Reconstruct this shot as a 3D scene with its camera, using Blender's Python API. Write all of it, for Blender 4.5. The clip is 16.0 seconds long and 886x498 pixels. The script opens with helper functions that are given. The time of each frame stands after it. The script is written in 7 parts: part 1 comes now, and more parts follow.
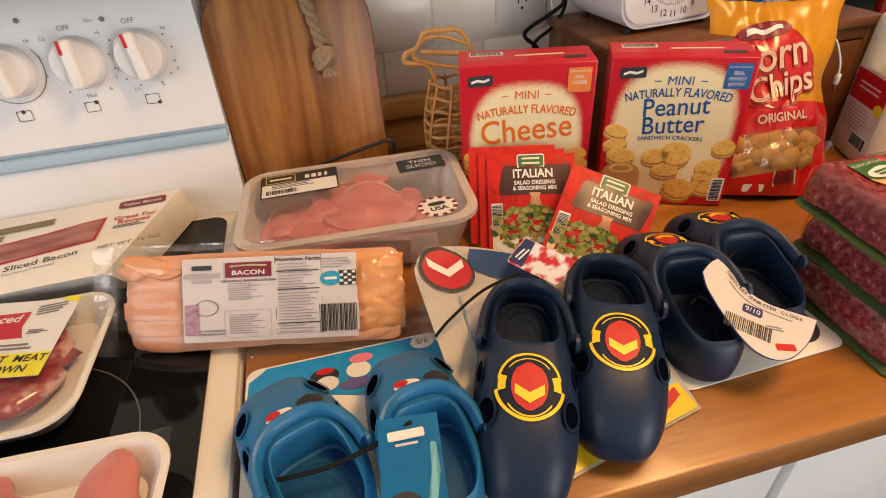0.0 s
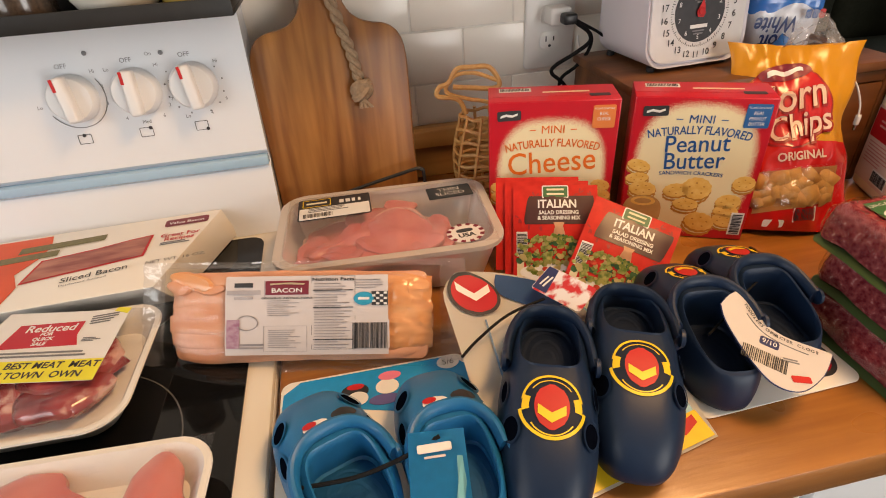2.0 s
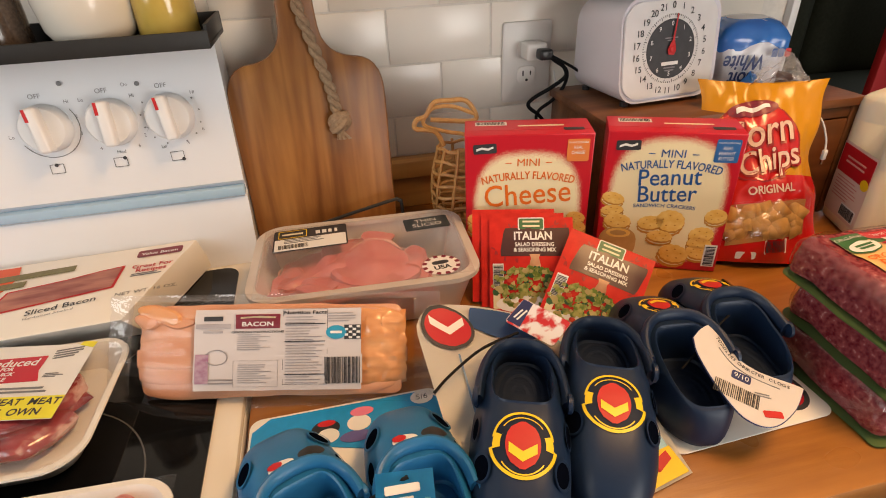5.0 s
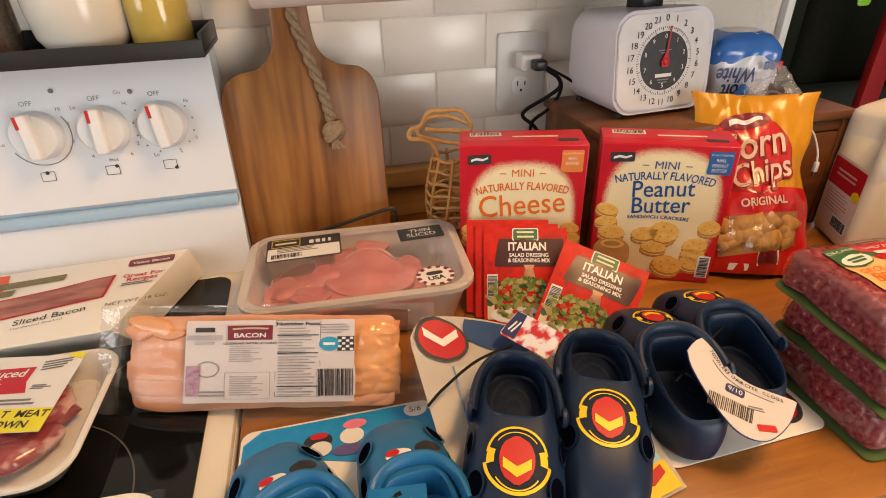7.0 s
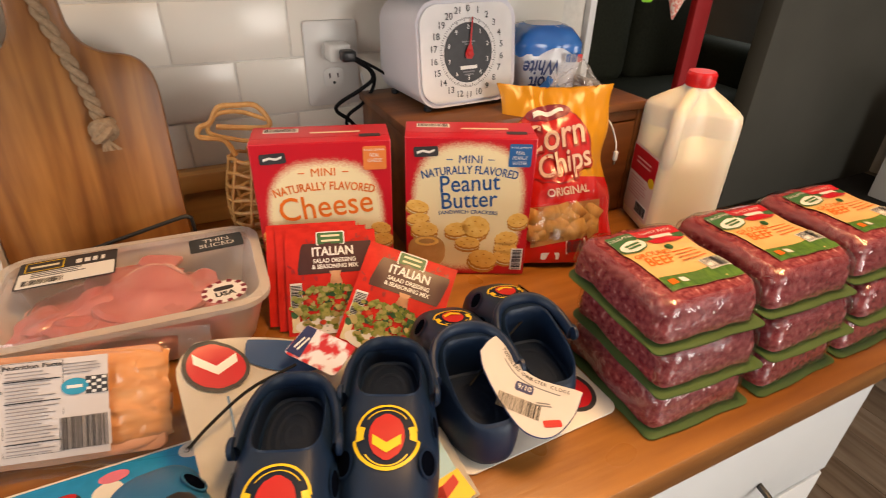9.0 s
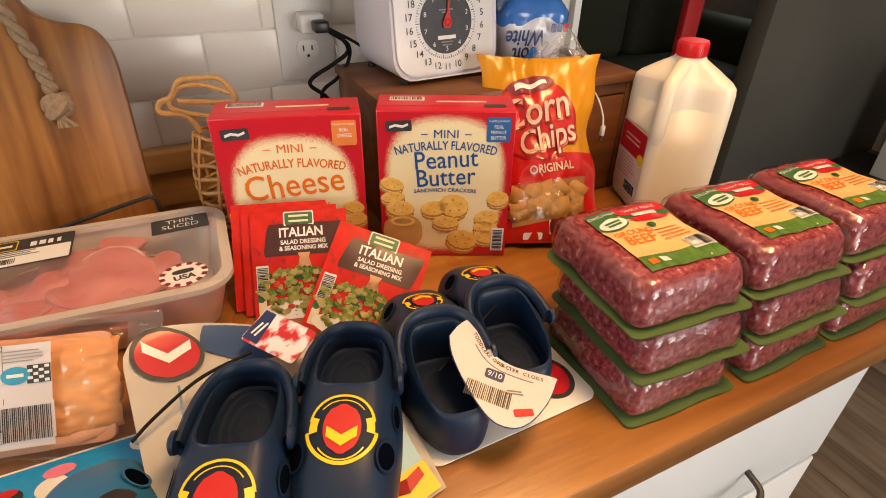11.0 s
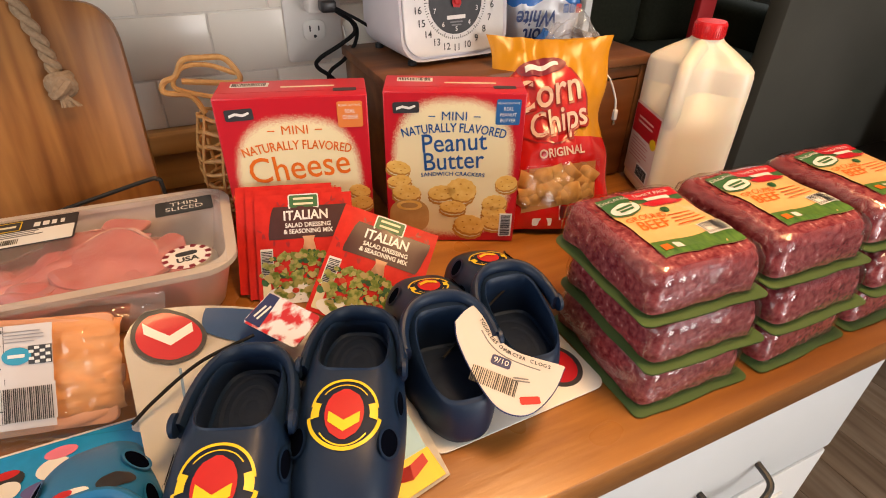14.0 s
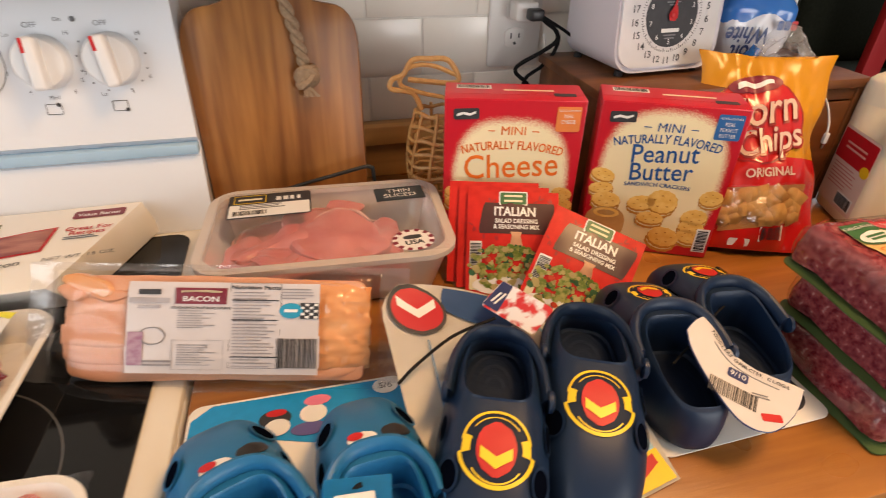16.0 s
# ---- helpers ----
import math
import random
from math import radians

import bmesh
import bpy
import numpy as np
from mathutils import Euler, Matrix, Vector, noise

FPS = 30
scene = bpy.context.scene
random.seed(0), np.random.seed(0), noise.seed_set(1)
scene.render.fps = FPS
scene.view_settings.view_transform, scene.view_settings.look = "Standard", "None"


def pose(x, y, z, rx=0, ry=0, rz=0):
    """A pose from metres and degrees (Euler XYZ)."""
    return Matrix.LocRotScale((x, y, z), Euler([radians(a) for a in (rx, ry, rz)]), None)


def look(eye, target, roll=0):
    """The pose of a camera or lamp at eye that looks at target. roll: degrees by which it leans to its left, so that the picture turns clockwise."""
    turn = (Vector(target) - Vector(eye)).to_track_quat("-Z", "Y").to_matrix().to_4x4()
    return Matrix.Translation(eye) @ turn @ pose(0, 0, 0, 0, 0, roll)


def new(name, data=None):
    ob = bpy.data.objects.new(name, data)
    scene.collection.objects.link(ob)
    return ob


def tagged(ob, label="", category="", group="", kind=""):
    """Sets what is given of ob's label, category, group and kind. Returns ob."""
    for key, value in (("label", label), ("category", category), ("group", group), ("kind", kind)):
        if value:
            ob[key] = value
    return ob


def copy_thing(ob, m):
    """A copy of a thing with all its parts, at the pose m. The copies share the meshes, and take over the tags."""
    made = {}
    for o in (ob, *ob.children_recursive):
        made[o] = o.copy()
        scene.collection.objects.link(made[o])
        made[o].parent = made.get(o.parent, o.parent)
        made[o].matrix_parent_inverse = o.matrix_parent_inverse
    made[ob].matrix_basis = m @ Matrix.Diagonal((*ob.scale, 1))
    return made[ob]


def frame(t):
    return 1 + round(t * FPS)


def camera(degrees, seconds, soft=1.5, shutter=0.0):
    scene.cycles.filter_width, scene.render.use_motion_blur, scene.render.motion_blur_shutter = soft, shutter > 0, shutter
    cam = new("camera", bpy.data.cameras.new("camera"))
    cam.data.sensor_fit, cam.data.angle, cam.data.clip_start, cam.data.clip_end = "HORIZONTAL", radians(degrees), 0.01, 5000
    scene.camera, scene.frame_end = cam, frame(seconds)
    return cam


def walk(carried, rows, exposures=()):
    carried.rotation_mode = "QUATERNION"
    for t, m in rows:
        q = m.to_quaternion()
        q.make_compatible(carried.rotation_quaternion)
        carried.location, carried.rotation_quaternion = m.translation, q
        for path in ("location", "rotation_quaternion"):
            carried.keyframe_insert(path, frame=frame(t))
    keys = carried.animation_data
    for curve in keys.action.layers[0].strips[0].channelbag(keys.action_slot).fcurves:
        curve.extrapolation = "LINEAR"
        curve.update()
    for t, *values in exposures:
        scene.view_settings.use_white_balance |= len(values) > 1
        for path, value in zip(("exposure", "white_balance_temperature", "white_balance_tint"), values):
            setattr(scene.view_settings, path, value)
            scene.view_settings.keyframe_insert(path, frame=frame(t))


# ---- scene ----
cam = camera(78.7, 16.0, soft=0.98, shutter=0.3)
PATH = [
    (0, (0.079, 0.156, 1.316), (0.414, 1.733, 0.132), -4.1),
    (0.5, (0.073, 0.146, 1.318), (0.416, 1.732, 0.148), -3.9),
    (1, (0.058, 0.14, 1.321), (0.367, 1.745, 0.168), -4.0),
    (1.5, (0.059, 0.14, 1.328), (0.354, 1.762, 0.196), -3.8),
    (2, (0.065, 0.135, 1.335), (0.347, 1.776, 0.227), -3.7),
    (2.5, (0.072, 0.127, 1.337), (0.365, 1.78, 0.25), -3.4),
    (3, (0.076, 0.129, 1.339), (0.384, 1.792, 0.272), -3.2),
    (3.5, (0.079, 0.137, 1.337), (0.403, 1.805, 0.282), -2.9),
    (4, (0.079, 0.137, 1.338), (0.412, 1.808, 0.292), -2.8),
    (6.5, (0.078, 0.14, 1.34), (0.444, 1.827, 0.33), -2.1),
    (7, (0.079, 0.142, 1.343), (0.453, 1.828, 0.333), -1.9),
    (7.5, (0.08, 0.147, 1.342), (0.486, 1.824, 0.33), -1.4),
    (8, (0.074, 0.152, 1.339), (0.555, 1.808, 0.324), -0.8),
    (8.5, (0.091, 0.157, 1.335), (0.695, 1.768, 0.315), 0.0),
    (9, (0.186, 0.152, 1.33), (0.955, 1.684, 0.3), 1.6),
    (9.2, (0.2, 0.144, 1.331), (0.98, 1.661, 0.285), 1.4),
    (11.3, (0.23, 0.164, 1.305), (0.98, 1.668, 0.221), 1.2),
    (11.5, (0.233, 0.165, 1.302), (0.982, 1.673, 0.222), 1.2),
    (12, (0.221, 0.157, 1.312), (0.92, 1.689, 0.232), 0.1),
    (12.5, (0.218, 0.168, 1.304), (0.935, 1.679, 0.207), 0.7),
    (13, (0.221, 0.169, 1.305), (0.951, 1.672, 0.206), 1.1),
    (13.5, (0.224, 0.164, 1.305), (0.96, 1.661, 0.201), 1.2),
    (14, (0.23, 0.167, 1.302), (0.945, 1.661, 0.181), 1.2),
    (14.5, (0.223, 0.178, 1.302), (0.869, 1.708, 0.188), 0.7),
    (15, (0.21, 0.192, 1.301), (0.773, 1.757, 0.191), 0.5),
    (15.5, (0.175, 0.206, 1.294), (0.653, 1.795, 0.178), 0.4),
    (16, (0.094, 0.187, 1.305), (0.512, 1.801, 0.202), 1.1),
]
walk(cam, [(t, look(eye, target, roll)) for t, eye, target, roll in PATH], exposures=((0.0, -0.55, 6900, 10), (4.0, -0.57, 7000, 10), (7.5, -0.55, 7000, 10), (9.0, -0.43, 7200, 10), (14.5, -0.34, 6800, 10), (16.0, -0.45, 6700, 10)))

# ---- world, sun and lamps ----
world = bpy.data.worlds.new("world")
scene.world = world
world.use_nodes = True
bg = world.node_tree.nodes["Background"]
sky = world.node_tree.nodes.new("ShaderNodeTexSky")
sky.sky_type, sky.sun_disc = "NISHITA", False
sky.sun_elevation, sky.sun_rotation = radians(35), radians(200)
world.node_tree.links.new(sky.outputs[0], bg.inputs[0])
bg.inputs[1].default_value = 0.1


def area_lamp(name, m, sx, sy, watts, colour):
    d = bpy.data.lights.new(name, "AREA")
    d.shape, d.size, d.size_y, d.energy, d.color = "RECTANGLE", sx, sy, watts, colour
    ob = new(name, d)
    ob.matrix_world = m
    return ob


# daylight in the two windows of the room, and one warm ceiling lamp
area_lamp("window_light", look((-1.95, -0.6, 1.6), (0.2, 0.7, 1.0)), 1.3, 1.1, 35, (0.93, 0.96, 1.0))
area_lamp("window_light", look((1.7, -2.35, 0.95), (0.9, 0.4, 0.72)), 1.3, 1.7, 84, (0.97, 0.97, 0.98))
area_lamp("ceiling_lamp_light", look((0.75, 0.25, 2.33), (0.7, 0.3, 0.9)), 0.40, 0.40, 29, (1.0, 0.58, 0.26))
# Fill lamp added to brighten the next room; no window is known there.
area_lamp("window_light", look((3.9, 2.6, 1.5), (2.0, 2.0, 0.8)), 1.0, 1.1, 8, (0.9, 0.95, 1.0))

# ---- materials ----
MATS = {}


def mat(name, col, col2=None, rough=0.5, scale=20.0, stretch=(1, 1, 1), metal=0.0, bump=0.0, bscale=60.0, coat=0.0, trans=0.0,
        spec=0.5, contrast=0.25, detail=4.0, sss=0.0, rnd=0.0, alpha=1.0, rvar=0.0, col3=None):
    if name in MATS:
        return MATS[name]
    m = bpy.data.materials.new(name)
    m.use_nodes = True
    nt = m.node_tree
    b = nt.nodes["Principled BSDF"]
    L = nt.links.new
    b.inputs["Roughness"].default_value = rough
    b.inputs["Metallic"].default_value = metal
    b.inputs["Coat Weight"].default_value = coat
    b.inputs["Coat Roughness"].default_value = 0.08
    b.inputs["Transmission Weight"].default_value = trans
    b.inputs["Specular IOR Level"].default_value = spec
    b.inputs["Alpha"].default_value = alpha
    if sss:
        b.inputs["Subsurface Weight"].default_value = sss
        b.inputs["Subsurface Radius"].default_value = (0.01, 0.006, 0.004)
        b.inputs["Subsurface Scale"].default_value = 0.5
    tc = nt.nodes.new("ShaderNodeTexCoord")
    mp = nt.nodes.new("ShaderNodeMapping")
    mp.inputs["Scale"].default_value = stretch
    L(tc.outputs["Object"], mp.inputs[0])
    col2 = col2 or tuple(c * 0.86 for c in col)
    n = nt.nodes.new("ShaderNodeTexNoise")
    n.inputs["Scale"].default_value, n.inputs["Detail"].default_value = scale, detail
    L(mp.outputs[0], n.inputs["Vector"])
    r = nt.nodes.new("ShaderNodeValToRGB")
    r.color_ramp.elements[0].position, r.color_ramp.elements[1].position = 0.5 - contrast, 0.5 + contrast
    r.color_ramp.elements[0].color, r.color_ramp.elements[1].color = (*col, 1), (*col2, 1)
    if col3:
        e = r.color_ramp.elements.new(0.5 + contrast + 0.06)
        e.color = (*col3, 1)
    L(n.outputs["Fac"], r.inputs[0])
    out = r.outputs[0]
    if rnd:
        oi = nt.nodes.new("ShaderNodeObjectInfo")
        hs = nt.nodes.new("ShaderNodeHueSaturation")
        ma = nt.nodes.new("ShaderNodeMath")
        ma.operation = "MULTIPLY_ADD"
        ma.inputs[1].default_value, ma.inputs[2].default_value = rnd, 1 - rnd / 2
        L(oi.outputs["Random"], ma.inputs[0])
        L(ma.outputs[0], hs.inputs["Value"])
        L(out, hs.inputs["Color"])
        out = hs.outputs[0]
    L(out, b.inputs["Base Color"])
    if rvar:
        n3 = nt.nodes.new("ShaderNodeTexNoise")
        n3.inputs["Scale"].default_value = scale * 0.4
        L(tc.outputs["Object"], n3.inputs["Vector"])
        mr = nt.nodes.new("ShaderNodeMapRange")
        mr.inputs["To Min"].default_value, mr.inputs["To Max"].default_value = max(0.02, rough - rvar), rough + rvar
        L(n3.outputs["Fac"], mr.inputs[0])
        L(mr.outputs[0], b.inputs["Roughness"])
    if bump:
        n2 = nt.nodes.new("ShaderNodeTexNoise")
        n2.inputs["Scale"].default_value, n2.inputs["Detail"].default_value = bscale, 3
        L(mp.outputs[0], n2.inputs["Vector"])
        bp = nt.nodes.new("ShaderNodeBump")
        bp.inputs["Strength"].default_value, bp.inputs["Distance"].default_value = bump, 0.002
        L(n2.outputs["Fac"], bp.inputs["Height"])
        L(bp.outputs[0], b.inputs["Normal"])
    MATS[name] = m
    return m


def halo_print(name, cx, cy, rx, ry, power):
    """A printed box front: red card with a cream patch, ragged at its rim. Local x across, z up."""
    m = mat(name, (0.55, 0.008, 0.022), (0.48, 0.006, 0.018), rough=0.38, scale=6, coat=0.15)
    nt = m.node_tree
    L = nt.links.new
    b = nt.nodes["Principled BSDF"]
    tc = nt.nodes.new("ShaderNodeTexCoord")
    sp = nt.nodes.new("ShaderNodeSeparateXYZ")
    L(tc.outputs["Object"], sp.inputs[0])

    def math_node(op, a, c):
        k = nt.nodes.new("ShaderNodeMath")
        k.operation = op
        for i, v in enumerate((a, c)):
            if hasattr(v, "links"):
                L(v, k.inputs[i])
            else:
                k.inputs[i].default_value = v
        return k.outputs[0]

    dx = math_node("ABSOLUTE", math_node("DIVIDE", math_node("SUBTRACT", sp.outputs[0], cx), rx), 0)
    dz = math_node("ABSOLUTE", math_node("DIVIDE", math_node("SUBTRACT", sp.outputs[2], cy), ry), 0)
    d = math_node("ADD", math_node("POWER", dx, power), math_node("POWER", dz, power))
    nz = nt.nodes.new("ShaderNodeTexNoise")
    nz.inputs["Scale"].default_value, nz.inputs["Detail"].default_value = 900, 8
    L(tc.outputs["Object"], nz.inputs["Vector"])
    d = math_node("ADD", d, math_node("MULTIPLY", math_node("SUBTRACT", nz.outputs["Fac"], 0.5), 0.55))
    rp = nt.nodes.new("ShaderNodeValToRGB")
    rp.color_ramp.elements[0].position, rp.color_ramp.elements[1].position = 0.72, 1.12
    rp.color_ramp.elements[0].color, rp.color_ramp.elements[1].color = (0.86, 0.74, 0.47, 1), (0.55, 0.008, 0.022, 1)
    L(d, rp.inputs[0])
    L(rp.outputs[0], b.inputs["Base Color"])
    return m


def wood(name, dark, light, scale=3.0, along="x", rough=0.4, rnd=0.0, coat=0.0, ring=9.0):
    st = {"x": (0.12, 1, 1), "z": (1, 1, 0.10), "y": (1, 0.12, 1)}[along]
    m = mat(name, dark, light, rough=rough, scale=scale * 9, stretch=st, contrast=0.22, detail=7, bump=0.12, bscale=160, rnd=rnd, coat=coat, rvar=0.08)
    nt = m.node_tree
    b = nt.nodes["Principled BSDF"]
    src = b.inputs["Base Color"].links[0].from_socket
    w = nt.nodes.new("ShaderNodeTexNoise")
    w.inputs["Scale"].default_value, w.inputs["Detail"].default_value = ring, 2
    w.inputs["Distortion"].default_value = 1.2
    mp = nt.nodes.new("ShaderNodeMapping")
    mp.inputs["Scale"].default_value = tuple(s * 2 if s == 1 else s for s in st)
    tc = nt.nodes.new("ShaderNodeTexCoord")
    nt.links.new(tc.outputs["Object"], mp.inputs[0])
    nt.links.new(mp.outputs[0], w.inputs["Vector"])
    rp = nt.nodes.new("ShaderNodeValToRGB")
    rp.color_ramp.elements[0].position, rp.color_ramp.elements[1].position = 0.35, 0.65
    rp.color_ramp.elements[0].color, rp.color_ramp.elements[1].color = (0.58, 0.50, 0.43, 1), (1, 1, 1, 1)
    nt.links.new(w.outputs["Fac"], rp.inputs[0])
    mx = nt.nodes.new("ShaderNodeMix")
    mx.data_type, mx.blend_type = "RGBA", "MULTIPLY"
    mx.inputs["Factor"].default_value = 1.0
    nt.links.new(src, mx.inputs[6])
    nt.links.new(rp.outputs[0], mx.inputs[7])
    nt.links.new(mx.outputs[2], b.inputs["Base Color"])
    return m


BUTCHER = wood("butcher_block", (0.25, 0.085, 0.015), (0.48, 0.205, 0.046), scale=3.2, rough=0.3, coat=0.15)
BOARD = wood("acacia_board", (0.21, 0.072, 0.014), (0.45, 0.195, 0.05), scale=4.5, along="y", rough=0.40, ring=16.0)
PINE = wood("pine_trim", (0.56, 0.28, 0.085), (0.68, 0.39, 0.14), scale=2, rough=0.4)
CRATE = wood("stained_box_wood", (0.14, 0.050, 0.015), (0.24, 0.095, 0.03), scale=3, rough=0.45)
PLANK = wood("grey_plank", (0.14, 0.11, 0.085), (0.24, 0.2, 0.16), scale=2, along="y", rough=0.5, rnd=0.3)
TILE = mat("white_glazed_tile", (0.86, 0.81, 0.73), (0.83, 0.78, 0.70), rough=0.24, scale=9, bump=0.03, bscale=9, rnd=0.03)
GROUT = mat("pale_grout", (0.80, 0.76, 0.70), rough=0.9, scale=90)
PAINT = mat("wall_paint", (0.50, 0.47, 0.43), (0.46, 0.43, 0.39), rough=0.7, scale=4, bump=0.03, bscale=200)
CEIL = mat("ceiling_paint", (0.78, 0.77, 0.75), rough=0.85, scale=3)
CABW = mat("cabinet_white", (0.76, 0.77, 0.78), (0.71, 0.72, 0.73), rough=0.42, scale=5)
ENAMEL = mat("stove_enamel", (0.80, 0.82, 0.85), (0.77, 0.79, 0.83), rough=0.22, scale=3, coat=0.2)
CREAM = mat("stove_rim_enamel", (0.78, 0.74, 0.66), (0.74, 0.70, 0.62), rough=0.25, scale=6)
GLASSTOP = mat("black_ceramic_glass", (0.004, 0.004, 0.005), (0.007, 0.007, 0.007), rough=0.05, scale=30, rvar=0.03, spec=0.28)
BURNER = mat("burner_ring_print", (0.10, 0.10, 0.10), rough=0.2)
BLACKM = mat("black_metal", (0.012, 0.012, 0.012), (0.02, 0.02, 0.02), rough=0.45, scale=40)
BLACKP = mat("black_plastic", (0.014, 0.014, 0.016), (0.022, 0.022, 0.024), rough=0.35, scale=30)
KNOBW = mat("white_knob_plastic", (0.80, 0.80, 0.80), (0.76, 0.76, 0.77), rough=0.3, scale=20)
REDINK = mat("red_ink", (0.55, 0.01, 0.012), rough=0.5, scale=60)
DARKINK = mat("dark_ink", (0.025, 0.025, 0.03), (0.04, 0.04, 0.045), rough=0.5, scale=90)
GREYINK = mat("grey_ink", (0.20, 0.20, 0.21), rough=0.5, scale=90)
WHITEP = mat("white_paper", (0.80, 0.79, 0.77), (0.76, 0.75, 0.73), rough=0.5, scale=30)
CREAMINK = mat("cream_ink", (0.80, 0.72, 0.50), rough=0.5, scale=60)
CARDW = mat("white_glossy_card", (0.86, 0.83, 0.77), (0.83, 0.80, 0.74), rough=0.3, scale=8, coat=0.1)
ORANGE = mat("orange_ink", (0.84, 0.17, 0.012), rough=0.45, scale=60)
BLUEINK = mat("blue_ink", (0.012, 0.09, 0.32), rough=0.45, scale=60)
TEAL = mat("teal_print", (0.006, 0.29, 0.66), (0.005, 0.25, 0.58), rough=0.4, scale=120)
SKYB = mat("sky_blue_print", (0.35, 0.62, 0.78), rough=0.4, scale=20)
GREENINK = mat("dark_green_ink", (0.03, 0.12, 0.04), (0.05, 0.16, 0.05), rough=0.45, scale=60)
GRASS = mat("grass_green_print", (0.03, 0.11, 0.018), (0.13, 0.26, 0.04), rough=0.4, scale=260, stretch=(1, .3, 1))
YELLOW = mat("yellow_print", (0.86, 0.60, 0.02), (0.80, 0.54, 0.02), rough=0.4, scale=40)
LEMON = mat("lemon_label", (0.85, 0.78, 0.04), rough=0.45, scale=40)
MAROON = mat("maroon_print", (0.22, 0.015, 0.035), (0.17, 0.012, 0.028), rough=0.4, scale=50)
CHOCO = mat("dark_brown_print", (0.05, 0.012, 0.012), (0.07, 0.018, 0.015), rough=0.35, scale=60)
REDCARD = mat("red_carton", (0.55, 0.008, 0.022), (0.48, 0.006, 0.018), rough=0.38, scale=6, coat=0.15)
REDPACK = mat("red_sachet_print", (0.60, 0.022, 0.014), (0.50, 0.014, 0.010), rough=0.46, spec=0.22, scale=60, contrast=0.12, bump=0.2, bscale=34)
DAMASK = mat("dark_red_leaf_print", (0.36, 0.008, 0.008), rough=0.4, scale=60)
CRACK = mat("cracker_print", (0.78, 0.42, 0.07), (0.90, 0.62, 0.20), rough=0.45, scale=90)
CRACKD = mat("cracker_edge_print", (0.50, 0.20, 0.025), (0.64, 0.30, 0.05), rough=0.5, scale=150)
PBUT = mat("peanut_butter_print", (0.50, 0.26, 0.08), (0.62, 0.36, 0.14), rough=0.4, scale=60)
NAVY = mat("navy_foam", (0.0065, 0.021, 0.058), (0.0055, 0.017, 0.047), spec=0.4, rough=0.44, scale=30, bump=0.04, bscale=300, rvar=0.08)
# Footbed foams are darkened for shade inside the clogs; navy also fills the emblem.
NAVYIN = mat("navy_bed_shade_and_emblem", (0.005, 0.014, 0.040), (0.004, 0.011, 0.031), spec=0.3, rough=0.6, scale=60, bump=0.4, bscale=40, stretch=(0.6, 2.2, 1))
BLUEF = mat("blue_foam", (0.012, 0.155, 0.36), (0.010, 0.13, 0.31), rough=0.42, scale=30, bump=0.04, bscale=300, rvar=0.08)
BLUEIN = mat("blue_bed_shade", (0.008, 0.09, 0.23), (0.006, 0.075, 0.19), spec=0.3, rough=0.55, scale=60, bump=0.4, bscale=40, stretch=(0.6, 2.2, 1))
HOLE = mat("vent_shade", (0.002, 0.003, 0.007), rough=1.0, spec=0.0, scale=40)
CORD = mat("black_cord", (0.008, 0.008, 0.009), rough=0.7, spec=0.2, scale=200)
WCORD = mat("white_cable", (0.74, 0.72, 0.70), rough=0.4, scale=100)
TAGP = mat("tag_paper", (0.64, 0.60, 0.58), (0.60, 0.56, 0.54), rough=0.45, scale=20)
PLATE = mat("outlet_plastic", (0.72, 0.70, 0.67), (0.69, 0.67, 0.64), rough=0.3, scale=20)
SCALEW = mat("scale_lilac_white", (0.72, 0.70, 0.76), (0.68, 0.66, 0.72), rough=0.35, scale=6)
DIALW = mat("dial_face", (0.78, 0.76, 0.75), rough=0.3, scale=20)
FRIDGE = mat("dark_steel", (0.055, 0.055, 0.05), (0.07, 0.07, 0.065), rough=0.38, metal=0.5, scale=3, stretch=(1, 1, 0.05))
DARKCLOTH = mat("black_green_fabric", (0.022, 0.025, 0.016), (0.032, 0.036, 0.024), rough=0.75, spec=0.2, scale=60, bump=0.3, bscale=300)
REDSTRAP = mat("red_webbing", (0.36, 0.010, 0.016), rough=0.6, scale=200, bump=0.2, bscale=500)
MILK = mat("milk_in_plastic", (0.82, 0.74, 0.58), (0.79, 0.71, 0.55), rough=0.38, scale=5, sss=0.25)
JUGTOP = mat("jug_plastic", (0.79, 0.73, 0.61), (0.75, 0.69, 0.57), rough=0.36, scale=10, sss=0.25)
REDCAP = mat("red_cap", (0.62, 0.012, 0.018), rough=0.35, scale=60)
FOAMT = mat("white_foam_tray", (0.80, 0.76, 0.70), (0.76, 0.72, 0.66), rough=0.55, scale=12, bump=0.06, bscale=400)
FROST = mat("frosted_tub", (0.84, 0.77, 0.71), (0.80, 0.73, 0.67), rough=0.30, scale=8, trans=0.45)
MEATP = mat("pork_meat", (0.50, 0.085, 0.100), (0.70, 0.25, 0.25), rough=0.30, scale=22, contrast=0.2, bump=0.2, bscale=50, coat=0.3, sss=0.1)
MEATS = mat("beef_steak", (0.16, 0.012, 0.015), (0.33, 0.050, 0.05), rough=0.24, scale=30, contrast=0.10, detail=8, bump=0.5, bscale=90, coat=0.7, col3=(0.62, 0.36, 0.30))
GROUND = mat("ground_beef", (0.17, 0.016, 0.024), (0.36, 0.085, 0.09), rough=0.26, scale=170, contrast=0.14, detail=5, bump=0.6, bscale=170, coat=0.35, col3=(0.54, 0.27, 0.26))
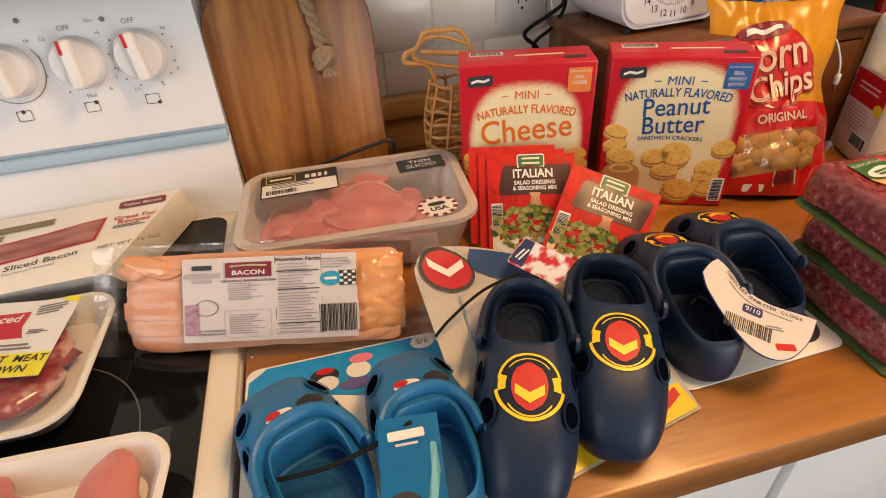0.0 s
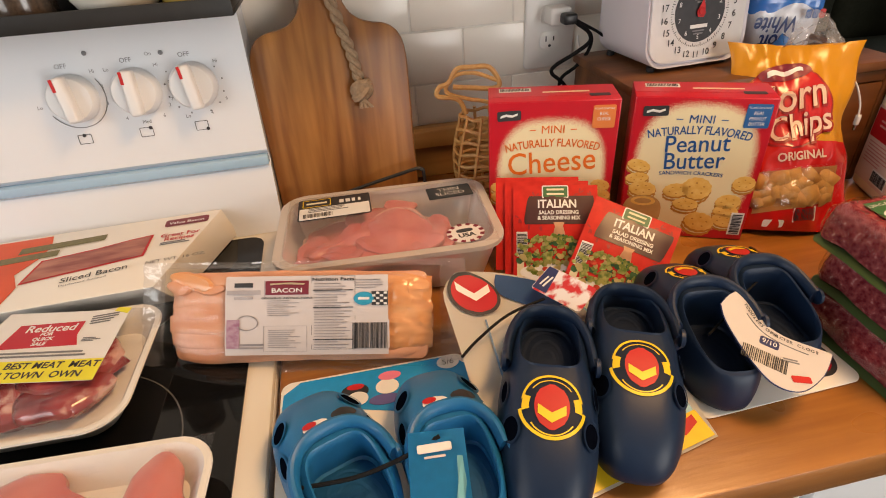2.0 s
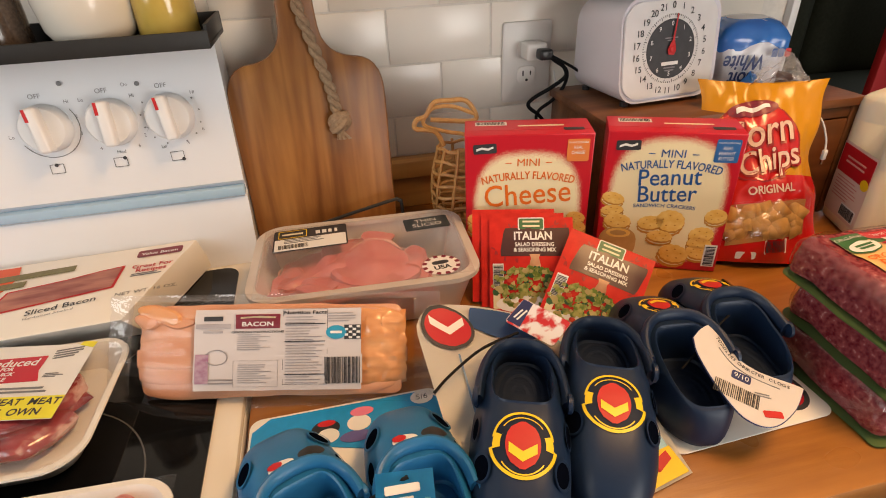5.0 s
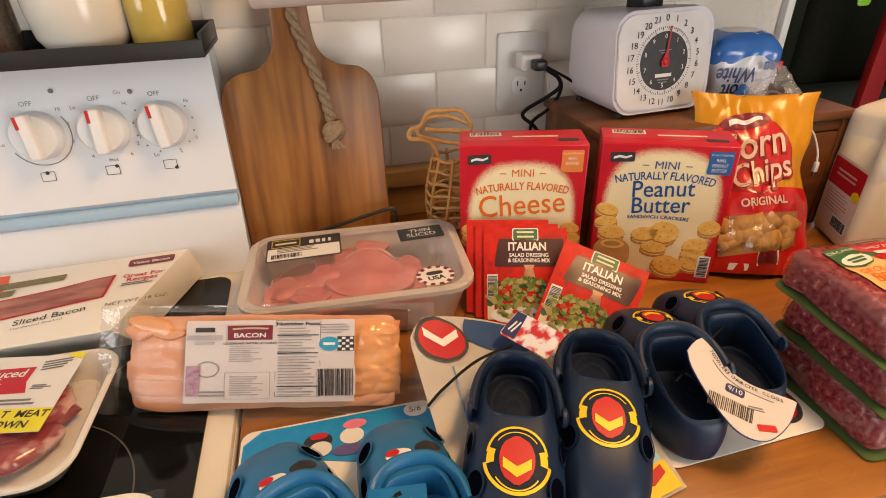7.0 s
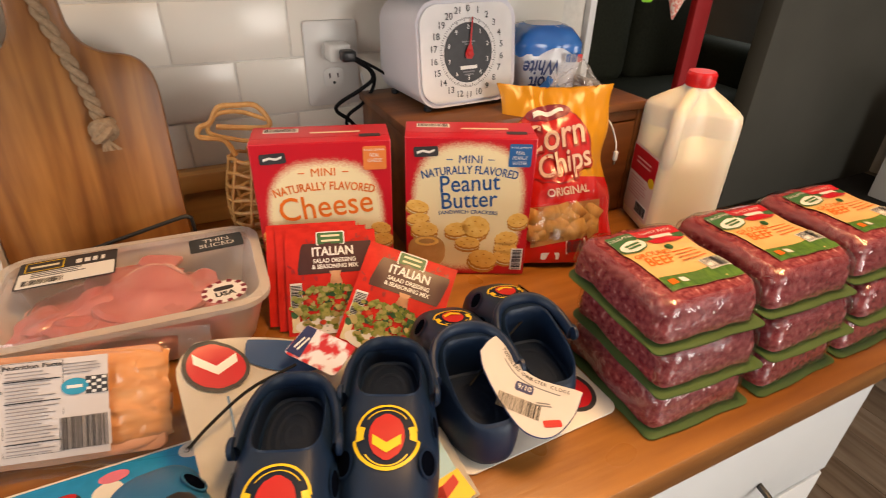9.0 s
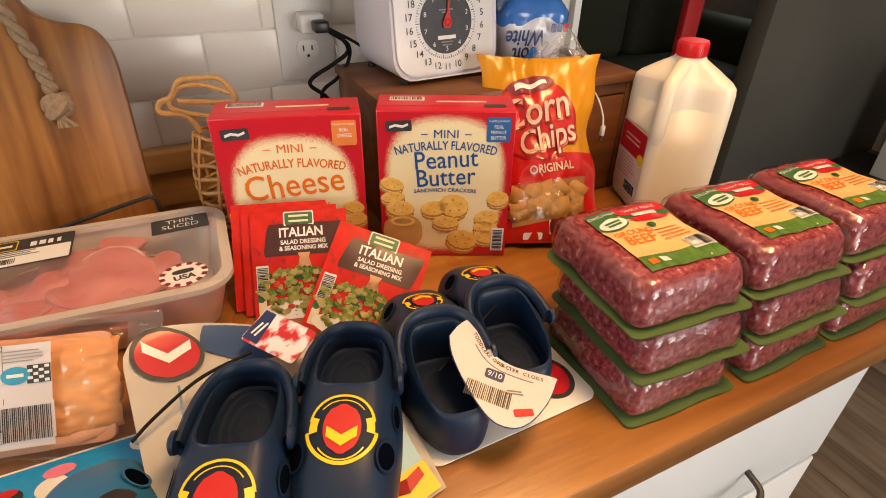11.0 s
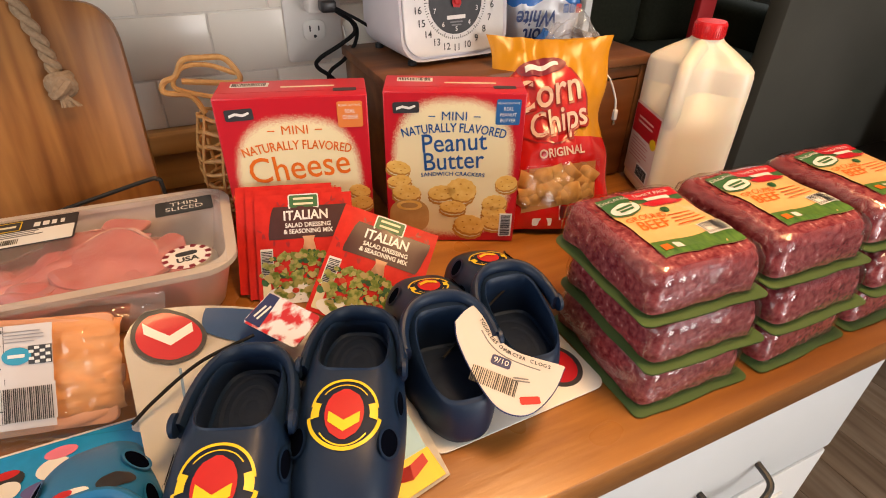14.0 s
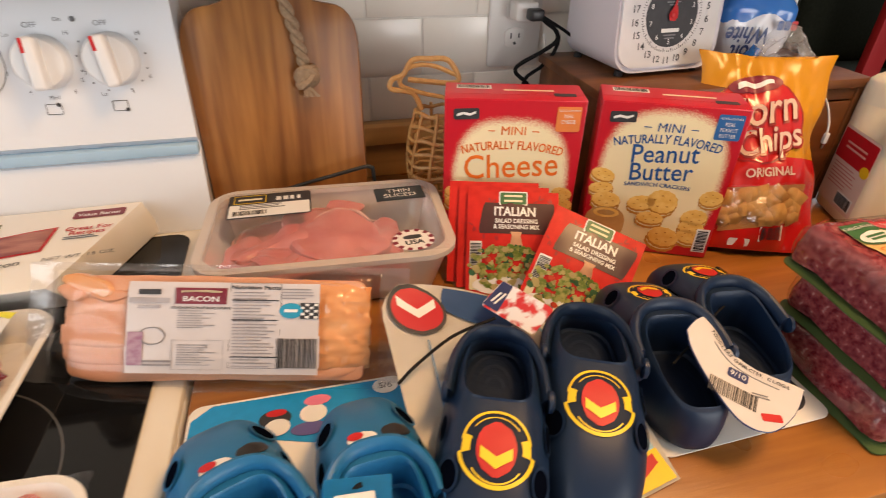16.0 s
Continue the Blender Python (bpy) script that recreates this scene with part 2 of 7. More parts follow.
BACONF = mat("bacon_slices", (0.64, 0.27, 0.14), (0.76, 0.42, 0.27), rough=0.5, scale=16, stretch=(0.3, 1.6, 1), contrast=0.2, detail=5, bump=0.1, bscale=30, coat=0.05)
BACONE = mat("smoked_rind", (0.66, 0.25, 0.075), (0.82, 0.43, 0.20), rough=0.28, scale=26, stretch=(0.6, 1.6, 1), bump=0.45, bscale=60, coat=0.6)
GREENT = mat("green_tray", (0.085, 0.150, 0.050), (0.070, 0.125, 0.040), rough=0.4, scale=20)
ROPE = mat("jute_rope", (0.26, 0.17, 0.10), (0.36, 0.25, 0.155), rough=0.9, scale=250, bump=0.6, bscale=400)
RATTAN = mat("rattan", (0.46, 0.22, 0.065), (0.60, 0.34, 0.12), rough=0.5, scale=120, bump=0.3, bscale=300)
CERAM = mat("cream_ceramic", (0.74, 0.70, 0.62), rough=0.15, scale=5)
JARGLASS = mat("amber_jar_contents", (0.48, 0.33, 0.06), (0.60, 0.44, 0.12), rough=0.15, scale=18, coat=0.5)
SPICE = mat("peppercorn_jar_contents", (0.035, 0.022, 0.015), (0.09, 0.06, 0.04), rough=0.25, scale=260, coat=0.6)
TOWEL = mat("paper_towel", (0.78, 0.72, 0.68), (0.74, 0.68, 0.64), rough=0.9, scale=60, bump=0.3, bscale=150)
CHIPS = mat("corn_chips", (0.68, 0.36, 0.09), (0.80, 0.52, 0.18), rough=0.5, scale=60, bump=0.3, bscale=120)
BREADP = mat("bread_bag_white", (0.70, 0.70, 0.74), (0.66, 0.66, 0.70), rough=0.3, scale=20, coat=0.3)
BREADB = mat("bread_bag_blue", (0.02, 0.14, 0.50), (0.03, 0.20, 0.60), rough=0.25, scale=14, coat=0.4)
SALAD = mat("salad_leaf_print", (0.17, 0.27, 0.03), (0.56, 0.54, 0.17), rough=0.4, scale=150, contrast=0.10)
TOMATO = mat("tomato_print", (0.62, 0.06, 0.015), rough=0.4, scale=90)
BAGY = mat("yellow_bag_film", (0.57, 0.26, 0.007), (0.52, 0.22, 0.006), rough=0.30, scale=8, coat=0.06, bump=0.10, bscale=18)
BAGR = mat("red_bag_film", (0.55, 0.012, 0.012), (0.46, 0.010, 0.010), rough=0.24, scale=8, coat=0.4, bump=0.10, bscale=18)
BAGTITLE = mat("bag_dark_red_ink", (0.30, 0.006, 0.006), rough=0.3, scale=40)
BAGLETTER = mat("bag_pale_ink", (0.72, 0.52, 0.42), (0.66, 0.46, 0.36), rough=0.35, scale=30)
WFRAME = mat("window_white", (0.78, 0.78, 0.78), rough=0.4, scale=10)


def film(name, tint=(0.95, 0.95, 0.96), rough=0.06, haze=0.0, wrinkle=0.45, size=45, sheen=0.06):
    """Clear plastic wrap: mostly see-through, with a glossy sheen and wrinkles."""
    m = bpy.data.materials.new(name)
    m.use_nodes = True
    nt = m.node_tree
    nt.nodes.remove(nt.nodes["Principled BSDF"])
    out = nt.nodes["Material Output"]
    tr, gl, mx = nt.nodes.new("ShaderNodeBsdfTransparent"), nt.nodes.new("ShaderNodeBsdfGlossy"), nt.nodes.new("ShaderNodeMixShader")
    tr.inputs[0].default_value = (*tint, 1)
    gl.inputs["Roughness"].default_value = rough
    lw = nt.nodes.new("ShaderNodeLayerWeight")
    lw.inputs["Blend"].default_value = 0.5
    pw, fr = nt.nodes.new("ShaderNodeMath"), nt.nodes.new("ShaderNodeMath")
    pw.operation, fr.operation = "POWER", "MULTIPLY_ADD"
    pw.inputs[1].default_value = 4.0
    fr.inputs[1].default_value, fr.inputs[2].default_value = 0.9, sheen
    nt.links.new(lw.outputs["Facing"], pw.inputs[0])
    nt.links.new(pw.outputs[0], fr.inputs[0])
    nz = nt.nodes.new("ShaderNodeTexNoise")
    nz.inputs["Scale"].default_value, nz.inputs["Detail"].default_value = size, 4
    nz.inputs["Distortion"].default_value = 0.6
    tc = nt.nodes.new("ShaderNodeTexCoord")
    nt.links.new(tc.outputs["Object"], nz.inputs["Vector"])
    bp = nt.nodes.new("ShaderNodeBump")
    bp.inputs["Strength"].default_value, bp.inputs["Distance"].default_value = wrinkle, 0.004
    nt.links.new(nz.outputs["Fac"], bp.inputs["Height"])
    nt.links.new(bp.outputs[0], gl.inputs["Normal"])
    nt.links.new(fr.outputs[0], mx.inputs[0])
    clear = tr.outputs[0]
    if haze:
        df, hz = nt.nodes.new("ShaderNodeBsdfDiffuse"), nt.nodes.new("ShaderNodeMixShader")
        df.inputs[0].default_value = (0.85, 0.84, 0.84, 1)
        hz.inputs[0].default_value = haze
        nt.links.new(tr.outputs[0], hz.inputs[1])
        nt.links.new(df.outputs[0], hz.inputs[2])
        clear = hz.outputs[0]
    nt.links.new(clear, mx.inputs[1])
    nt.links.new(gl.outputs[0], mx.inputs[2])
    nt.links.new(mx.outputs[0], out.inputs[0])
    return m


FILM = film("clear_film")
CRINKLE = film("crinkled_film", (0.99, 0.99, 0.99), rough=0.04, wrinkle=1.0, size=42)
LIDFILM = film("hazy_lid_film", (0.99, 0.99, 0.99), haze=0.10, wrinkle=0.25)
PACKFILM = film("vacuum_pack_film", (0.98, 0.98, 0.98), rough=0.03, haze=0.0, wrinkle=0.35, size=30, sheen=0.025)
FLAPFILM = film("pack_flap_film", (0.93, 0.93, 0.94), rough=0.05, haze=0.07, wrinkle=1.0, size=32, sheen=0.10)
NECKFILM = film("cloudy_bag_film", haze=0.22, wrinkle=0.9, size=60)


# ---- building helpers ----
from mathutils.bvhtree import BVHTree


def thing(name, label, category, m=None, group="", kind=""):
    ob = new(name)
    ob.empty_display_size = 0.02
    if m is not None:
        ob.matrix_world = m
    return tagged(ob, label, category, group, kind)


def finish(bm, name, material, smooth=True):
    me = bpy.data.meshes.new(name)
    bm.normal_update()
    bm.to_mesh(me)
    bm.free()
    if smooth:
        me.polygons.foreach_set("use_smooth", [True] * len(me.polygons))
        me.set_sharp_from_angle(angle=radians(38))
    me.materials.append(material)
    return me


FINE_PRINT = {"barcode", "printed_sprigs", "printed_leaves", "printed_tomatoes", "small_print", "tick_marks", "check_marks", "printed_holes", "cap_ribs"}


def part(name, bm, material, parent, label="", m=None, smooth=True):
    ob = new(name, finish(bm, name, material, smooth))
    ob.parent = parent
    if m is not None:
        ob.matrix_local = m
    return tagged(ob, label, kind="stuff" if name in FINE_PRINT else "")


def solid(name, bm, material, label, category, m=None, kind="", group="", smooth=True):
    ob = new(name, finish(bm, name, material, smooth))
    if m is not None:
        ob.matrix_world = m
    return tagged(ob, label, category, group, kind)


def box(x0, x1, y0, y1, z0, z1, bevel=0.0, seg=2, bm=None):
    b = bmesh.new()
    bmesh.ops.create_cube(b, size=1.0)
    for v in b.verts:
        v.co = Vector((x0 + (v.co.x + .5) * (x1 - x0), y0 + (v.co.y + .5) * (y1 - y0), z0 + (v.co.z + .5) * (z1 - z0)))
    if bevel:
        bmesh.ops.bevel(b, geom=b.edges[:], offset=bevel, segments=seg, profile=0.5, affect="EDGES")
    if bm is not None:
        add(bm, b)
        return bm
    return b


def add(bm, other, m=None):
    """Joins other into bm and frees it."""
    if m is not None:
        bmesh.ops.transform(other, matrix=m, verts=other.verts[:])
    tmp = bpy.data.meshes.new("tmp")
    other.to_mesh(tmp)
    other.free()
    bm.from_mesh(tmp)
    bpy.data.meshes.remove(tmp)
    return bm


def rrect(w, h, r, n=6, cx=0.0, cy=0.0):
    """Outline of a rounded rectangle, anticlockwise."""
    out = []
    for sx, sy, a0 in ((1, -1, -90), (1, 1, 0), (-1, 1, 90), (-1, -1, 180)):
        for i in range(n + 1):
            a = radians(a0 + 90 * i / n)
            out.append((cx + sx * (w / 2 - r) + r * math.cos(a), cy + sy * (h / 2 - r) + r * math.sin(a)))
    return out


def oval(rx, ry, n=28, cx=0.0, cy=0.0, power=2.0):
    out = []
    for i in range(n):
        a = 2 * math.pi * i / n
        c, s = math.cos(a), math.sin(a)
        out.append((cx + rx * math.copysign(abs(c) ** (2 / power), c), cy + ry * math.copysign(abs(s) ** (2 / power), s)))
    return out


def slab(pts, z0, z1, bevel=0.0):
    """A prism on an outline in the xy plane."""
    b = bmesh.new()
    f = b.faces.new([b.verts.new((x, y, z0)) for x, y in pts])
    r = bmesh.ops.extrude_face_region(b, geom=[f])
    for v in r["geom"]:
        if isinstance(v, bmesh.types.BMVert):
            v.co.z = z1
    bmesh.ops.recalc_face_normals(b, faces=b.faces[:])
    if bevel:
        e = [e for e in b.edges if abs(e.verts[0].co.z - e.verts[1].co.z) < 1e-6 and e.verts[0].co.z > (z0 + z1) / 2]
        bmesh.ops.bevel(b, geom=e, offset=bevel, segments=2, profile=0.5, affect="EDGES")
    return b


def tube(pts, r, n=8, closed=False, taper=None, tall=1.0):
    b = bmesh.new()
    P = [Vector(p) for p in pts]
    rings, up = [], None
    for i, p in enumerate(P):
        if closed:
            d = (P[(i + 1) % len(P)] - P[i - 1]).normalized()
        else:
            d = (P[min(i + 1, len(P) - 1)] - P[max(i - 1, 0)]).normalized()
        if up is None:
            up = d.orthogonal().normalized()
        up = (up - d * up.dot(d)).normalized()
        side = d.cross(up)
        rr = r * (taper[i] if taper else 1)
        rings.append([b.verts.new(p + rr * (math.cos(2 * math.pi * k / n) * up + math.sin(2 * math.pi * k / n) * side)) for k in range(n)])
    m = len(rings)
    for i in range(m if closed else m - 1):
        a, c = rings[i], rings[(i + 1) % m]
        for k in range(n):
            b.faces.new((a[k], a[(k + 1) % n], c[(k + 1) % n], c[k]))
    if not closed:
        b.faces.new(rings[0][::-1])
        b.faces.new(rings[-1])
    if tall != 1.0:
        for p, ring in zip(P, rings):
            for v in ring:
                v.co.z = p.z + (v.co.z - p.z) * tall
    bmesh.ops.recalc_face_normals(b, faces=b.faces[:])
    return b


def smooth_path(pts, k=8):
    """Catmull-Rom through the points."""
    P = [Vector(p) for p in pts]
    P = [2 * P[0] - P[1]] + P + [2 * P[-1] - P[-2]]
    out = []
    for i in range(1, len(P) - 2):
        for j in range(k):
            t = j / k
            a, b, c, d = P[i - 1], P[i], P[i + 1], P[i + 2]
            out.append(0.5 * (2 * b + (c - a) * t + (2 * a - 5 * b + 4 * c - d) * t * t + (3 * b - 3 * c + d - a) * t ** 3))
    return out + [P[-2]]


def lathe(profile, n=32):
    """Profile of (radius, z) turned round z."""
    b = bmesh.new()
    rings = [[b.verts.new((r * math.cos(2 * math.pi * k / n), r * math.sin(2 * math.pi * k / n), z)) for k in range(n)] for r, z in profile]
    for a, c in zip(rings, rings[1:]):
        for k in range(n):
            b.faces.new((a[k], a[(k + 1) % n], c[(k + 1) % n], c[k]))
    b.faces.new(rings[0][::-1])
    b.faces.new(rings[-1])
    return b


def loft(sections, cap=True):
    b = bmesh.new()
    rings = [[b.verts.new(p) for p in s] for s in sections]
    n = len(rings[0])
    for a, c in zip(rings, rings[1:]):
        for k in range(n):
            b.faces.new((a[k], a[(k + 1) % n], c[(k + 1) % n], c[k]))
    if cap:
        b.faces.new(rings[0][::-1])
        b.faces.new(rings[-1])
    bmesh.ops.recalc_face_normals(b, faces=b.faces[:])
    return b


def grid(fn, nu, nv):
    b = bmesh.new()
    V = [[b.verts.new(fn(i / nu, j / nv)) for j in range(nv + 1)] for i in range(nu + 1)]
    for i in range(nu):
        for j in range(nv):
            b.faces.new((V[i][j], V[i + 1][j], V[i + 1][j + 1], V[i][j + 1]))
    return b


def flat(pts, t=0.0003):
    """A thin printed patch on an outline in the xy plane."""
    return slab(pts, 0.0, t)


def ring_patch(outer, inner, t=0.0003):
    b = bmesh.new()
    n = len(outer)
    for z in (0.0, t):
        o = [b.verts.new((*p, z)) for p in outer]
        i = [b.verts.new((*p, z)) for p in inner]
        for k in range(n):
            b.faces.new((o[k], o[(k + 1) % n], i[(k + 1) % n], i[k]))
    bmesh.ops.recalc_face_normals(b, faces=b.faces[:])
    return b


def letters(text, size, bend=0.0, wide=1.0, slant=0.0, heavy=0.0, align="CENTER"):
    """A bmesh of lettering in the xy plane, centred."""
    cu = bpy.data.curves.new("lettering", "FONT")
    cu.body, cu.size, cu.align_x, cu.align_y = text, size, align, "CENTER"
    cu.offset, cu.shear, cu.resolution_u = heavy, slant, 3
    ob = bpy.data.objects.new("lettering", cu)
    scene.collection.objects.link(ob)
    bpy.context.view_layer.update()
    me = bpy.data.meshes.new_from_object(ob)
    bpy.data.objects.remove(ob)
    b = bmesh.new()
    b.from_mesh(me)
    bpy.data.meshes.remove(me)
    for v in b.verts:
        v.co.x *= wide
        if bend:
            a = v.co.x / bend
            v.co.x, v.co.y = (bend + v.co.y) * math.sin(a), (bend + v.co.y) * math.cos(a) - bend
    return b


def bars(n, w, h, seed=1):
    """A barcode of n upright bars in a w by h field, centred."""
    rng = random.Random(seed)
    b = bmesh.new()
    x = -w / 2
    for i in range(n):
        t = w / n * rng.uniform(0.3, 0.8)
        add(b, flat([(x, -h / 2), (x + t, -h / 2), (x + t, h / 2), (x, h / 2)]))
        x += w / n
    return b


def lines(n, w, h, seed=1, fill=0.45):
    """Unreadable small print as n level bars in a w by h field."""
    rng = random.Random(seed)
    b = bmesh.new()
    for i in range(n):
        y = h / 2 - (i + 0.5) * h / n
        ww = w * rng.uniform(0.6, 1.0)
        t = h / n * fill / 2
        add(b, flat([(-w / 2, y - t), (-w / 2 + ww, y - t), (-w / 2 + ww, y + t), (-w / 2, y + t)]))
    return b


def drape(bm, tree, axis, lift):
    """Moves a flat bmesh along an axis on to a surface."""
    a = Vector(axis)
    for v in bm.verts:
        hit, nor, _, _ = tree.ray_cast(v.co - a * 0.5, a)
        if hit is None:
            hit = tree.find_nearest(v.co)[0]
        v.co = hit - a * lift
    return bm


def wobble(bm, amount, scale, seed=0.0):
    bm.normal_update()
    moves = [(v, v.normal * amount * noise.noise(v.co * scale + Vector((seed, seed * 1.7, 0)))) for v in bm.verts]
    for v, d in moves:
        v.co += d
    return bm


TOP = 0.91
STOVE_R, STOVE_L = -0.05, -0.81
WALL_Y = 1.02

# ---- setting ----
floor = solid("floor", box(-2.2, 4.2, -2.5, 4.0, -0.04, 0.0), PLANK, "grey-brown wooden plank floor", "floor", kind="structure")
solid("ceiling", box(-2.2, 4.2, -2.5, 4.0, 2.4, 2.46), CEIL, "plain white ceiling", "ceiling", kind="structure")
wall_north = solid("wall_north", box(-2.2, 0.905, WALL_Y + 0.002, WALL_Y + 0.126, 0, 2.4), GROUT, "white wall behind the counter, tiled above the counter", "wall", kind="structure")
solid("trim", box(0.906, 0.922, WALL_Y - 0.012, WALL_Y + 0.14, 0, 2.4, 0.003), CABW, "white wooden corner trim at the end of the tiled wall", "trim", kind="structure")
solid("wall_west", box(-2.3, -2.2, -2.5, 4.0, 0, 2.4), PAINT, "plain painted side wall", "wall", kind="structure")
solid("wall_south", box(-2.2, 4.2, -2.6, -2.5, 0, 2.4), PAINT, "plain painted wall behind the viewer", "wall", kind="structure")
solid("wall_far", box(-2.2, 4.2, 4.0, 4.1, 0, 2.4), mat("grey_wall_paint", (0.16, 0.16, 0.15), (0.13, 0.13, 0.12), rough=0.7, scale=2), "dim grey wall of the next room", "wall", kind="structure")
solid("wall_east", box(4.2, 4.3, -2.6, 4.1, 0, 2.4), PAINT, "plain painted wall of the next room", "wall", kind="structure")

counter = solid("counter_top", box(STOVE_R + 0.004, 0.965, 0.345, WALL_Y - 0.001, TOP - 0.04, TOP, 0.004), BUTCHER, "honey-coloured butcher-block wooden countertop", "countertop", kind="structure")
solid("backsplash_board", box(-0.03, 0.905, WALL_Y - 0.022, WALL_Y - 0.001, TOP + 0.001, 0.968, 0.002), PINE, "pine backsplash board along the wall", "trim", kind="structure")
solid("backsplash_cap", box(-0.03, 0.905, WALL_Y - 0.034, WALL_Y - 0.001, 0.969, 1.0, 0.004), PINE, "pine ledge moulding on the backsplash board", "trim", kind="structure")


def base_cabinet():
    c = thing("base_cabinet", "white painted base cabinet with drawers and a black handle", "cabinet")
    part("body", box(-0.04, 0.93, 0.385, WALL_Y - 0.01, 0.0, TOP - 0.041), CABW, c)
    for x0, x1 in ((-0.03, 0.435), (0.45, 0.925)):
        d = part("drawer", box(x0, x1, 0.362, 0.384, 0.665, TOP - 0.048, 0.003), CABW, c)
        xm = (x0 + x1) / 2 + 0.015
        pts = [(xm - 0.048, 0.362, 0.728), (xm - 0.044, 0.338, 0.722), (xm - 0.026, 0.330, 0.712), (xm, 0.328, 0.709), (xm + 0.026, 0.330, 0.712), (xm + 0.044, 0.338, 0.722), (xm + 0.048, 0.362, 0.728)]
        part("handle", tube(smooth_path(pts, 5), 0.0042, 8), BLACKM, d, "black cup-shaped bar handle")
        d = part("door", box(x0, x1, 0.362, 0.384, 0.09, 0.655, 0.003), CABW, c)
        part("panel", box(x0 + 0.06, x1 - 0.06, 0.358, 0.364, 0.15, 0.595, 0.002), CABW, d)
    return c


base_cabinet()


def stove():
    s = thing("electric_range", "white electric range with black glass cooktop and back-panel knobs", "stove")
    part("body", box(STOVE_L, STOVE_R, 0.37, 0.985, 0.0, 0.905, 0.004), ENAMEL, s)
    part("cooktop_rim", box(STOVE_L, STOVE_R, 0.352, 0.90, 0.9055, 0.917, 0.005), CREAM, s, "cream enamel cooktop rim")
    gx0, gx1 = STOVE_L + 0.03, STOVE_R - 0.028
    part("cooktop_glass", slab(rrect(gx1 - gx0, 0.48, 0.022, cx=(gx0 + gx1) / 2, cy=0.622), 0.9175, 0.9195), GLASSTOP, s, "black ceramic glass cooktop")
    for cx, cy, r in ((-0.245, 0.50, 0.115), (-0.245, 0.74, 0.08), (-0.60, 0.50, 0.08), (-0.60, 0.74, 0.115)):
        part("burner_ring", ring_patch([(cx + x, cy + y) for x, y in oval(r, r, 64)], [(cx + x, cy + y) for x, y in oval(r - 0.0015, r - 0.0015, 64)]), BURNER, s, m=pose(0, 0, 0.9197))
    # back panel: foot, recessed stripe, sloping face
    prof = [(0.872, 0.9175), (0.985, 0.9175), (0.985, 1.222), (0.936, 1.222), (0.930, 1.216), (0.902, 1.052), (0.899, 1.038), (0.908, 1.03), (0.910, 1.018), (0.900, 1.012), (0.878, 0.935)]
    part("back_panel", loft([[(x, y, z) for y, z in prof] for x in (STOVE_L, STOVE_R)]), ENAMEL, s, smooth=False)
    # Blue colour stands in for daylight reflected in the glossy seam.
    part("seam_strip", box(STOVE_L + 0.001, STOVE_R - 0.001, 0.894, 0.909, 1.0165, 1.030, 0.002), mat("reflected_sky_blue", (0.42, 0.62, 0.80), rough=0.2, scale=4), s, "pale blue strip painted as the window's reflection in the seam")
    tilt = math.degrees(math.atan2(0.028, 0.164))
    face = pose(0, 0.9285, 1.207, 90 - tilt, 0, 0)

    def on_face(x, z):
        """A pose on the sloping panel, text upright, at height z."""
        return pose(x, 0.9285 - (1.207 - z) * 0.1707 - 0.0008, z, 90 - tilt, 0, 0)

    knob_bm = lathe([(0.0305, 0.0), (0.0305, 0.007), (0.0275, 0.015), (0.026, 0.0165)], 36)
    k = part("knob", knob_bm, KNOBW, s, m=on_face(-0.196, 1.134))
    grip = box(-0.0075, 0.0075, -0.0285, 0.0285, 0.012, 0.032, 0.004, 3)
    part("grip", grip, KNOBW, k)
    part("pointer", box(-0.0068, -0.0030, 0.012, 0.0275, 0.0321, 0.0326), REDINK, k, "red pointer mark")
    spots = [(-0.274, 1.134), (-0.124, 1.134), (-0.60, 1.134), (-0.68, 1.134), (-0.75, 1.134)]
    for x, z in spots:
        c = k.copy()
        scene.collection.objects.link(c)
        c.matrix_local = on_face(x, z) @ pose(0, 0, 0, 0, 0, 6)
        for ch in k.children:
            cc = ch.copy()
            scene.collection.objects.link(cc)
            cc.parent = c
    for j, x in enumerate((-0.274, -0.196, -0.124)):
        part("lettering", letters("OFF", 0.0085), GREYINK, s, m=on_face(x - 0.004, 1.173))
        o = on_face(x, 1.134)
        marks = [("Hi", 40, 0.043), ("6", -30, 0.042), ("4", -70, 0.040), ("2", -150, 0.043), ("Lo", -115, 0.043)] if j else [("Hi", 45, 0.043), ("Lo", 190, 0.045)]
        if j == 1:
            marks = [("Hi", 45, 0.043), ("8", 10, 0.042), ("7", -20, 0.042), ("6", -55, 0.042), ("Med", -90, 0.040), ("4", -125, 0.040), ("3", -165, 0.042), ("2", 165, 0.042), ("Lo", 135, 0.043)]
        for t, a, r in marks:
            part("lettering", letters(t, 0.0065), GREYINK, s, m=o @ pose(r * math.cos(radians(a)), r * math.sin(radians(a)), 0.0))
        if j == 0:
            arc = [(0.038 * math.cos(radians(a)), 0.038 * math.sin(radians(a)), 0) for a in range(-150, 42, 8)]
            part("dial_arc", tube(arc, 0.0006, 4), GREYINK, s, m=o)
        if j == 2:
            for a in range(-70, 60, 26):
                part("dial_dot", flat(oval(0.0012, 0.0012, 8)), GREYINK, s, m=o @ pose(0.037 * math.cos(radians(a)), 0.037 * math.sin(radians(a)), 0))
                part("dial_dot", flat(oval(0.0012, 0.0012, 8)), GREYINK, s, m=o @ pose(-0.037 * math.cos(radians(a)), 0.037 * math.sin(radians(a)), 0))
        ic = on_face(x - 0.004, 1.0815)
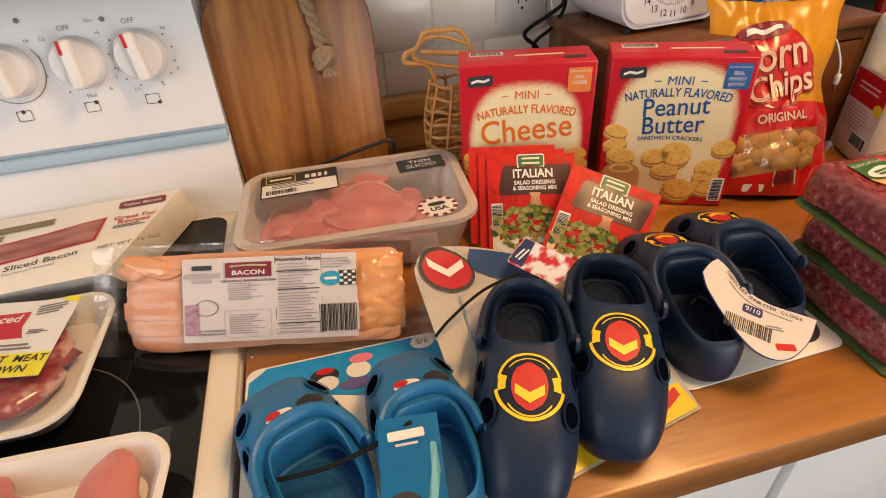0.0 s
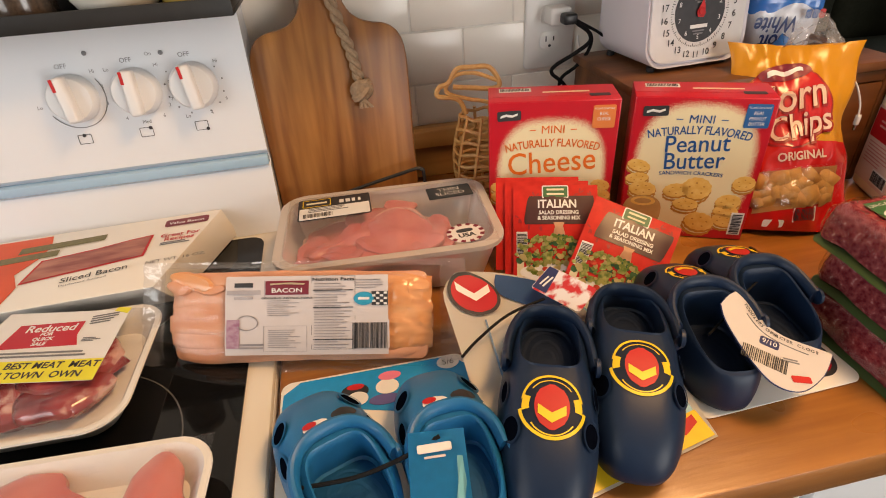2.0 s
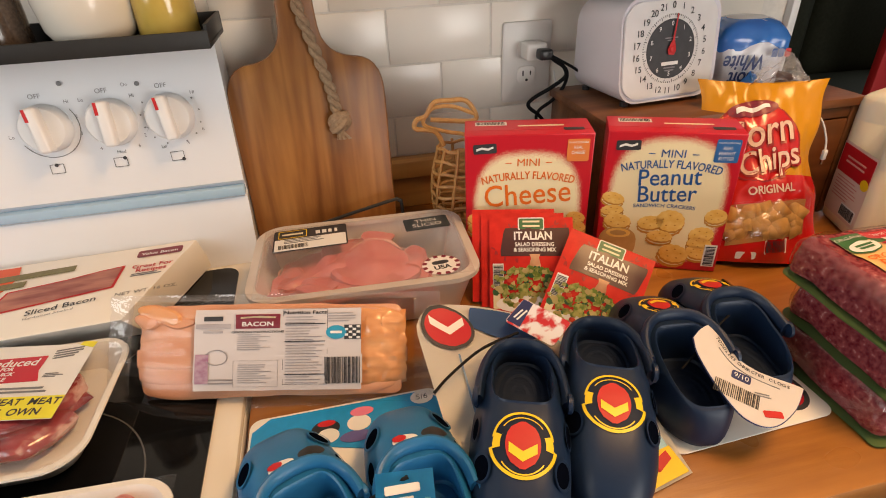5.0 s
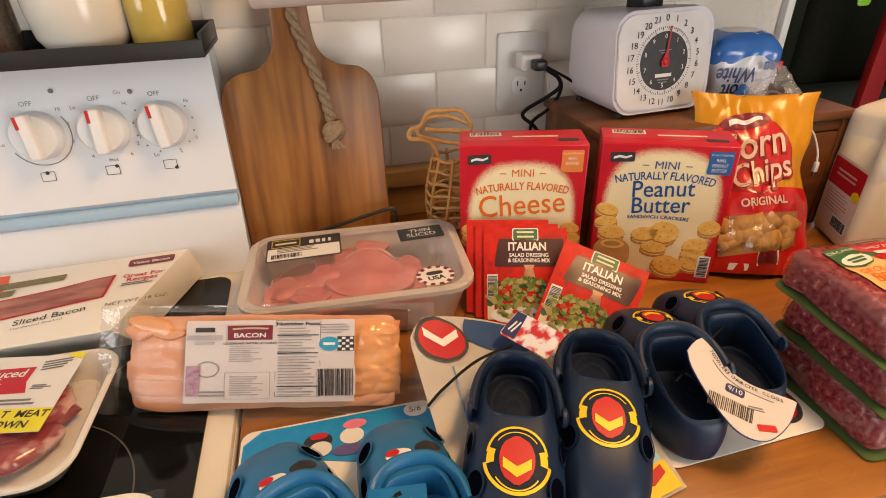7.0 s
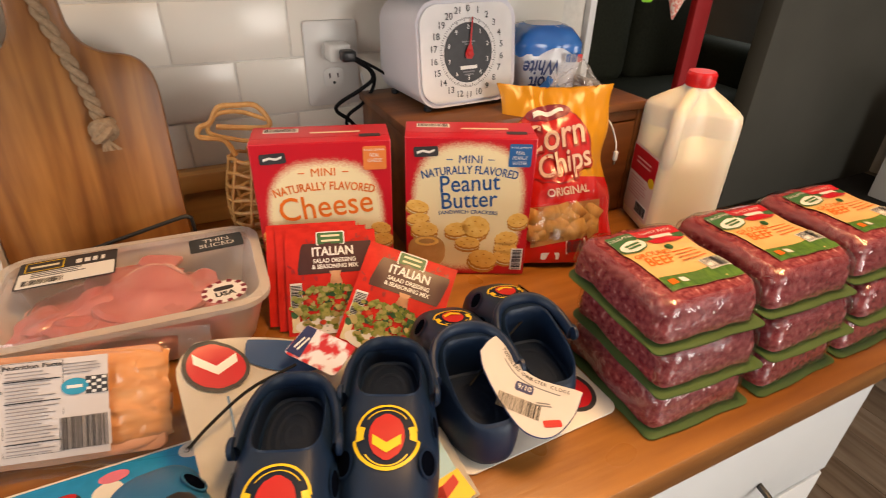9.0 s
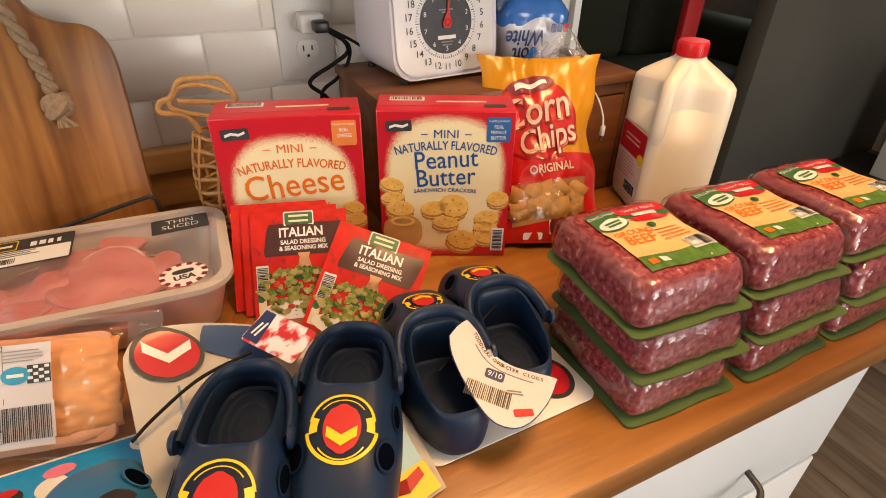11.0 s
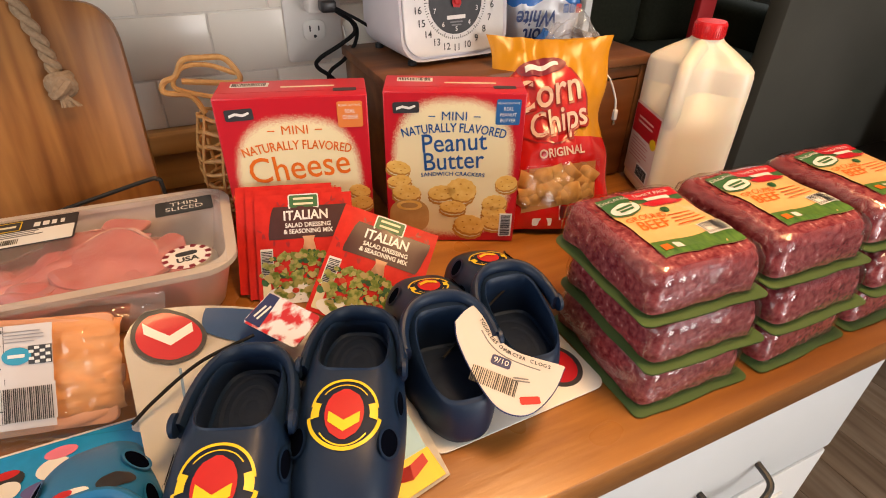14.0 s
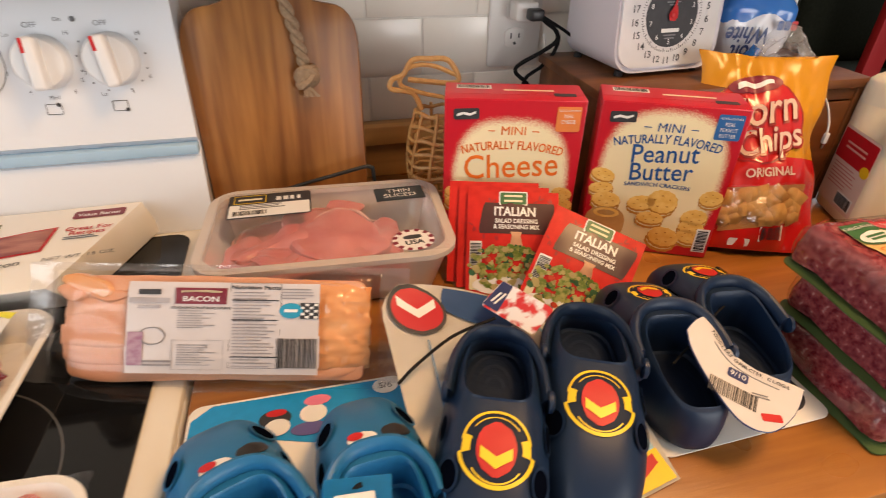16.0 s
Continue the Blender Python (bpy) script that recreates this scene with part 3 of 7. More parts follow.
        part("burner_icon", ring_patch(rrect(0.017, 0.0125, 0.001, 2), rrect(0.0157, 0.0112, 0.0008, 2)), DARKINK, s, m=ic)
        dx, dz = ((0, 0.005), (0.006, 0.005), (0.007, -0.005))[j]
        part("burner_icon_dot", flat(oval(0.0024, 0.0024, 14)), DARKINK, s, m=ic @ pose(dx, dz, 0.0004))
    for x in (-0.245, -0.155):
        part("indicator_lamp", lathe([(0.0030, 0), (0.0030, 0.001), (0.0015, 0.002)], 14), GREYINK, s, m=on_face(x, 1.178 if x > -0.2 else 1.186))
    part("lettering", letters("On", 0.0065), GREYINK, s, m=on_face(-0.171, 1.178))
    return s


stove()


def stove_shelf():
    s = thing("stove_shelf", "black metal spice shelf lying on the range back panel", "shelf")
    part("tray", box(STOVE_L + 0.02, STOVE_R + 0.006, 0.868, 0.99, 1.2225, 1.228, 0.001), BLACKM, s)
    part("front_lip", box(STOVE_L + 0.02, STOVE_R + 0.006, 0.864, 0.868, 1.2225, 1.243, 0.001), BLACKM, s)
    part("back_lip", box(STOVE_L + 0.02, STOVE_R + 0.006, 0.99, 0.994, 1.2225, 1.25, 0.001), BLACKM, s)
    part("side_lip", box(STOVE_R + 0.002, STOVE_R + 0.006, 0.8685, 0.9895, 1.2285, 1.25, 0.001), BLACKM, s)


stove_shelf()

# jars on the shelf
c = thing("canister", "cream glazed ceramic canister on the range shelf", "canister", pose(-0.185, 0.93, 1.2285))
part("body", lathe([(0.034, 0), (0.044, 0.006), (0.052, 0.02), (0.056, 0.05), (0.056, 0.11), (0.05, 0.125)], 40), CERAM, c)
part("lid", lathe([(0.05, 0.1255), (0.052, 0.13), (0.04, 0.14), (0.012, 0.145), (0.012, 0.155), (0.006, 0.16)], 32), CERAM, c)
c = thing("jar", "glass jar of golden pickled fruit on the range shelf", "jar", pose(-0.098, 0.93, 1.2285))
part("filling", lathe([(0.033, 0.0), (0.0365, 0.005), (0.0365, 0.085), (0.03, 0.095)], 32), JARGLASS, c)
part("lid", lathe([(0.031, 0.0955), (0.033, 0.098), (0.033, 0.112), (0.031, 0.114)], 32), KNOBW, c, "white screw lid")
c = thing("jar", "glass jar of dark peppercorns on the range shelf", "jar", pose(-0.292, 0.93, 1.2285))
part("filling", lathe([(0.030, 0.0), (0.036, 0.005), (0.036, 0.10), (0.03, 0.11)], 32), SPICE, c)
part("lid", lathe([(0.031, 0.1105), (0.033, 0.113), (0.033, 0.127), (0.031, 0.129)], 32), BLACKP, c, "black screw lid")


def cutting_board():
    b = thing("cutting_board", "large acacia paddle cutting board with rope loop leaning on the wall", "cutting board", pose(0.058, 0.908, TOP + 0.001, -8, 0, 0.0))
    half = [(0.0, 0.0), (0.085, 0.0), (0.1, 0.006), (0.106, 0.02), (0.107, 0.10), (0.109, 0.20), (0.108, 0.24), (0.100, 0.262), (0.085, 0.274), (0.06, 0.279), (0.042, 0.288), (0.030, 0.305), (0.026, 0.33), (0.024, 0.38), (0.022, 0.41), (0.012, 0.424), (0.0, 0.427)]
    P = smooth_path([(x, y, 0) for x, y in half], 3)
    pts = [(p.x, p.y) for p in P] + [(-p.x, p.y) for p in reversed(P[1:-1])]
    body = slab(pts, -0.011, 0.011, 0.004)
    part("board", body, BOARD, b, m=pose(0, 0, 0, 90, 0, 0))
    hang = smooth_path([(0.000, -0.016, 0.400), (0.004, -0.018, 0.345), (0.018, -0.018, 0.290), (0.031, -0.018, 0.240), (0.037, -0.018, 0.200)], 22)
    for ph in (0.0, math.pi):
        strand = [(p.x + 0.0042 * math.cos(k * 0.42 + ph), p.y + 0.0030 * math.sin(k * 0.42 + ph), p.z) for k, p in enumerate(hang)]
        part("rope", tube(strand, 0.0045, 8), ROPE, b, "twisted jute rope")
    kn = bmesh.new()
    for i in range(3):
        add(kn, tube([(0.0095 * math.cos(a) * (1 - 0.1 * i), 0.005 * math.sin(a) * (1 if i else -1), 0.0085 * math.sin(a + i * 1.1)) for a in [2 * math.pi * k / 16 for k in range(16)]], 0.0048, 7, closed=True))
    part("knot", kn, ROPE, b, "frayed knot of jute rope", m=pose(0.038, -0.022, 0.19) @ Matrix.Scale(1.2, 4))
    fr = bmesh.new()
    rng = random.Random(4)
    for i in range(16):
        a = rng.uniform(-0.9, 0.9)
        add(fr, tube([(0, 0, 0), (0.006 * a, -0.002, -0.008), (0.013 * a + 0.004, rng.uniform(-.004, .002), -0.019)], 0.0010, 4))
    part("frayed_end", fr, ROPE, b, m=pose(0.038, -0.022, 0.184))
    return b


cutting_board()

# paper towel on its holder above
c = thing("paper_towel_roll", "white paper towel roll on a wall holder", "paper towel", pose(0.02, 0.86, 1.335, 0, 90, 0))
part("roll", lathe([(0.02, 0.0), (0.06, 0.0), (0.062, 0.003), (0.062, 0.277), (0.06, 0.28), (0.02, 0.28)], 48), TOWEL, c)
part("rod", lathe([(0.008, -0.03), (0.008, 0.31)], 16), BLACKM, c)
for z in (-0.025, 0.305):
    part("bracket", box(-0.012, 0.012, -0.012, WALL_Y - 0.861, z - 0.004, z + 0.004, 0.001), BLACKM, c)
# Cabinet above the view, added to keep the ceiling lamp off the wall.
c = thing("wall_cabinet", "white wall cabinet over the counter, out of view, added to shade the wall", "cabinet")
part("body", box(0.37, 0.90, 0.70, WALL_Y - 0.002, 1.43, 2.2, 0.002), CABW, c)
for x0, x1 in ((0.374, 0.633), (0.637, 0.896)):
    part("door", box(x0, x1, 0.680, 0.699, 1.434, 2.196, 0.003), CABW, c)


# two small pendants on strings by the end of the wall cabinet
c = thing("hanging_pendant", "small pink and white cone pendant on a thin string", "pendant", pose(0.917, 0.822, 1.209))
part("cone", lathe([(0.0012, 0.0), (0.0055, 0.012), (0.0135, 0.034), (0.014, 0.037), (0.004, 0.039)], 20), mat("pink_white_check", (0.72, 0.24, 0.20), (0.80, 0.66, 0.58), rough=0.6, scale=220, contrast=0.06), c)
part("string", tube([(0, 0, 0.039), (-0.004, 0, 0.14), (-0.014, 0, 0.235)], 0.0007, 6), WCORD, c)
c = thing("hanging_pendant", "bright green tag pendant on a thin string", "pendant", pose(0.856, 0.822, 1.236))
part("tag", slab(rrect(0.022, 0.034, 0.005, 4, 0, 0.017), -0.001, 0.001, 0.0004), mat("bright_green_plastic", (0.20, 0.55, 0.03), rough=0.4, scale=30), c, m=pose(0, 0, 0, 90, 0, 0))
part("string", tube([(0, 0, 0.034), (0, 0, 0.12), (0, 0, 0.193)], 0.0007, 6), WCORD, c)


# ---- wall fittings, box, scale and what stands at the back ----
def rattan_basket():
    """Open-work rattan basket in the shape of a bottle with a fish-tail top."""
    b = thing("rattan_basket", "small open-weave rattan basket standing by the wall", "basket", pose(0.262, 0.875, TOP + 0.001, 0, 0, -10))
    for i in range(9):
        z = 0.008 + i * 0.0175
        r = 0.030 + 0.012 * math.sin(i / 8 * math.pi)
        ring = [(r * math.cos(a), 0.8 * r * math.sin(a), z + 0.002 * math.sin(5 * a + i)) for a in [2 * math.pi * k / 28 for k in range(28)]]
        part("weave_ring", tube(ring, 0.0026, 6, closed=True), RATTAN, b)
    for k in range(9):
        a = 2 * math.pi * k / 9
        pts = [((0.031 + 0.012 * math.sin(min(1, z / 0.148) * math.pi)) * math.cos(a + z * 3), 0.8 * (0.031 + 0.012 * math.sin(min(1, z / 0.148) * math.pi)) * math.sin(a + z * 3), z) for z in [0.152 * i / 12 for i in range(13)]]
        part("upright", tube(pts, 0.0024, 6), RATTAN, b)
    tail = [(-0.022, 0, 0.150), (-0.034, 0, 0.172), (-0.062, 0, 0.178), (-0.060, 0, 0.190), (-0.046, 0, 0.196), (-0.034, 0, 0.214), (-0.012, 0, 0.216), (0.012, 0, 0.214), (0.026, 0, 0.192), (0.018, 0, 0.185), (-0.012, 0, 0.187), (-0.04, 0, 0.190)]
    part("tail_loop", tube(smooth_path(tail, 6), 0.0036, 7), RATTAN, b)
    tail = [(0.022, 0, 0.150), (0.010, 0, 0.165), (-0.02, 0, 0.172), (-0.05, 0, 0.184), (-0.038, 0, 0.205), (-0.01, 0, 0.208), (0.022, 0, 0.196)]
    part("tail_loop", tube(smooth_path(tail, 6), 0.0030, 7), RATTAN, b)
    return b


rattan_basket()


def wire_rack():
    r = thing("wire_rack", "black wire rack standing behind the meat tub", "wire rack")
    pts = [(0.03, 0.872, TOP + 0.003), (0.03, 0.872, 0.955), (0.036, 0.872, 0.962), (0.150, 0.874, 0.986), (0.166, 0.874, 0.986), (0.170, 0.874, 0.978), (0.172, 0.874, TOP + 0.003)]
    part("frame_wire", tube(smooth_path(pts, 5), 0.0026, 8), BLACKM, r)
    part("frame_wire", tube([(0.03, 0.872, TOP + 0.003), (0.03, 0.90, TOP + 0.003), (0.172, 0.90, TOP + 0.003), (0.172, 0.874, TOP + 0.003)], 0.0026, 8), BLACKM, r)


wire_rack()


def outlet():
    o = thing("wall_outlet", "white duplex wall outlet with a plug in its upper socket", "outlet", pose(0.416, WALL_Y - 0.0005, 1.138, 90, 0, 0))
    part("plate", slab(rrect(0.084, 0.128, 0.006), 0.0, 0.005, 0.002), PLATE, o)
    for z in (0.020, -0.020):
        s = part("socket", slab(oval(0.0168, 0.0145, 28, power=3.4), 0.005, 0.0075, 0.001), PLATE, o, m=pose(0, z, 0))
        for x, h in ((-0.0065, 0.0042), (0.0065, 0.0034)):
            part("slot", box(x - 0.0011, x + 0.0011, 0.003 - h, 0.003 + h, 0.0072, 0.0078), BLACKP, s)
        part("slot", flat(oval(0.0024, 0.0024, 12)), BLACKP, s, m=pose(0, -0.008, 0.0076))
    return o


outlet()
c = thing("usb_charger", "white cube charger plugged into the outlet with a black plug", "charger", pose(0.420, WALL_Y - 0.0085, 1.160, 90, 0, 0))
part("cube", box(-0.017, 0.017, -0.013, 0.013, 0, 0.034, 0.004, 3), PLATE, c)
part("black_plug", box(-0.004, 0.018, -0.009, 0.007, 0.0345, 0.056, 0.004, 3), BLACKP, c)
cord = smooth_path([(0.436, 0.957, 1.154), (0.456, 0.958, 1.140), (0.462, 0.960, 1.123), (0.440, 0.962, 1.107), (0.409, 0.965, 1.090), (0.404, 0.965, 1.078), (0.426, 0.965, 1.058), (0.446, 0.965, 1.02), (0.44, 0.97, TOP + 0.003)], 8)
solid("power_cord", tube(cord, 0.0031, 8), CORD, "tangled black power cord hanging from the outlet", "cord")
cord = smooth_path([(0.438, 0.958, 1.152), (0.464, 0.962, 1.132), (0.463, 0.964, 1.108), (0.445, 0.966, 1.085), (0.420, 0.968, 1.064), (0.425, 0.970, 1.02), (0.43, 0.972, TOP + 0.003)], 8)
solid("power_cord", tube(cord, 0.0028, 8), CORD, "black power cord looping down the tiled wall", "cord")
cord = smooth_path([(0.436, 0.957, 1.157), (0.47, 0.95, 1.138), (0.50, 0.95, 1.118), (0.53, 0.958, 1.112), (0.56, 0.965, 1.104)], 8)
solid("power_cord", tube(cord, 0.0022, 8), CORD, "black power cord running behind the scale", "cord")
cord = smooth_path([(0.452, 0.985, 1.128), (0.457, 0.975, 1.09), (0.464, 0.965, 1.05), (0.462, 0.972, 1.0), (0.46, 0.975, TOP + 0.003)], 8)
solid("charging_cable", tube(cord, 0.0016, 8), WCORD, "thin white charging cable down the wall", "cable")


def wooden_box():
    """Bread box: lid, carcass and a drop front."""
    b = thing("wooden_bread_box", "stained wooden bread box standing on the counter", "bread box", pose(0.45, 0.775, TOP + 0.001))
    part("carcass", box(0.0, 0.40, 0.012, 0.205, 0.0, 0.176, 0.002), CRATE, b)
    part("lid", box(-0.004, 0.404, -0.004, 0.208, 0.177, 0.190, 0.002), CRATE, b)
    part("front", box(0.002, 0.386, 0.0, 0.0115, 0.002, 0.158, 0.002), CRATE, b)
    part("rail", box(0.002, 0.386, 0.0, 0.0115, 0.160, 0.176, 0.002), CRATE, b)
    part("stile", box(0.388, 0.400, 0.0, 0.0115, 0.0, 0.176, 0.002), CRATE, b)
    return b


wooden_box()


def kitchen_scale():
    s = thing("kitchen_scale", "pale lilac mechanical kitchen scale with a round dial", "scale", pose(0.565, 0.836, 1.1015, 0, 0, 5))
    lean = 0.10

    def sec(y, w, h, z0, r, sh):
        pts = rrect(w, h, r, 6, 0, z0 + h / 2)
        return [(x, y + (z - z0) * sh, z) for x, z in pts]

    body = loft([sec(0.006, 0.146, 0.128, 0.008, 0.03, lean * 1.2), sec(0.0, 0.162, 0.138, 0.006, 0.03, lean * 1.2), sec(0.012, 0.166, 0.140, 0.005, 0.034, lean * 1.2), sec(0.05, 0.162, 0.138, 0.004, 0.034, 0.06), sec(0.13, 0.156, 0.132, 0.004, 0.03, 0.0), sec(0.145, 0.14, 0.12, 0.008, 0.03, 0.0)])
    part("housing", body, SCALEW, s)
    f = pose(0, -0.0014 + 0.010, 0.0755, 90 - math.degrees(math.atan(lean * 1.2)), 0, 0)
    part("dial_plate", slab(rrect(0.150, 0.127, 0.026, 6), -0.006, 0.0006), DIALW, s, m=f)
    g = f @ pose(0, 0, 0.001) @ Matrix.Diagonal((1.06, 1.06, 1.0, 1.0))
    part("dial_centre", flat(oval(0.0375, 0.0375, 48)), DARKINK, s, m=g @ pose(0, 0.0, 0.0))
    tick = bmesh.new()
    for i in range(88):
        a = 2 * math.pi * i / 88
        r0 = 0.0415 if i % 4 else 0.039
        p = [(r0, -0.0004), (0.0435, -0.0004), (0.0435, 0.0004), (r0, 0.0004)]
        add(tick, flat([(x * math.cos(a) - y * math.sin(a), x * math.sin(a) + y * math.cos(a)) for x, y in p]))
    part("tick_marks", tick, DARKINK, s, m=g)
    for i in range(22):
        a = radians(90 - i * 360 / 22)
        part("numeral", letters(str(i), 0.0115, heavy=0.0001), DARKINK, s, m=g @ pose(0.0535 * math.cos(a), 0.0535 * math.sin(a), 0.0004))
    for i in range(10):
        a = radians(90 - i * 36)
        part("numeral", letters(str(i), 0.008), WHITEP, s, m=g @ pose(0.0315 * math.cos(a), 0.0315 * math.sin(a), 0.0006))
    for dz, w in ((0.014, 0.020), (0.011, 0.012), (-0.0235, 0.018), (-0.027, 0.014)):
        part("small_print", flat(rrect(w, 0.0016, 0.0003, 1)), GREYINK, s, m=g @ pose(0, dz, 0.0006))
    part("maker_mark", flat(rrect(0.026, 0.0045, 0.0005, 1)), WHITEP, s, m=g @ pose(0, -0.018, 0.0006))
    part("pointer", flat([(-0.0065, -0.002), (-0.004, -0.007), (0.004, -0.007), (0.0065, -0.002), (0.004, 0.006), (0.0012, 0.012), (0.0006, 0.044), (-0.0006, 0.044), (-0.0012, 0.012), (-0.004, 0.006)], 0.0008), REDINK, s, "red pointer needle", m=g @ pose(0, 0, 0.003, 0, 0, -7))
    part("hub", lathe([(0.0045, 0), (0.0045, 0.005), (0.003, 0.006)], 20), REDINK, s, m=g)
    for x in (-0.06, 0.06):
        for y in (0.015, 0.12):
            part("foot", lathe([(0.006, 0), (0.006, 0.006)], 14), BLACKP, s, m=pose(x, y, 0))
    part("pan_post", box(-0.018, 0.018, 0.05, 0.09, 0.1355, 0.175, 0.004), BLACKP, s, "black post that carries the weighing pan")
    part("pan", slab(rrect(0.19, 0.15, 0.03, 5, 0, 0.075), 0.1755, 0.182, 0.003), BLACKP, s, "black weighing pan")
    return s


kitchen_scale()


def bread():
    b = thing("bread_bag", "half-used sliced bread in a blue and white plastic bag, upside down", "bread bag", pose(0.730, 0.905, 1.1015, 0, 0, -14) @ Matrix.Diagonal((0.90, 1.0, 1.0, 1.0)))

    def sec(z, w, d, r):
        return [(x, y, z) for x, y in rrect(w, d, r, 5)]

    shape = [(0.0, 0.105, 0.085), (0.006, 0.115, 0.095), (0.045, 0.12, 0.10), (0.075, 0.118, 0.098), (0.088, 0.104, 0.084), (0.097, 0.086, 0.068), (0.101, 0.05, 0.04)]

    def bag_rings(z0, z1, n, grow):
        rings = []
        for i in range(n + 1):
            z = z0 + (z1 - z0) * i / n
            k = max(j for j in range(len(shape) - 1) if shape[j][0] <= z + 1e-9)
            q = (z - shape[k][0]) / (shape[k + 1][0] - shape[k][0])
            w, d = (shape[k][j] + (shape[k + 1][j] - shape[k][j]) * q for j in (1, 2))
            outline = []
            flat_ring = rrect(w + grow, d + grow, 0.022, 5)
            for m_, p in enumerate(flat_ring):
                p2 = flat_ring[(m_ + 1) % len(flat_ring)]
                steps = 8 if m_ % 6 == 5 else 1
                outline += [(p[0] + (p2[0] - p[0]) * j / steps, p[1] + (p2[1] - p[1]) * j / steps, z) for j in range(steps)]
            rings.append(outline)
        return rings

    def crumple(bm):
        for v in bm.verts:
            n = Vector((v.co.x, v.co.y, 0)).normalized()
            v.co += n * (0.0045 * noise.noise(Vector((v.co.x * 38, v.co.y * 38, v.co.z * 24))) + 0.0022 * noise.noise(Vector((v.co.x * 95, v.co.y * 95, v.co.z * 70))))
        return bm

    part("loaf", crumple(loft(bag_rings(0.0, 0.1005, 20, 0.0))), BREADP, b)
    band = loft(bag_rings(0.066, 0.0995, 8, 0.0012), False)
    crumple(band)
    for v in band.verts:
        if v.co.z < 0.0665:
            v.co.z += 0.009 * math.sin(v.co.x * 62 + 1.0) - 0.004
    part("blue_band", band, BREADB, b, "blue printed end of the bag")
    for t, z in (("Soft", 0.020), ("White", 0.044)):
        part("lettering", letters(t, 0.031, heavy=0.0006, slant=0.2, wide=0.85), mat("navy_bag_ink", (0.01, 0.03, 0.14), rough=0.35), b, m=pose(-0.018, -0.0560, z, 90, 180, 0))
    for i, mm in enumerate((BLUEINK, BLUEINK, REDINK)):
        part("fact_square", flat(rrect(0.009, 0.012, 0.002, 3)), mm, b, m=pose(0.028 + i * 0.0105, -0.0560, 0.056, 90, 0, 0))
    # gathered clear neck of the bag lying forward
    cb = grid(lambda u, v: Vector((-0.02 + 0.10 * u + 0.01 * math.sin(9 * v), -0.065 - 0.03 * math.sin(v * math.pi) - 0.012 * noise.noise(Vector((u * 7, v * 7, 0))), 0.002 + 0.062 * math.sin(u * math.pi * 0.9 + 0.25) * (0.25 + 0.75 * v) + 0.014 * noise.noise(Vector((u * 6, v * 5, 3))))), 22, 14)
    part("bag_neck", cb, NECKFILM, b, "crumpled clear plastic bag neck").visible_shadow = False
    cb = grid(lambda u, v: Vector((-0.03 + 0.05 * u, -0.062 - 0.028 * math.sin(v * math.pi), 0.003 + 0.026 * math.sin(u * math.pi) * v + 0.01 * noise.noise(Vector((u * 8, v * 8, 9))))), 14, 10)
    part("bag_fold", cb, BREADB, b, "blue printed fold of the bag")
    return b


bread()
usb = smooth_path([(0.742, 0.752, 1.095), (0.752, 0.742, 1.085), (0.762, 0.735, 1.06), (0.763, 0.731, 1.044)], 8)
c = thing("charging_cable", "white charging cable with metal plug hanging over the bread box", "cable")
part("cable", tube(usb, 0.0014, 8), WCORD, c)
part("plug_body", box(0.7602, 0.7665, 0.728, 0.7335, 1.029, 1.044, 0.0015), WCORD, c)
part("plug_tip", box(0.7615, 0.765, 0.7298, 0.7318, 1.022, 1.0288), mat("plug_metal", (0.5, 0.5, 0.5), rough=0.25, metal=1.0), c)


# ---- cracker cartons ----
def cracker_print(parent, x, z, r, squash, seed):
    """One printed round cracker with dark rim and pricked holes, standing proud of the front."""
    m = pose(x, -0.0006, z, 90, 0, 0) @ pose(0, 0, 0, 0, 0, seed * 40 % 30 - 15)
    crimp = lambda dy, k: [(x * (1 + 0.035 * math.sin(13 * i * 6.2832 / 52)) * k, y * (1 + 0.035 * math.sin(13 * i * 6.2832 / 52)) * k + dy) for i, (x, y) in enumerate(oval(r, r * squash, 52))]
    part("printed_cracker", flat(crimp(-r * 0.44, 1.0)), CRACKD, parent, m=m)
    part("printed_filling", flat(oval(r * 0.95, r * squash * 0.95, 26, 0, -r * 0.27)), CREAMINK, parent, m=m @ pose(0, 0, 0.0002))
    part("printed_cracker", flat(crimp(-r * 0.15, 1.0)), CRACKD, parent, m=m @ pose(0, 0, 0.0003))
    part("printed_cracker", flat(crimp(0.0, 0.97)), CRACK, parent, m=m @ pose(0, 0, 0.0005))
    h = bmesh.new()
    for i in range(5):
        a = 1.25 * i + seed
        add(h, flat(oval(r * 0.07, r * 0.07 * squash, 8, r * 0.5 * math.cos(a), r * squash * 0.5 * math.sin(a))))
    part("printed_holes", h, CRACKD, parent, m=m @ pose(0, 0, 0.0009))


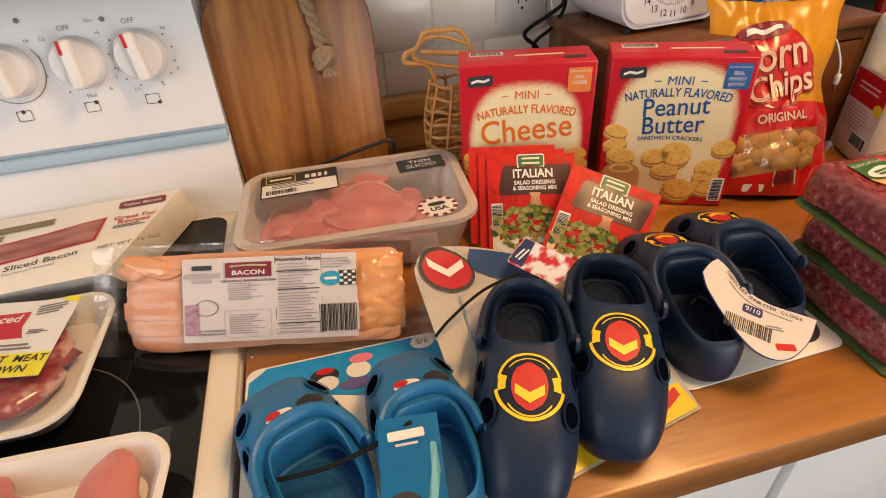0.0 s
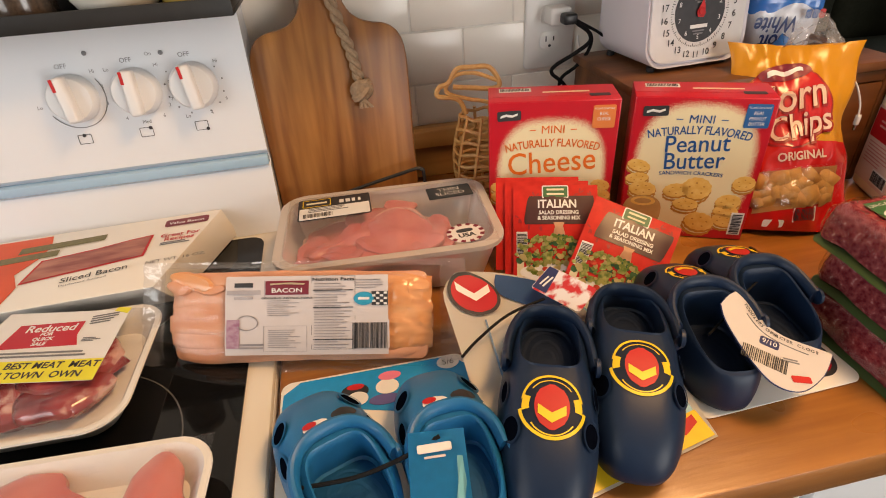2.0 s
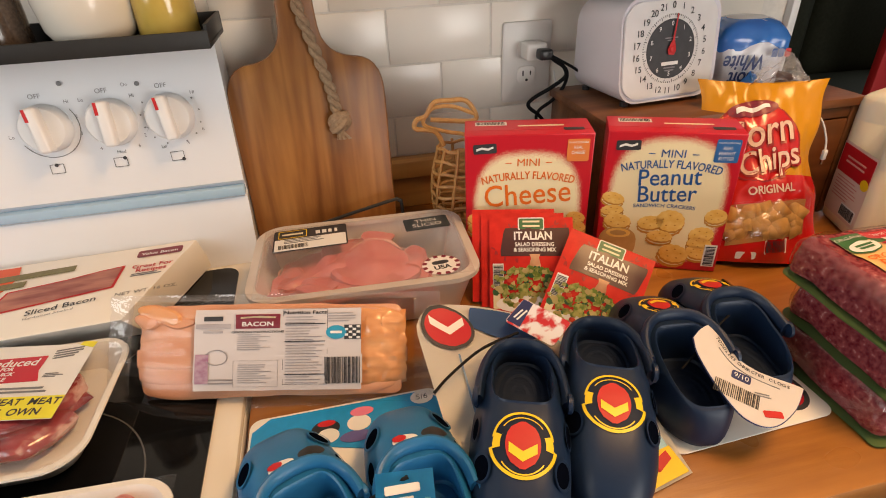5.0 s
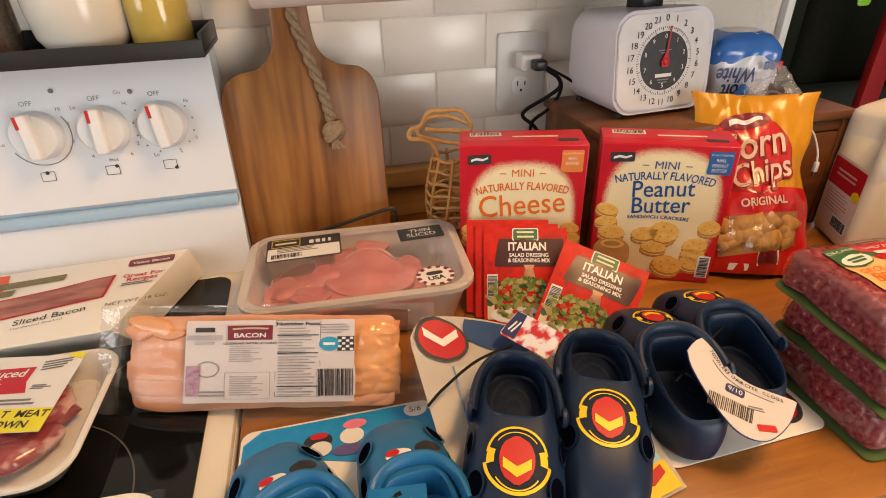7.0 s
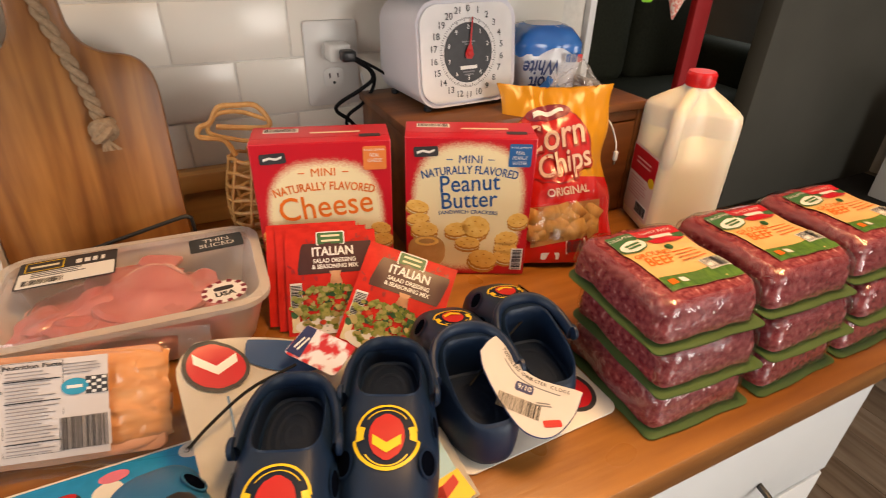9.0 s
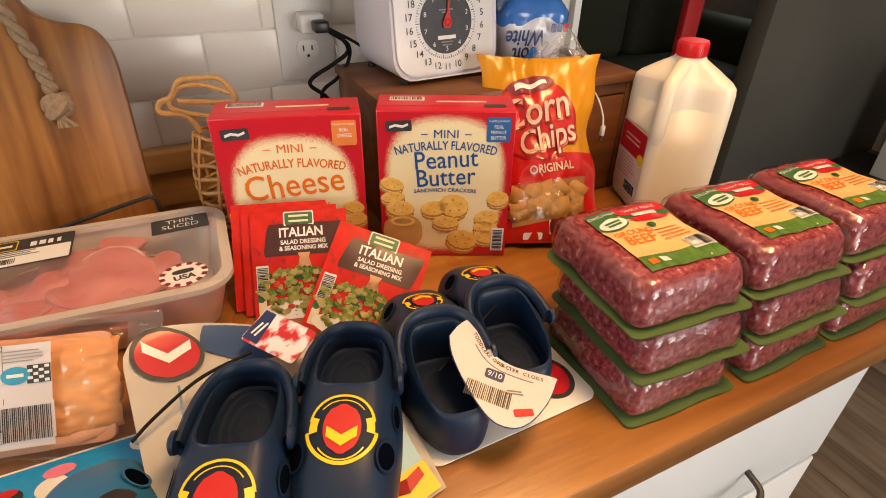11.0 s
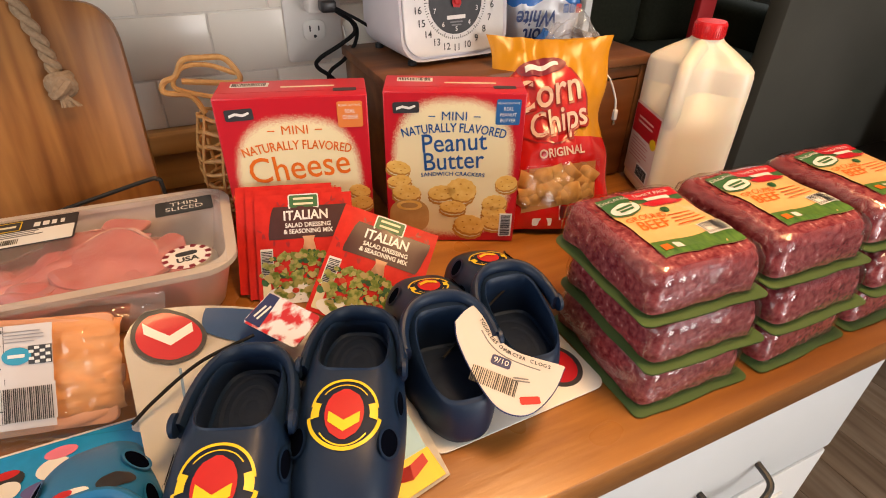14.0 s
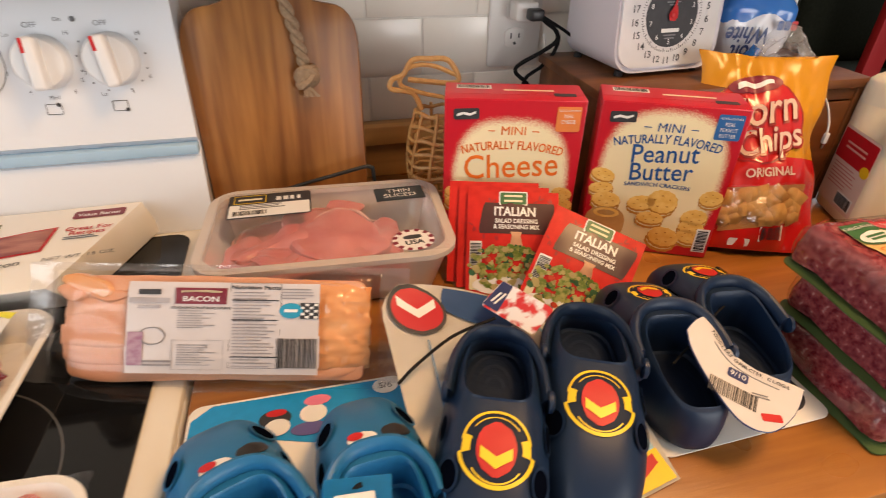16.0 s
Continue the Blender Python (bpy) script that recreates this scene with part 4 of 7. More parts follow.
def carton(label, m, w, d, h, front, ink, ink2, lines_big, corner, crackers, seed, rows):
    c = thing("cracker_box", label, "cracker box", m, group="cracker boxes")
    part("carton", box(0, w, 0.0, d, 0, h, 0.0012), REDCARD, c)
    part("front_panel", box(0.0015, w - 0.0015, -0.0004, 0.001, 0.0015, h - 0.0015), front, c, "red and cream printed front", smooth=False)
    F = lambda x, z, o=0.001: pose(x, -o, z, 90, 0, 0)
    part("maker_plate", flat(rrect(0.030, 0.013, 0.002, 2)), DARKINK, c, "black maker plate", m=F(0.026, h - 0.018) @ pose(0, 0, 0, 0, 0, 3))
    part("maker_mark", flat([(-0.011, -0.003), (-0.004, -0.0005), (0.004, -0.002), (0.011, 0.001), (0.0105, 0.0035), (0.004, 0.001), (-0.004, 0.0025), (-0.011, 0.0)]), WHITEP, c, m=F(0.026, h - 0.018, 0.0015))
    cor = part("corner_flag", flat(rrect(0.028, 0.030, 0.002, 2)), corner, c, "coloured corner flag", m=F(w - 0.020, h - 0.022))
    txt = ("FILLING CONTAINS", "REAL", lines_big[0].upper(), lines_big[1].upper() if len(lines_big) > 1 else "")
    for i, t in enumerate(txt):
        if t:
            part("lettering", letters(t, 0.0034 if i == 0 else 0.0062, wide=0.82), WHITEP, cor, m=pose(0, 0.0105 - i * 0.0068, 0.0005))
    xm = w * 0.5
    part("lettering", letters("MINI", 0.0150), ink2, c, m=F(xm, h - rows[0]))
    for sx in (-1, 1):
        part("dash", flat(rrect(0.008, 0.0011, 0.0003, 1)), ink2, c, m=F(xm + sx * 0.026, h - rows[0]))
    part("lettering", letters("NATURALLY FLAVORED", 0.0155, bend=0.25, wide=0.74, heavy=0.0002), ink2, c, m=F(xm, h - rows[1]))
    z = h - rows[2]
    for t in lines_big:
        part("lettering", letters(t, rows[3], heavy=0.0002, wide=0.86), ink, c, m=F(xm, z) @ pose(0, 0, 0, 0, 0, 4))
        z -= 0.0235
    part("lettering", letters("SANDWICH CRACKERS", 0.0074, bend=0.4, heavy=0.0001), ink2, c, m=F(xm, z + rows[4]))
    for i, (x, zz, r, sq) in enumerate(crackers):
        cracker_print(c, x, zz, r, sq, seed + i)
    bc = part("barcode_field", flat(rrect(0.016, 0.034, 0.0005, 1)), WHITEP, c, "white barcode field", m=F(w - 0.012, 0.026, 0.0018))
    part("barcode", bars(14, 0.030, 0.012, seed), DARKINK, bc, m=pose(0, 0, 0.0005, 0, 0, 90))
    T = lambda x, y: pose(x, y, h + 0.0004)
    bc = part("barcode_field", flat(rrect(0.042, 0.014, 0.0005, 1)), WHITEP, c, "white barcode field", m=T(0.035, d * 0.72))
    part("barcode", bars(20, 0.038, 0.010, seed + 3), DARKINK, bc, m=pose(0, 0, 0.0005))
    part("top_print", flat(rrect(0.060, 0.004, 0.0006, 1)), CREAMINK, c, m=T(0.1, d * 0.55))
    part("maker_plate", flat(rrect(0.026, 0.010, 0.002, 2)), DARKINK, c, m=T(w - 0.024, d * 0.3))
    part("top_flap", box(0.001, w - 0.001, d * 0.3, d - 0.001, h + 0.0001, h + 0.0003), REDCARD, c)
    return c


carton("red carton of mini cheese sandwich crackers", pose(0.246, 0.780, TOP + 0.001, 0, 0, -15.3), 0.165, 0.06, 0.197,
       halo_print("cheese_front", 0.0825, 0.075, 0.074, 0.102, 3.0), ORANGE, ORANGE, ("Cheese",), mat("orange_flag", (0.80, 0.24, 0.06), rough=0.4),
       [(0.018, 0.062, 0.016, 0.55), (0.018, 0.078, 0.016, 0.55), (0.15, 0.062, 0.015, 0.6), (0.15, 0.079, 0.013, 0.6), (0.07, 0.058, 0.02, 0.5), (0.1, 0.062, 0.019, 0.55), (0.13, 0.04, 0.018, 0.6)], 3, (0.038, 0.056, 0.084, 0.045, -0.003))
pb = carton("red carton of mini peanut butter sandwich crackers", pose(0.423, 0.736, TOP + 0.001, 0, 0, -24.3), 0.163, 0.06, 0.198,
            halo_print("peanut_front", 0.0815, 0.100, 0.075, 0.094, 2.8), BLUEINK, BLUEINK, ("Peanut", "Butter"), mat("blue_flag", (0.02, 0.13, 0.38), rough=0.4),
            [(0.016, 0.088, 0.015, 0.5), (0.016, 0.106, 0.015, 0.55), (0.025, 0.072, 0.018, 0.6), (0.068, 0.072, 0.017, 0.6), (0.093, 0.076, 0.019, 0.85), (0.083, 0.052, 0.017, 0.5), (0.148, 0.086, 0.014, 0.75), (0.135, 0.030, 0.016, 0.6), (0.135, 0.044, 0.016, 0.6), (0.135, 0.058, 0.016, 0.7), (0.105, 0.026, 0.020, 0.7)], 8, (0.028, 0.042, 0.0605, 0.033, 0.0070))
part("printed_bowl", flat(oval(0.025, 0.024, 30, 0, -0.004, 2.6)), PBUT, pb, "printed glass bowl of peanut butter", m=pose(0.028, -0.0018, 0.042, 90, 0, 0))
part("printed_swirl", ring_patch(oval(0.016, 0.007, 30), oval(0.011, 0.004, 30)), CRACK, pb, m=pose(0.028, -0.0024, 0.054, 90, 0, 0))


# ---- seasoning sachets ----
def sachet_mesh(w, h, puff, curl):
    def fn(u, v, s):
        x, z = (u - 0.5) * w, v * h
        e = max(0.0, math.sin(math.pi * min(1, max(0, (u - 0.06) / 0.88)))) * max(0.0, math.sin(math.pi * min(1, max(0, (v - 0.06) / 0.88))))
        return Vector((x, s * (0.0005 + puff * e ** 0.7) + curl * (v - 0.5) ** 2 + 0.0008 * noise.noise(Vector((u * 5, v * 5, 1))), z))
    b = grid(lambda u, v: fn(u, v, -1), 16, 20)
    add(b, grid(lambda u, v: fn(u, v, 1), 16, 20))
    bmesh.ops.remove_doubles(b, verts=b.verts[:], dist=0.0006)
    bmesh.ops.recalc_face_normals(b, faces=b.faces[:])
    return b


def sachet(m, label, printed=True):
    w, h = 0.108, 0.1225
    s = thing("seasoning_sachet", label, "sachet", m, group="seasoning sachets")
    bm = sachet_mesh(w, h, 0.003, 0.006)
    tree = BVHTree.FromBMesh(bm)
    part("sachet", bm, REDPACK, s)
    if not printed:
        return s

    def pr(name, b, material, x, z, lift, rz=0.0, lab=""):
        bmesh.ops.transform(b, matrix=pose(x, 0, z, 90, 0, 0) @ pose(0, 0, 0, 0, 0, rz), verts=b.verts[:])
        part(name, drape(b, tree, (0, 1, 0), lift), material, s, lab)

    pr("brown_panel", grid(lambda u, v: Vector((-0.045 + 0.006 * v + 0.085 * u - 0.006 * max(0.0, abs(2 * v - 1) - 0.7) * (1 if u > 0.5 else -1), -0.020 + 0.037 * v, 0)), 16, 10), CHOCO, 0.004, 0.0915, 0.0007, lab="dark brown title panel")
    pr("logo_rim", flat(rrect(0.034, 0.017, 0.002, 2)), WHITEP, 0.0, 0.114, 0.0007)
    pr("logo_plate", flat(rrect(0.031, 0.014, 0.0015, 2)), GREENINK, 0.0, 0.114, 0.0011, lab="green logo plate")
    for dz in (0.003, -0.003):
        pr("logo_bar", flat(rrect(0.022, 0.0025, 0.0004, 1)), CREAMINK, 0.0, 0.114 + dz, 0.0015)
    pr("lettering", letters("ITALIAN", 0.0150, heavy=0.0004, wide=0.9), WHITEP, 0.002, 0.0975, 0.0012)
    pr("lettering", letters("SALAD DRESSING", 0.0070, heavy=0.0002, wide=0.92), WHITEP, 0.004, 0.0865, 0.0012)
    pr("lettering", letters("& SEASONING MIX", 0.0070, heavy=0.0002, wide=0.92), WHITEP, 0.004, 0.0795, 0.0012)
    pr("barcode_field", flat(rrect(0.014, 0.032, 0.0004, 1)), WHITEP, -0.043, 0.046, 0.0006)
    pr("fact_panels", flat(rrect(0.009, 0.020, 0.001, 1)), CREAMINK, -0.045, 0.014, 0.0006, lab="cream nutrition panels")
    bc = bars(16, 0.028, 0.012, 5)
    bmesh.ops.rotate(bc, verts=bc.verts[:], cent=(0, 0, 0), matrix=Matrix.Rotation(radians(90), 3, "Z"))
    pr("barcode", bc, DARKINK, -0.043, 0.046, 0.0010)
    rng = random.Random(19)
    sprigs = bmesh.new()
    for x, z in ((0.040, 0.060), (0.030, 0.048), (0.044, 0.030), (-0.018, 0.062), (-0.026, 0.108), (0.030, 0.112), (0.042, 0.070), (-0.046, 0.080), (-0.034, 0.072), (0.046, 0.108), (0.034, 0.012), (0.047, 0.048)):
        for k in range(3):
            ang = rng.uniform(0, 6.3)
            leaf_m = pose(x + 0.004 * math.cos(ang), z + 0.004 * math.sin(ang), 0, 0, 0, math.degrees(ang))
            add(sprigs, flat(oval(0.0032, 0.0011, 8)), leaf_m)
    pr("printed_sprigs", sprigs, DAMASK, 0.0, 0.0, 0.0005, lab="dark red printed leaf sprigs")
    pr("printed_bowl", flat(oval(0.040, 0.012, 28)), WHITEP, -0.006, 0.010, 0.0006, lab="printed white salad bowl")
    rng = random.Random(7)
    leaf = bmesh.new()
    dark = bmesh.new()
    pale = bmesh.new()
    for i in range(190):
        a, r = rng.uniform(0, 6.3), rng.uniform(0, 1) ** 0.5
        x, y, q = 0.046 * r * math.cos(a), 0.027 * r * math.sin(a) + 0.002, rng.uniform(0.003, 0.0068)
        pts = [(x + q * rng.uniform(0.5, 1) * math.cos(k), y + q * rng.uniform(0.4, 0.9) * math.sin(k)) for k in [1.05 * j for j in range(6)]]
        b = flat(pts)
        for v in b.verts:
            v.co.z += 0.00002 * (i % 20)
        add((leaf, dark, leaf, leaf, pale, leaf, dark, leaf)[i % 8], b)
    pr("printed_leaves", dark, GREENINK, -0.006, 0.030, 0.0009, lab="printed dark salad leaves")
    pr("printed_leaves", leaf, SALAD, -0.006, 0.030, 0.0012, lab="printed green salad leaves")
    pr("printed_leaves", pale, mat("pale_leaf_print", (0.60, 0.58, 0.22), (0.66, 0.50, 0.24), rough=0.4, scale=120), -0.006, 0.030, 0.0015, lab="printed pale salad shreds")
    tm = bmesh.new()
    for x, y in ((-0.022, 0.010), (-0.008, -0.016), (0.024, -0.004)):
        add(tm, flat(oval(0.0040, 0.0030, 10, x, y)))
    pr("printed_tomatoes", tm, TOMATO, -0.006, 0.030, 0.0018)
    pr("printed_cruet", flat([(-0.009, -0.012), (0.009, -0.012), (0.007, 0.0), (0.005, 0.008), (0.007, 0.013), (-0.007, 0.013), (-0.005, 0.008), (-0.007, 0.0)]), mat("cruet_print", (0.70, 0.40, 0.22), (0.62, 0.32, 0.18), rough=0.4, scale=90), 0.004, 0.061, 0.0008, lab="printed dressing cruet")
    return s


sachet(pose(0.281, 0.674, TOP + 0.005, -38, 0, -16), "red Italian dressing sachet standing behind the others", False)
sachet(pose(0.290, 0.663, TOP + 0.003, -38, 0, -16), "red Italian dressing sachet standing behind the others", False)
sachet(pose(0.298, 0.652, TOP + 0.001, -38, 0, -16), "red Italian salad dressing sachet leaning on a carton")
sachet(pose(0.330, 0.586, TOP + 0.008, -47, 0, -14) @ pose(0, 0, 0, 0, 25, 0), "red Italian salad dressing sachet tilted sideways on the others")


# ---- corn chips ----
def chips_bag():
    b = thing("corn_chip_bag", "yellow and red plastic bag of corn chips with a clear window", "chip bag", pose(0.634, 0.676, TOP + 0.002, -27.5, 0, -21.5))
    W, H = 0.148, 0.250

    def fn(u, v, s):
        wide = W * (1.13 - 0.20 * math.exp(-((v - 0.60) / 0.25) ** 2) + 0.04 * v ** 6)
        fat = 0.036 * (max(0.0, math.sin(math.pi * u)) ** 0.6) * (max(0.0, math.sin(math.pi * (0.04 + 0.955 * v) ** 0.62)) ** 0.75)
        n = 0.007 * noise.noise(Vector((u * 3.2, v * 4.5, s * 2.0))) + 0.006 * noise.noise(Vector((u * 9, v * 6, s))) + 0.0025 * noise.noise(Vector((u * 19, v * 13, s)))
        edge = 0.003 * math.sin(v * 19) * abs(2 * u - 1) ** 3
        return Vector(((u - 0.5) * wide + edge * (1 if u > .5 else -1), s * fat + n * max(0.0, math.sin(math.pi * u)) ** .5, v * H + 0.006 * (abs(2 * u - 1) ** 2) * (1 if v > .5 else 0) * v))

    tree = None

    def side(s, v0, v1):
        return grid(lambda u, v: fn(u, v0 + (v1 - v0) * v, s), 40, max(4, int(70 * (v1 - v0))))

    full = side(-1, 0, 1)
    tree = BVHTree.FromBMesh(full)
    full.free()
    red = side(-1, 0.0, 0.485)
    add(red, side(1, 0.0, 0.485))
    yel = side(-1, 0.485, 1.0)
    add(yel, side(1, 0.485, 1.0))
    for q in (red, yel):
        bmesh.ops.remove_doubles(q, verts=q.verts[:], dist=0.0005)
        bmesh.ops.recalc_face_normals(q, faces=q.faces[:])
    part("red_film", red, BAGR, b, "glossy red lower film")
    part("yellow_film", yel, BAGY, b, "glossy yellow upper film")

    def pr(name, q, material, x, z, lift, rz=0.0, lab=""):
        bmesh.ops.transform(q, matrix=pose(x, 0, z, 90, 0, 0) @ pose(0, 0, 0, 0, 0, rz), verts=q.verts[:])
        part(name, drape(q, tree, (0, 1, 0), lift), material, b, lab)

    disc = lambda rx, ry, n: grid(lambda u, v: Vector((rx * (2 * u - 1) * math.sqrt(max(0.02, 1 - (2 * v - 1) ** 2)), ry * (2 * v - 1), 0)), n, n)
    pr("title_rim", disc(0.0555, 0.0565, 16), BAGTITLE, -0.011, 0.166, 0.0008, 12, "dark red rim of the title shape")
    pr("title_shape", disc(0.053, 0.054, 16), BAGR, -0.011, 0.166, 0.0014, 12, "red title shape")
    pr("maker_plate", disc(0.033, 0.0115, 10), MAROON, -0.016, 0.211, 0.0026, 10, "dark red maker plate")
    pr("maker_mark", grid(lambda u, v: Vector((0.044 * (u - .5), (0.008 - 0.003 * u) * (v - .5) + 0.002 * math.sin(9 * u), 0)), 12, 3), WHITEP, -0.016, 0.211, 0.0036, 10)
    for text, size, x, z, rz in (("Corn", 0.056, -0.013, 0.176, 14), ("Chips", 0.044, 0.002, 0.140, 16)):
        pr("lettering_shadow", letters(text, size, heavy=0.0024, wide=0.78, slant=0.25), BAGTITLE, x + 0.0012, z - 0.0012, 0.0030, rz)
        pr("lettering", letters(text, size, heavy=0.0006, wide=0.78, slant=0.25), BAGLETTER, x, z, 0.0040, rz)
    pr("lettering", letters("ORIGINAL", 0.0155, heavy=0.0004, wide=0.85), BAGLETTER, 0.008, 0.101, 0.0018, 8)
    pr("window", grid(lambda u, v: Vector((0.050 * (2 * u - 1), 0.024 * (2 * v - 1) + 0.012 * (u - 0.5) - 0.008 * (1 - v) * (1 - u), 0)), 10, 8), mat("window_dark", (0.30, 0.12, 0.03), (0.42, 0.20, 0.06), rough=0.4, scale=40), 0.006, 0.060, 0.0010, 0, "clear window showing chips")
    rng = random.Random(12)
    for i in range(38):
        x = rng.uniform(-0.040, 0.050)
        z = rng.uniform(0.043, 0.074) + 0.10 * x
        hit, _, _, _ = tree.ray_cast(Vector((x, -0.5, z)), Vector((0, 1, 0)))
        if hit is None:
            continue
        a = rng.uniform(0, 6.3)
        q = grid(lambda u, v: Vector((0.026 * (u - .5) * (1 - 0.25 * v), 0.019 * (v - .5), 0.007 * math.sin(3.1 * u) + 0.003 * math.sin(3.1 * v))), 9, 5)
        bmesh.ops.solidify(q, geom=q.faces[:], thickness=0.0012)
        part("chip", q, CHIPS, b, m=Matrix.Translation(hit + Vector((0, 0.003, 0))) @ pose(0, 0, 0, 90, 0, 0) @ pose(0, 0, 0, rng.uniform(-14, 14), rng.uniform(-14, 14), math.degrees(a)))
    cover = grid(lambda u, v: Vector((0.053 * (2 * u - 1), 0.027 * (2 * v - 1) + 0.012 * (u - 0.5), 0)), 24, 14)
    bmesh.ops.transform(cover, matrix=pose(0.006, 0, 0.060, 90, 0, 0), verts=cover.verts[:])
    part("window_film", wobble(drape(cover, tree, (0, 1, 0), 0.0090), 0.004, 60, 2), CRINKLE, b, "shiny clear window film").visible_shadow = False
    pr("barcode_field", flat(rrect(0.030, 0.020, 0.0004, 1)), WHITEP, 0.020, 0.024, 0.0012, 6)
    pr("barcode", bars(18, 0.027, 0.016, 6), DARKINK, 0.020, 0.024, 0.0018, 6)
    pr("badge", flat(rrect(0.026, 0.010, 0.002, 2)), WHITEP, -0.016, 0.010, 0.0012)
    return b


chips_bag()


# ---- milk jug ----
def milk_jug():
    j = thing("milk_jug", "plastic gallon jug of milk with a red cap and side label", "milk jug", pose(0.879, 0.709, TOP + 0.001, 0, 0, -20))
    prof = [(0.0, 0.0595, 0.014), (0.004, 0.0630, 0.016), (0.06, 0.0640, 0.018), (0.125, 0.0645, 0.019), (0.16, 0.0648, 0.020), (0.182, 0.0648, 0.021), (0.191, 0.0635, 0.022), (0.1965, 0.0595, 0.023), (0.203, 0.0505, 0.023), (0.211, 0.0385, 0.022), (0.2175, 0.0285, 0.021), (0.222, 0.0225, 0.0205), (0.226, 0.0200, 0.0195)]
    secs = []
    for z, w, r in prof:
        s = []
        ring = rrect(2 * w, 2 * w, r, 6)
        dense = []
        for k, p in enumerate(ring):
            q = ring[(k + 1) % len(ring)]
            steps = 10 if k % 7 == 6 else 1
            dense += [(p[0] + (q[0] - p[0]) * i / steps, p[1] + (q[1] - p[1]) * i / steps) for i in range(steps)]
        for x, y in dense:
            # hand hollow beside the corner handle
            dent = math.exp(-((z - 0.172) / 0.044) ** 4) * 0.024
            for cx, cy in ((-1.0, -0.15), (-0.15, -1.0)):
                d = math.hypot(x / max(w, .01) - cx, y / max(w, .01) - cy)
                k = dent * math.exp(-(d / 0.52) ** 4)
                x, y = x * (1 - k / max(w, .01)), y * (1 - k / max(w, .01))
            s.append((x, y, z))
        secs.append([(x * 0.865, y * 0.865, z) if z < 0.2 else (x * (0.865 + 0.135 * (z - 0.2) / 0.026), y * (0.865 + 0.135 * (z - 0.2) / 0.026), z) for x, y, z in s])
    fine = []
    for a, c in zip(secs, secs[1:]):
        for i in range(3):
            fine.append([tuple(p + (q - p) * i / 3 for p, q in zip(u, v)) for u, v in zip(a, c)])
    fine.append(secs[-1])
    low = [s for s in fine if s[0][2] <= 0.1601]
    up = [s for s in fine if s[0][2] >= 0.1599]
    part("milk_body", loft(low), MILK, j)
    part("shoulder", loft(up), JUGTOP, j, "translucent upper plastic")
    hd = smooth_path([(-0.012, -0.012, 0.217), (-0.027, -0.027, 0.208), (-0.041, -0.041, 0.193), (-0.0450, -0.0450, 0.165), (-0.0460, -0.0460, 0.135), (-0.0435, -0.0435, 0.112)], 6)
    part("handle", tube(hd, 0.0105, 12, taper=[0.8] + [1.0] * (len(hd) - 2) + [0.4]), JUGTOP, j, "moulded plastic handle")
    part("cap", lathe([(0.0195, 0.2255), (0.0205, 0.227), (0.0205, 0.243), (0.019, 0.246)], 40), REDCAP, j, "red screw cap")
    rb = bmesh.new()
    for k in range(40):
        a = 2 * math.pi * k / 40
        add(rb, box(0.0203, 0.0211, -0.0006, 0.0006, 0.228, 0.2425), Matrix.Rotation(a, 4, "Z"))
    part("cap_ribs", rb, REDCAP, j)
    S = lambda x, z, o=0.0: pose(x, 0, z, 0, 0, 0) @ pose(0, 0, 0)
    # label on the side that faces the cartons
    lf = lambda y, z, o: pose(-0.0561 - o, y, z, 90, 0, -90)
    lab = part("label", flat(rrect(0.088, 0.110, 0.003, 3)), mat("milk_label", (0.74, 0.58, 0.52), (0.70, 0.54, 0.48), rough=0.4, scale=20), j, "pale pink paper label", m=lf(0, 0.072, 0))
    part("red_field", flat(rrect(0.084, 0.042, 0.002, 3)), REDCARD, lab, "red label field", m=pose(0, 0.030, 0.0005))
    part("small_print", lines(2, 0.05, 0.014, 2, 0.4), mat("pale_red_print", (0.72, 0.35, 0.33), rough=0.45), lab, m=pose(0.0, 0.032, 0.001))
    part("small_print", lines(7, 0.07, 0.034, 3, 0.3), mat("faded_red_print", (0.62, 0.26, 0.24), rough=0.45), lab, m=pose(0.0, -0.012, 0.0006))
    bc = part("barcode_field", flat(rrect(0.040, 0.020, 0.0004, 1)), WHITEP, lab, m=pose(0.018, -0.040, 0.0006))
    part("barcode", bars(22, 0.036, 0.016, 9), DARKINK, bc, m=pose(0, 0, 0.0005))
    part("printed_flower", flat(oval(0.010, 0.008, 12)), YELLOW, lab, m=pose(0.034, 0.012, 0.001))
    return j


milk_jug()


# ---- ground beef ----
def dense_rrect(w, h):
    """A rounded rectangle with points along its straight sides too."""
    ring, out = rrect(w, h, 0.010, 4), []
    for k, p in enumerate(ring):
        q = ring[(k + 1) % len(ring)]
        steps = 12 if k % 5 == 4 else 1
        out += [(p[0] + (q[0] - p[0]) * i / steps, p[1] + (q[1] - p[1]) * i / steps) for i in range(steps)]
    return out


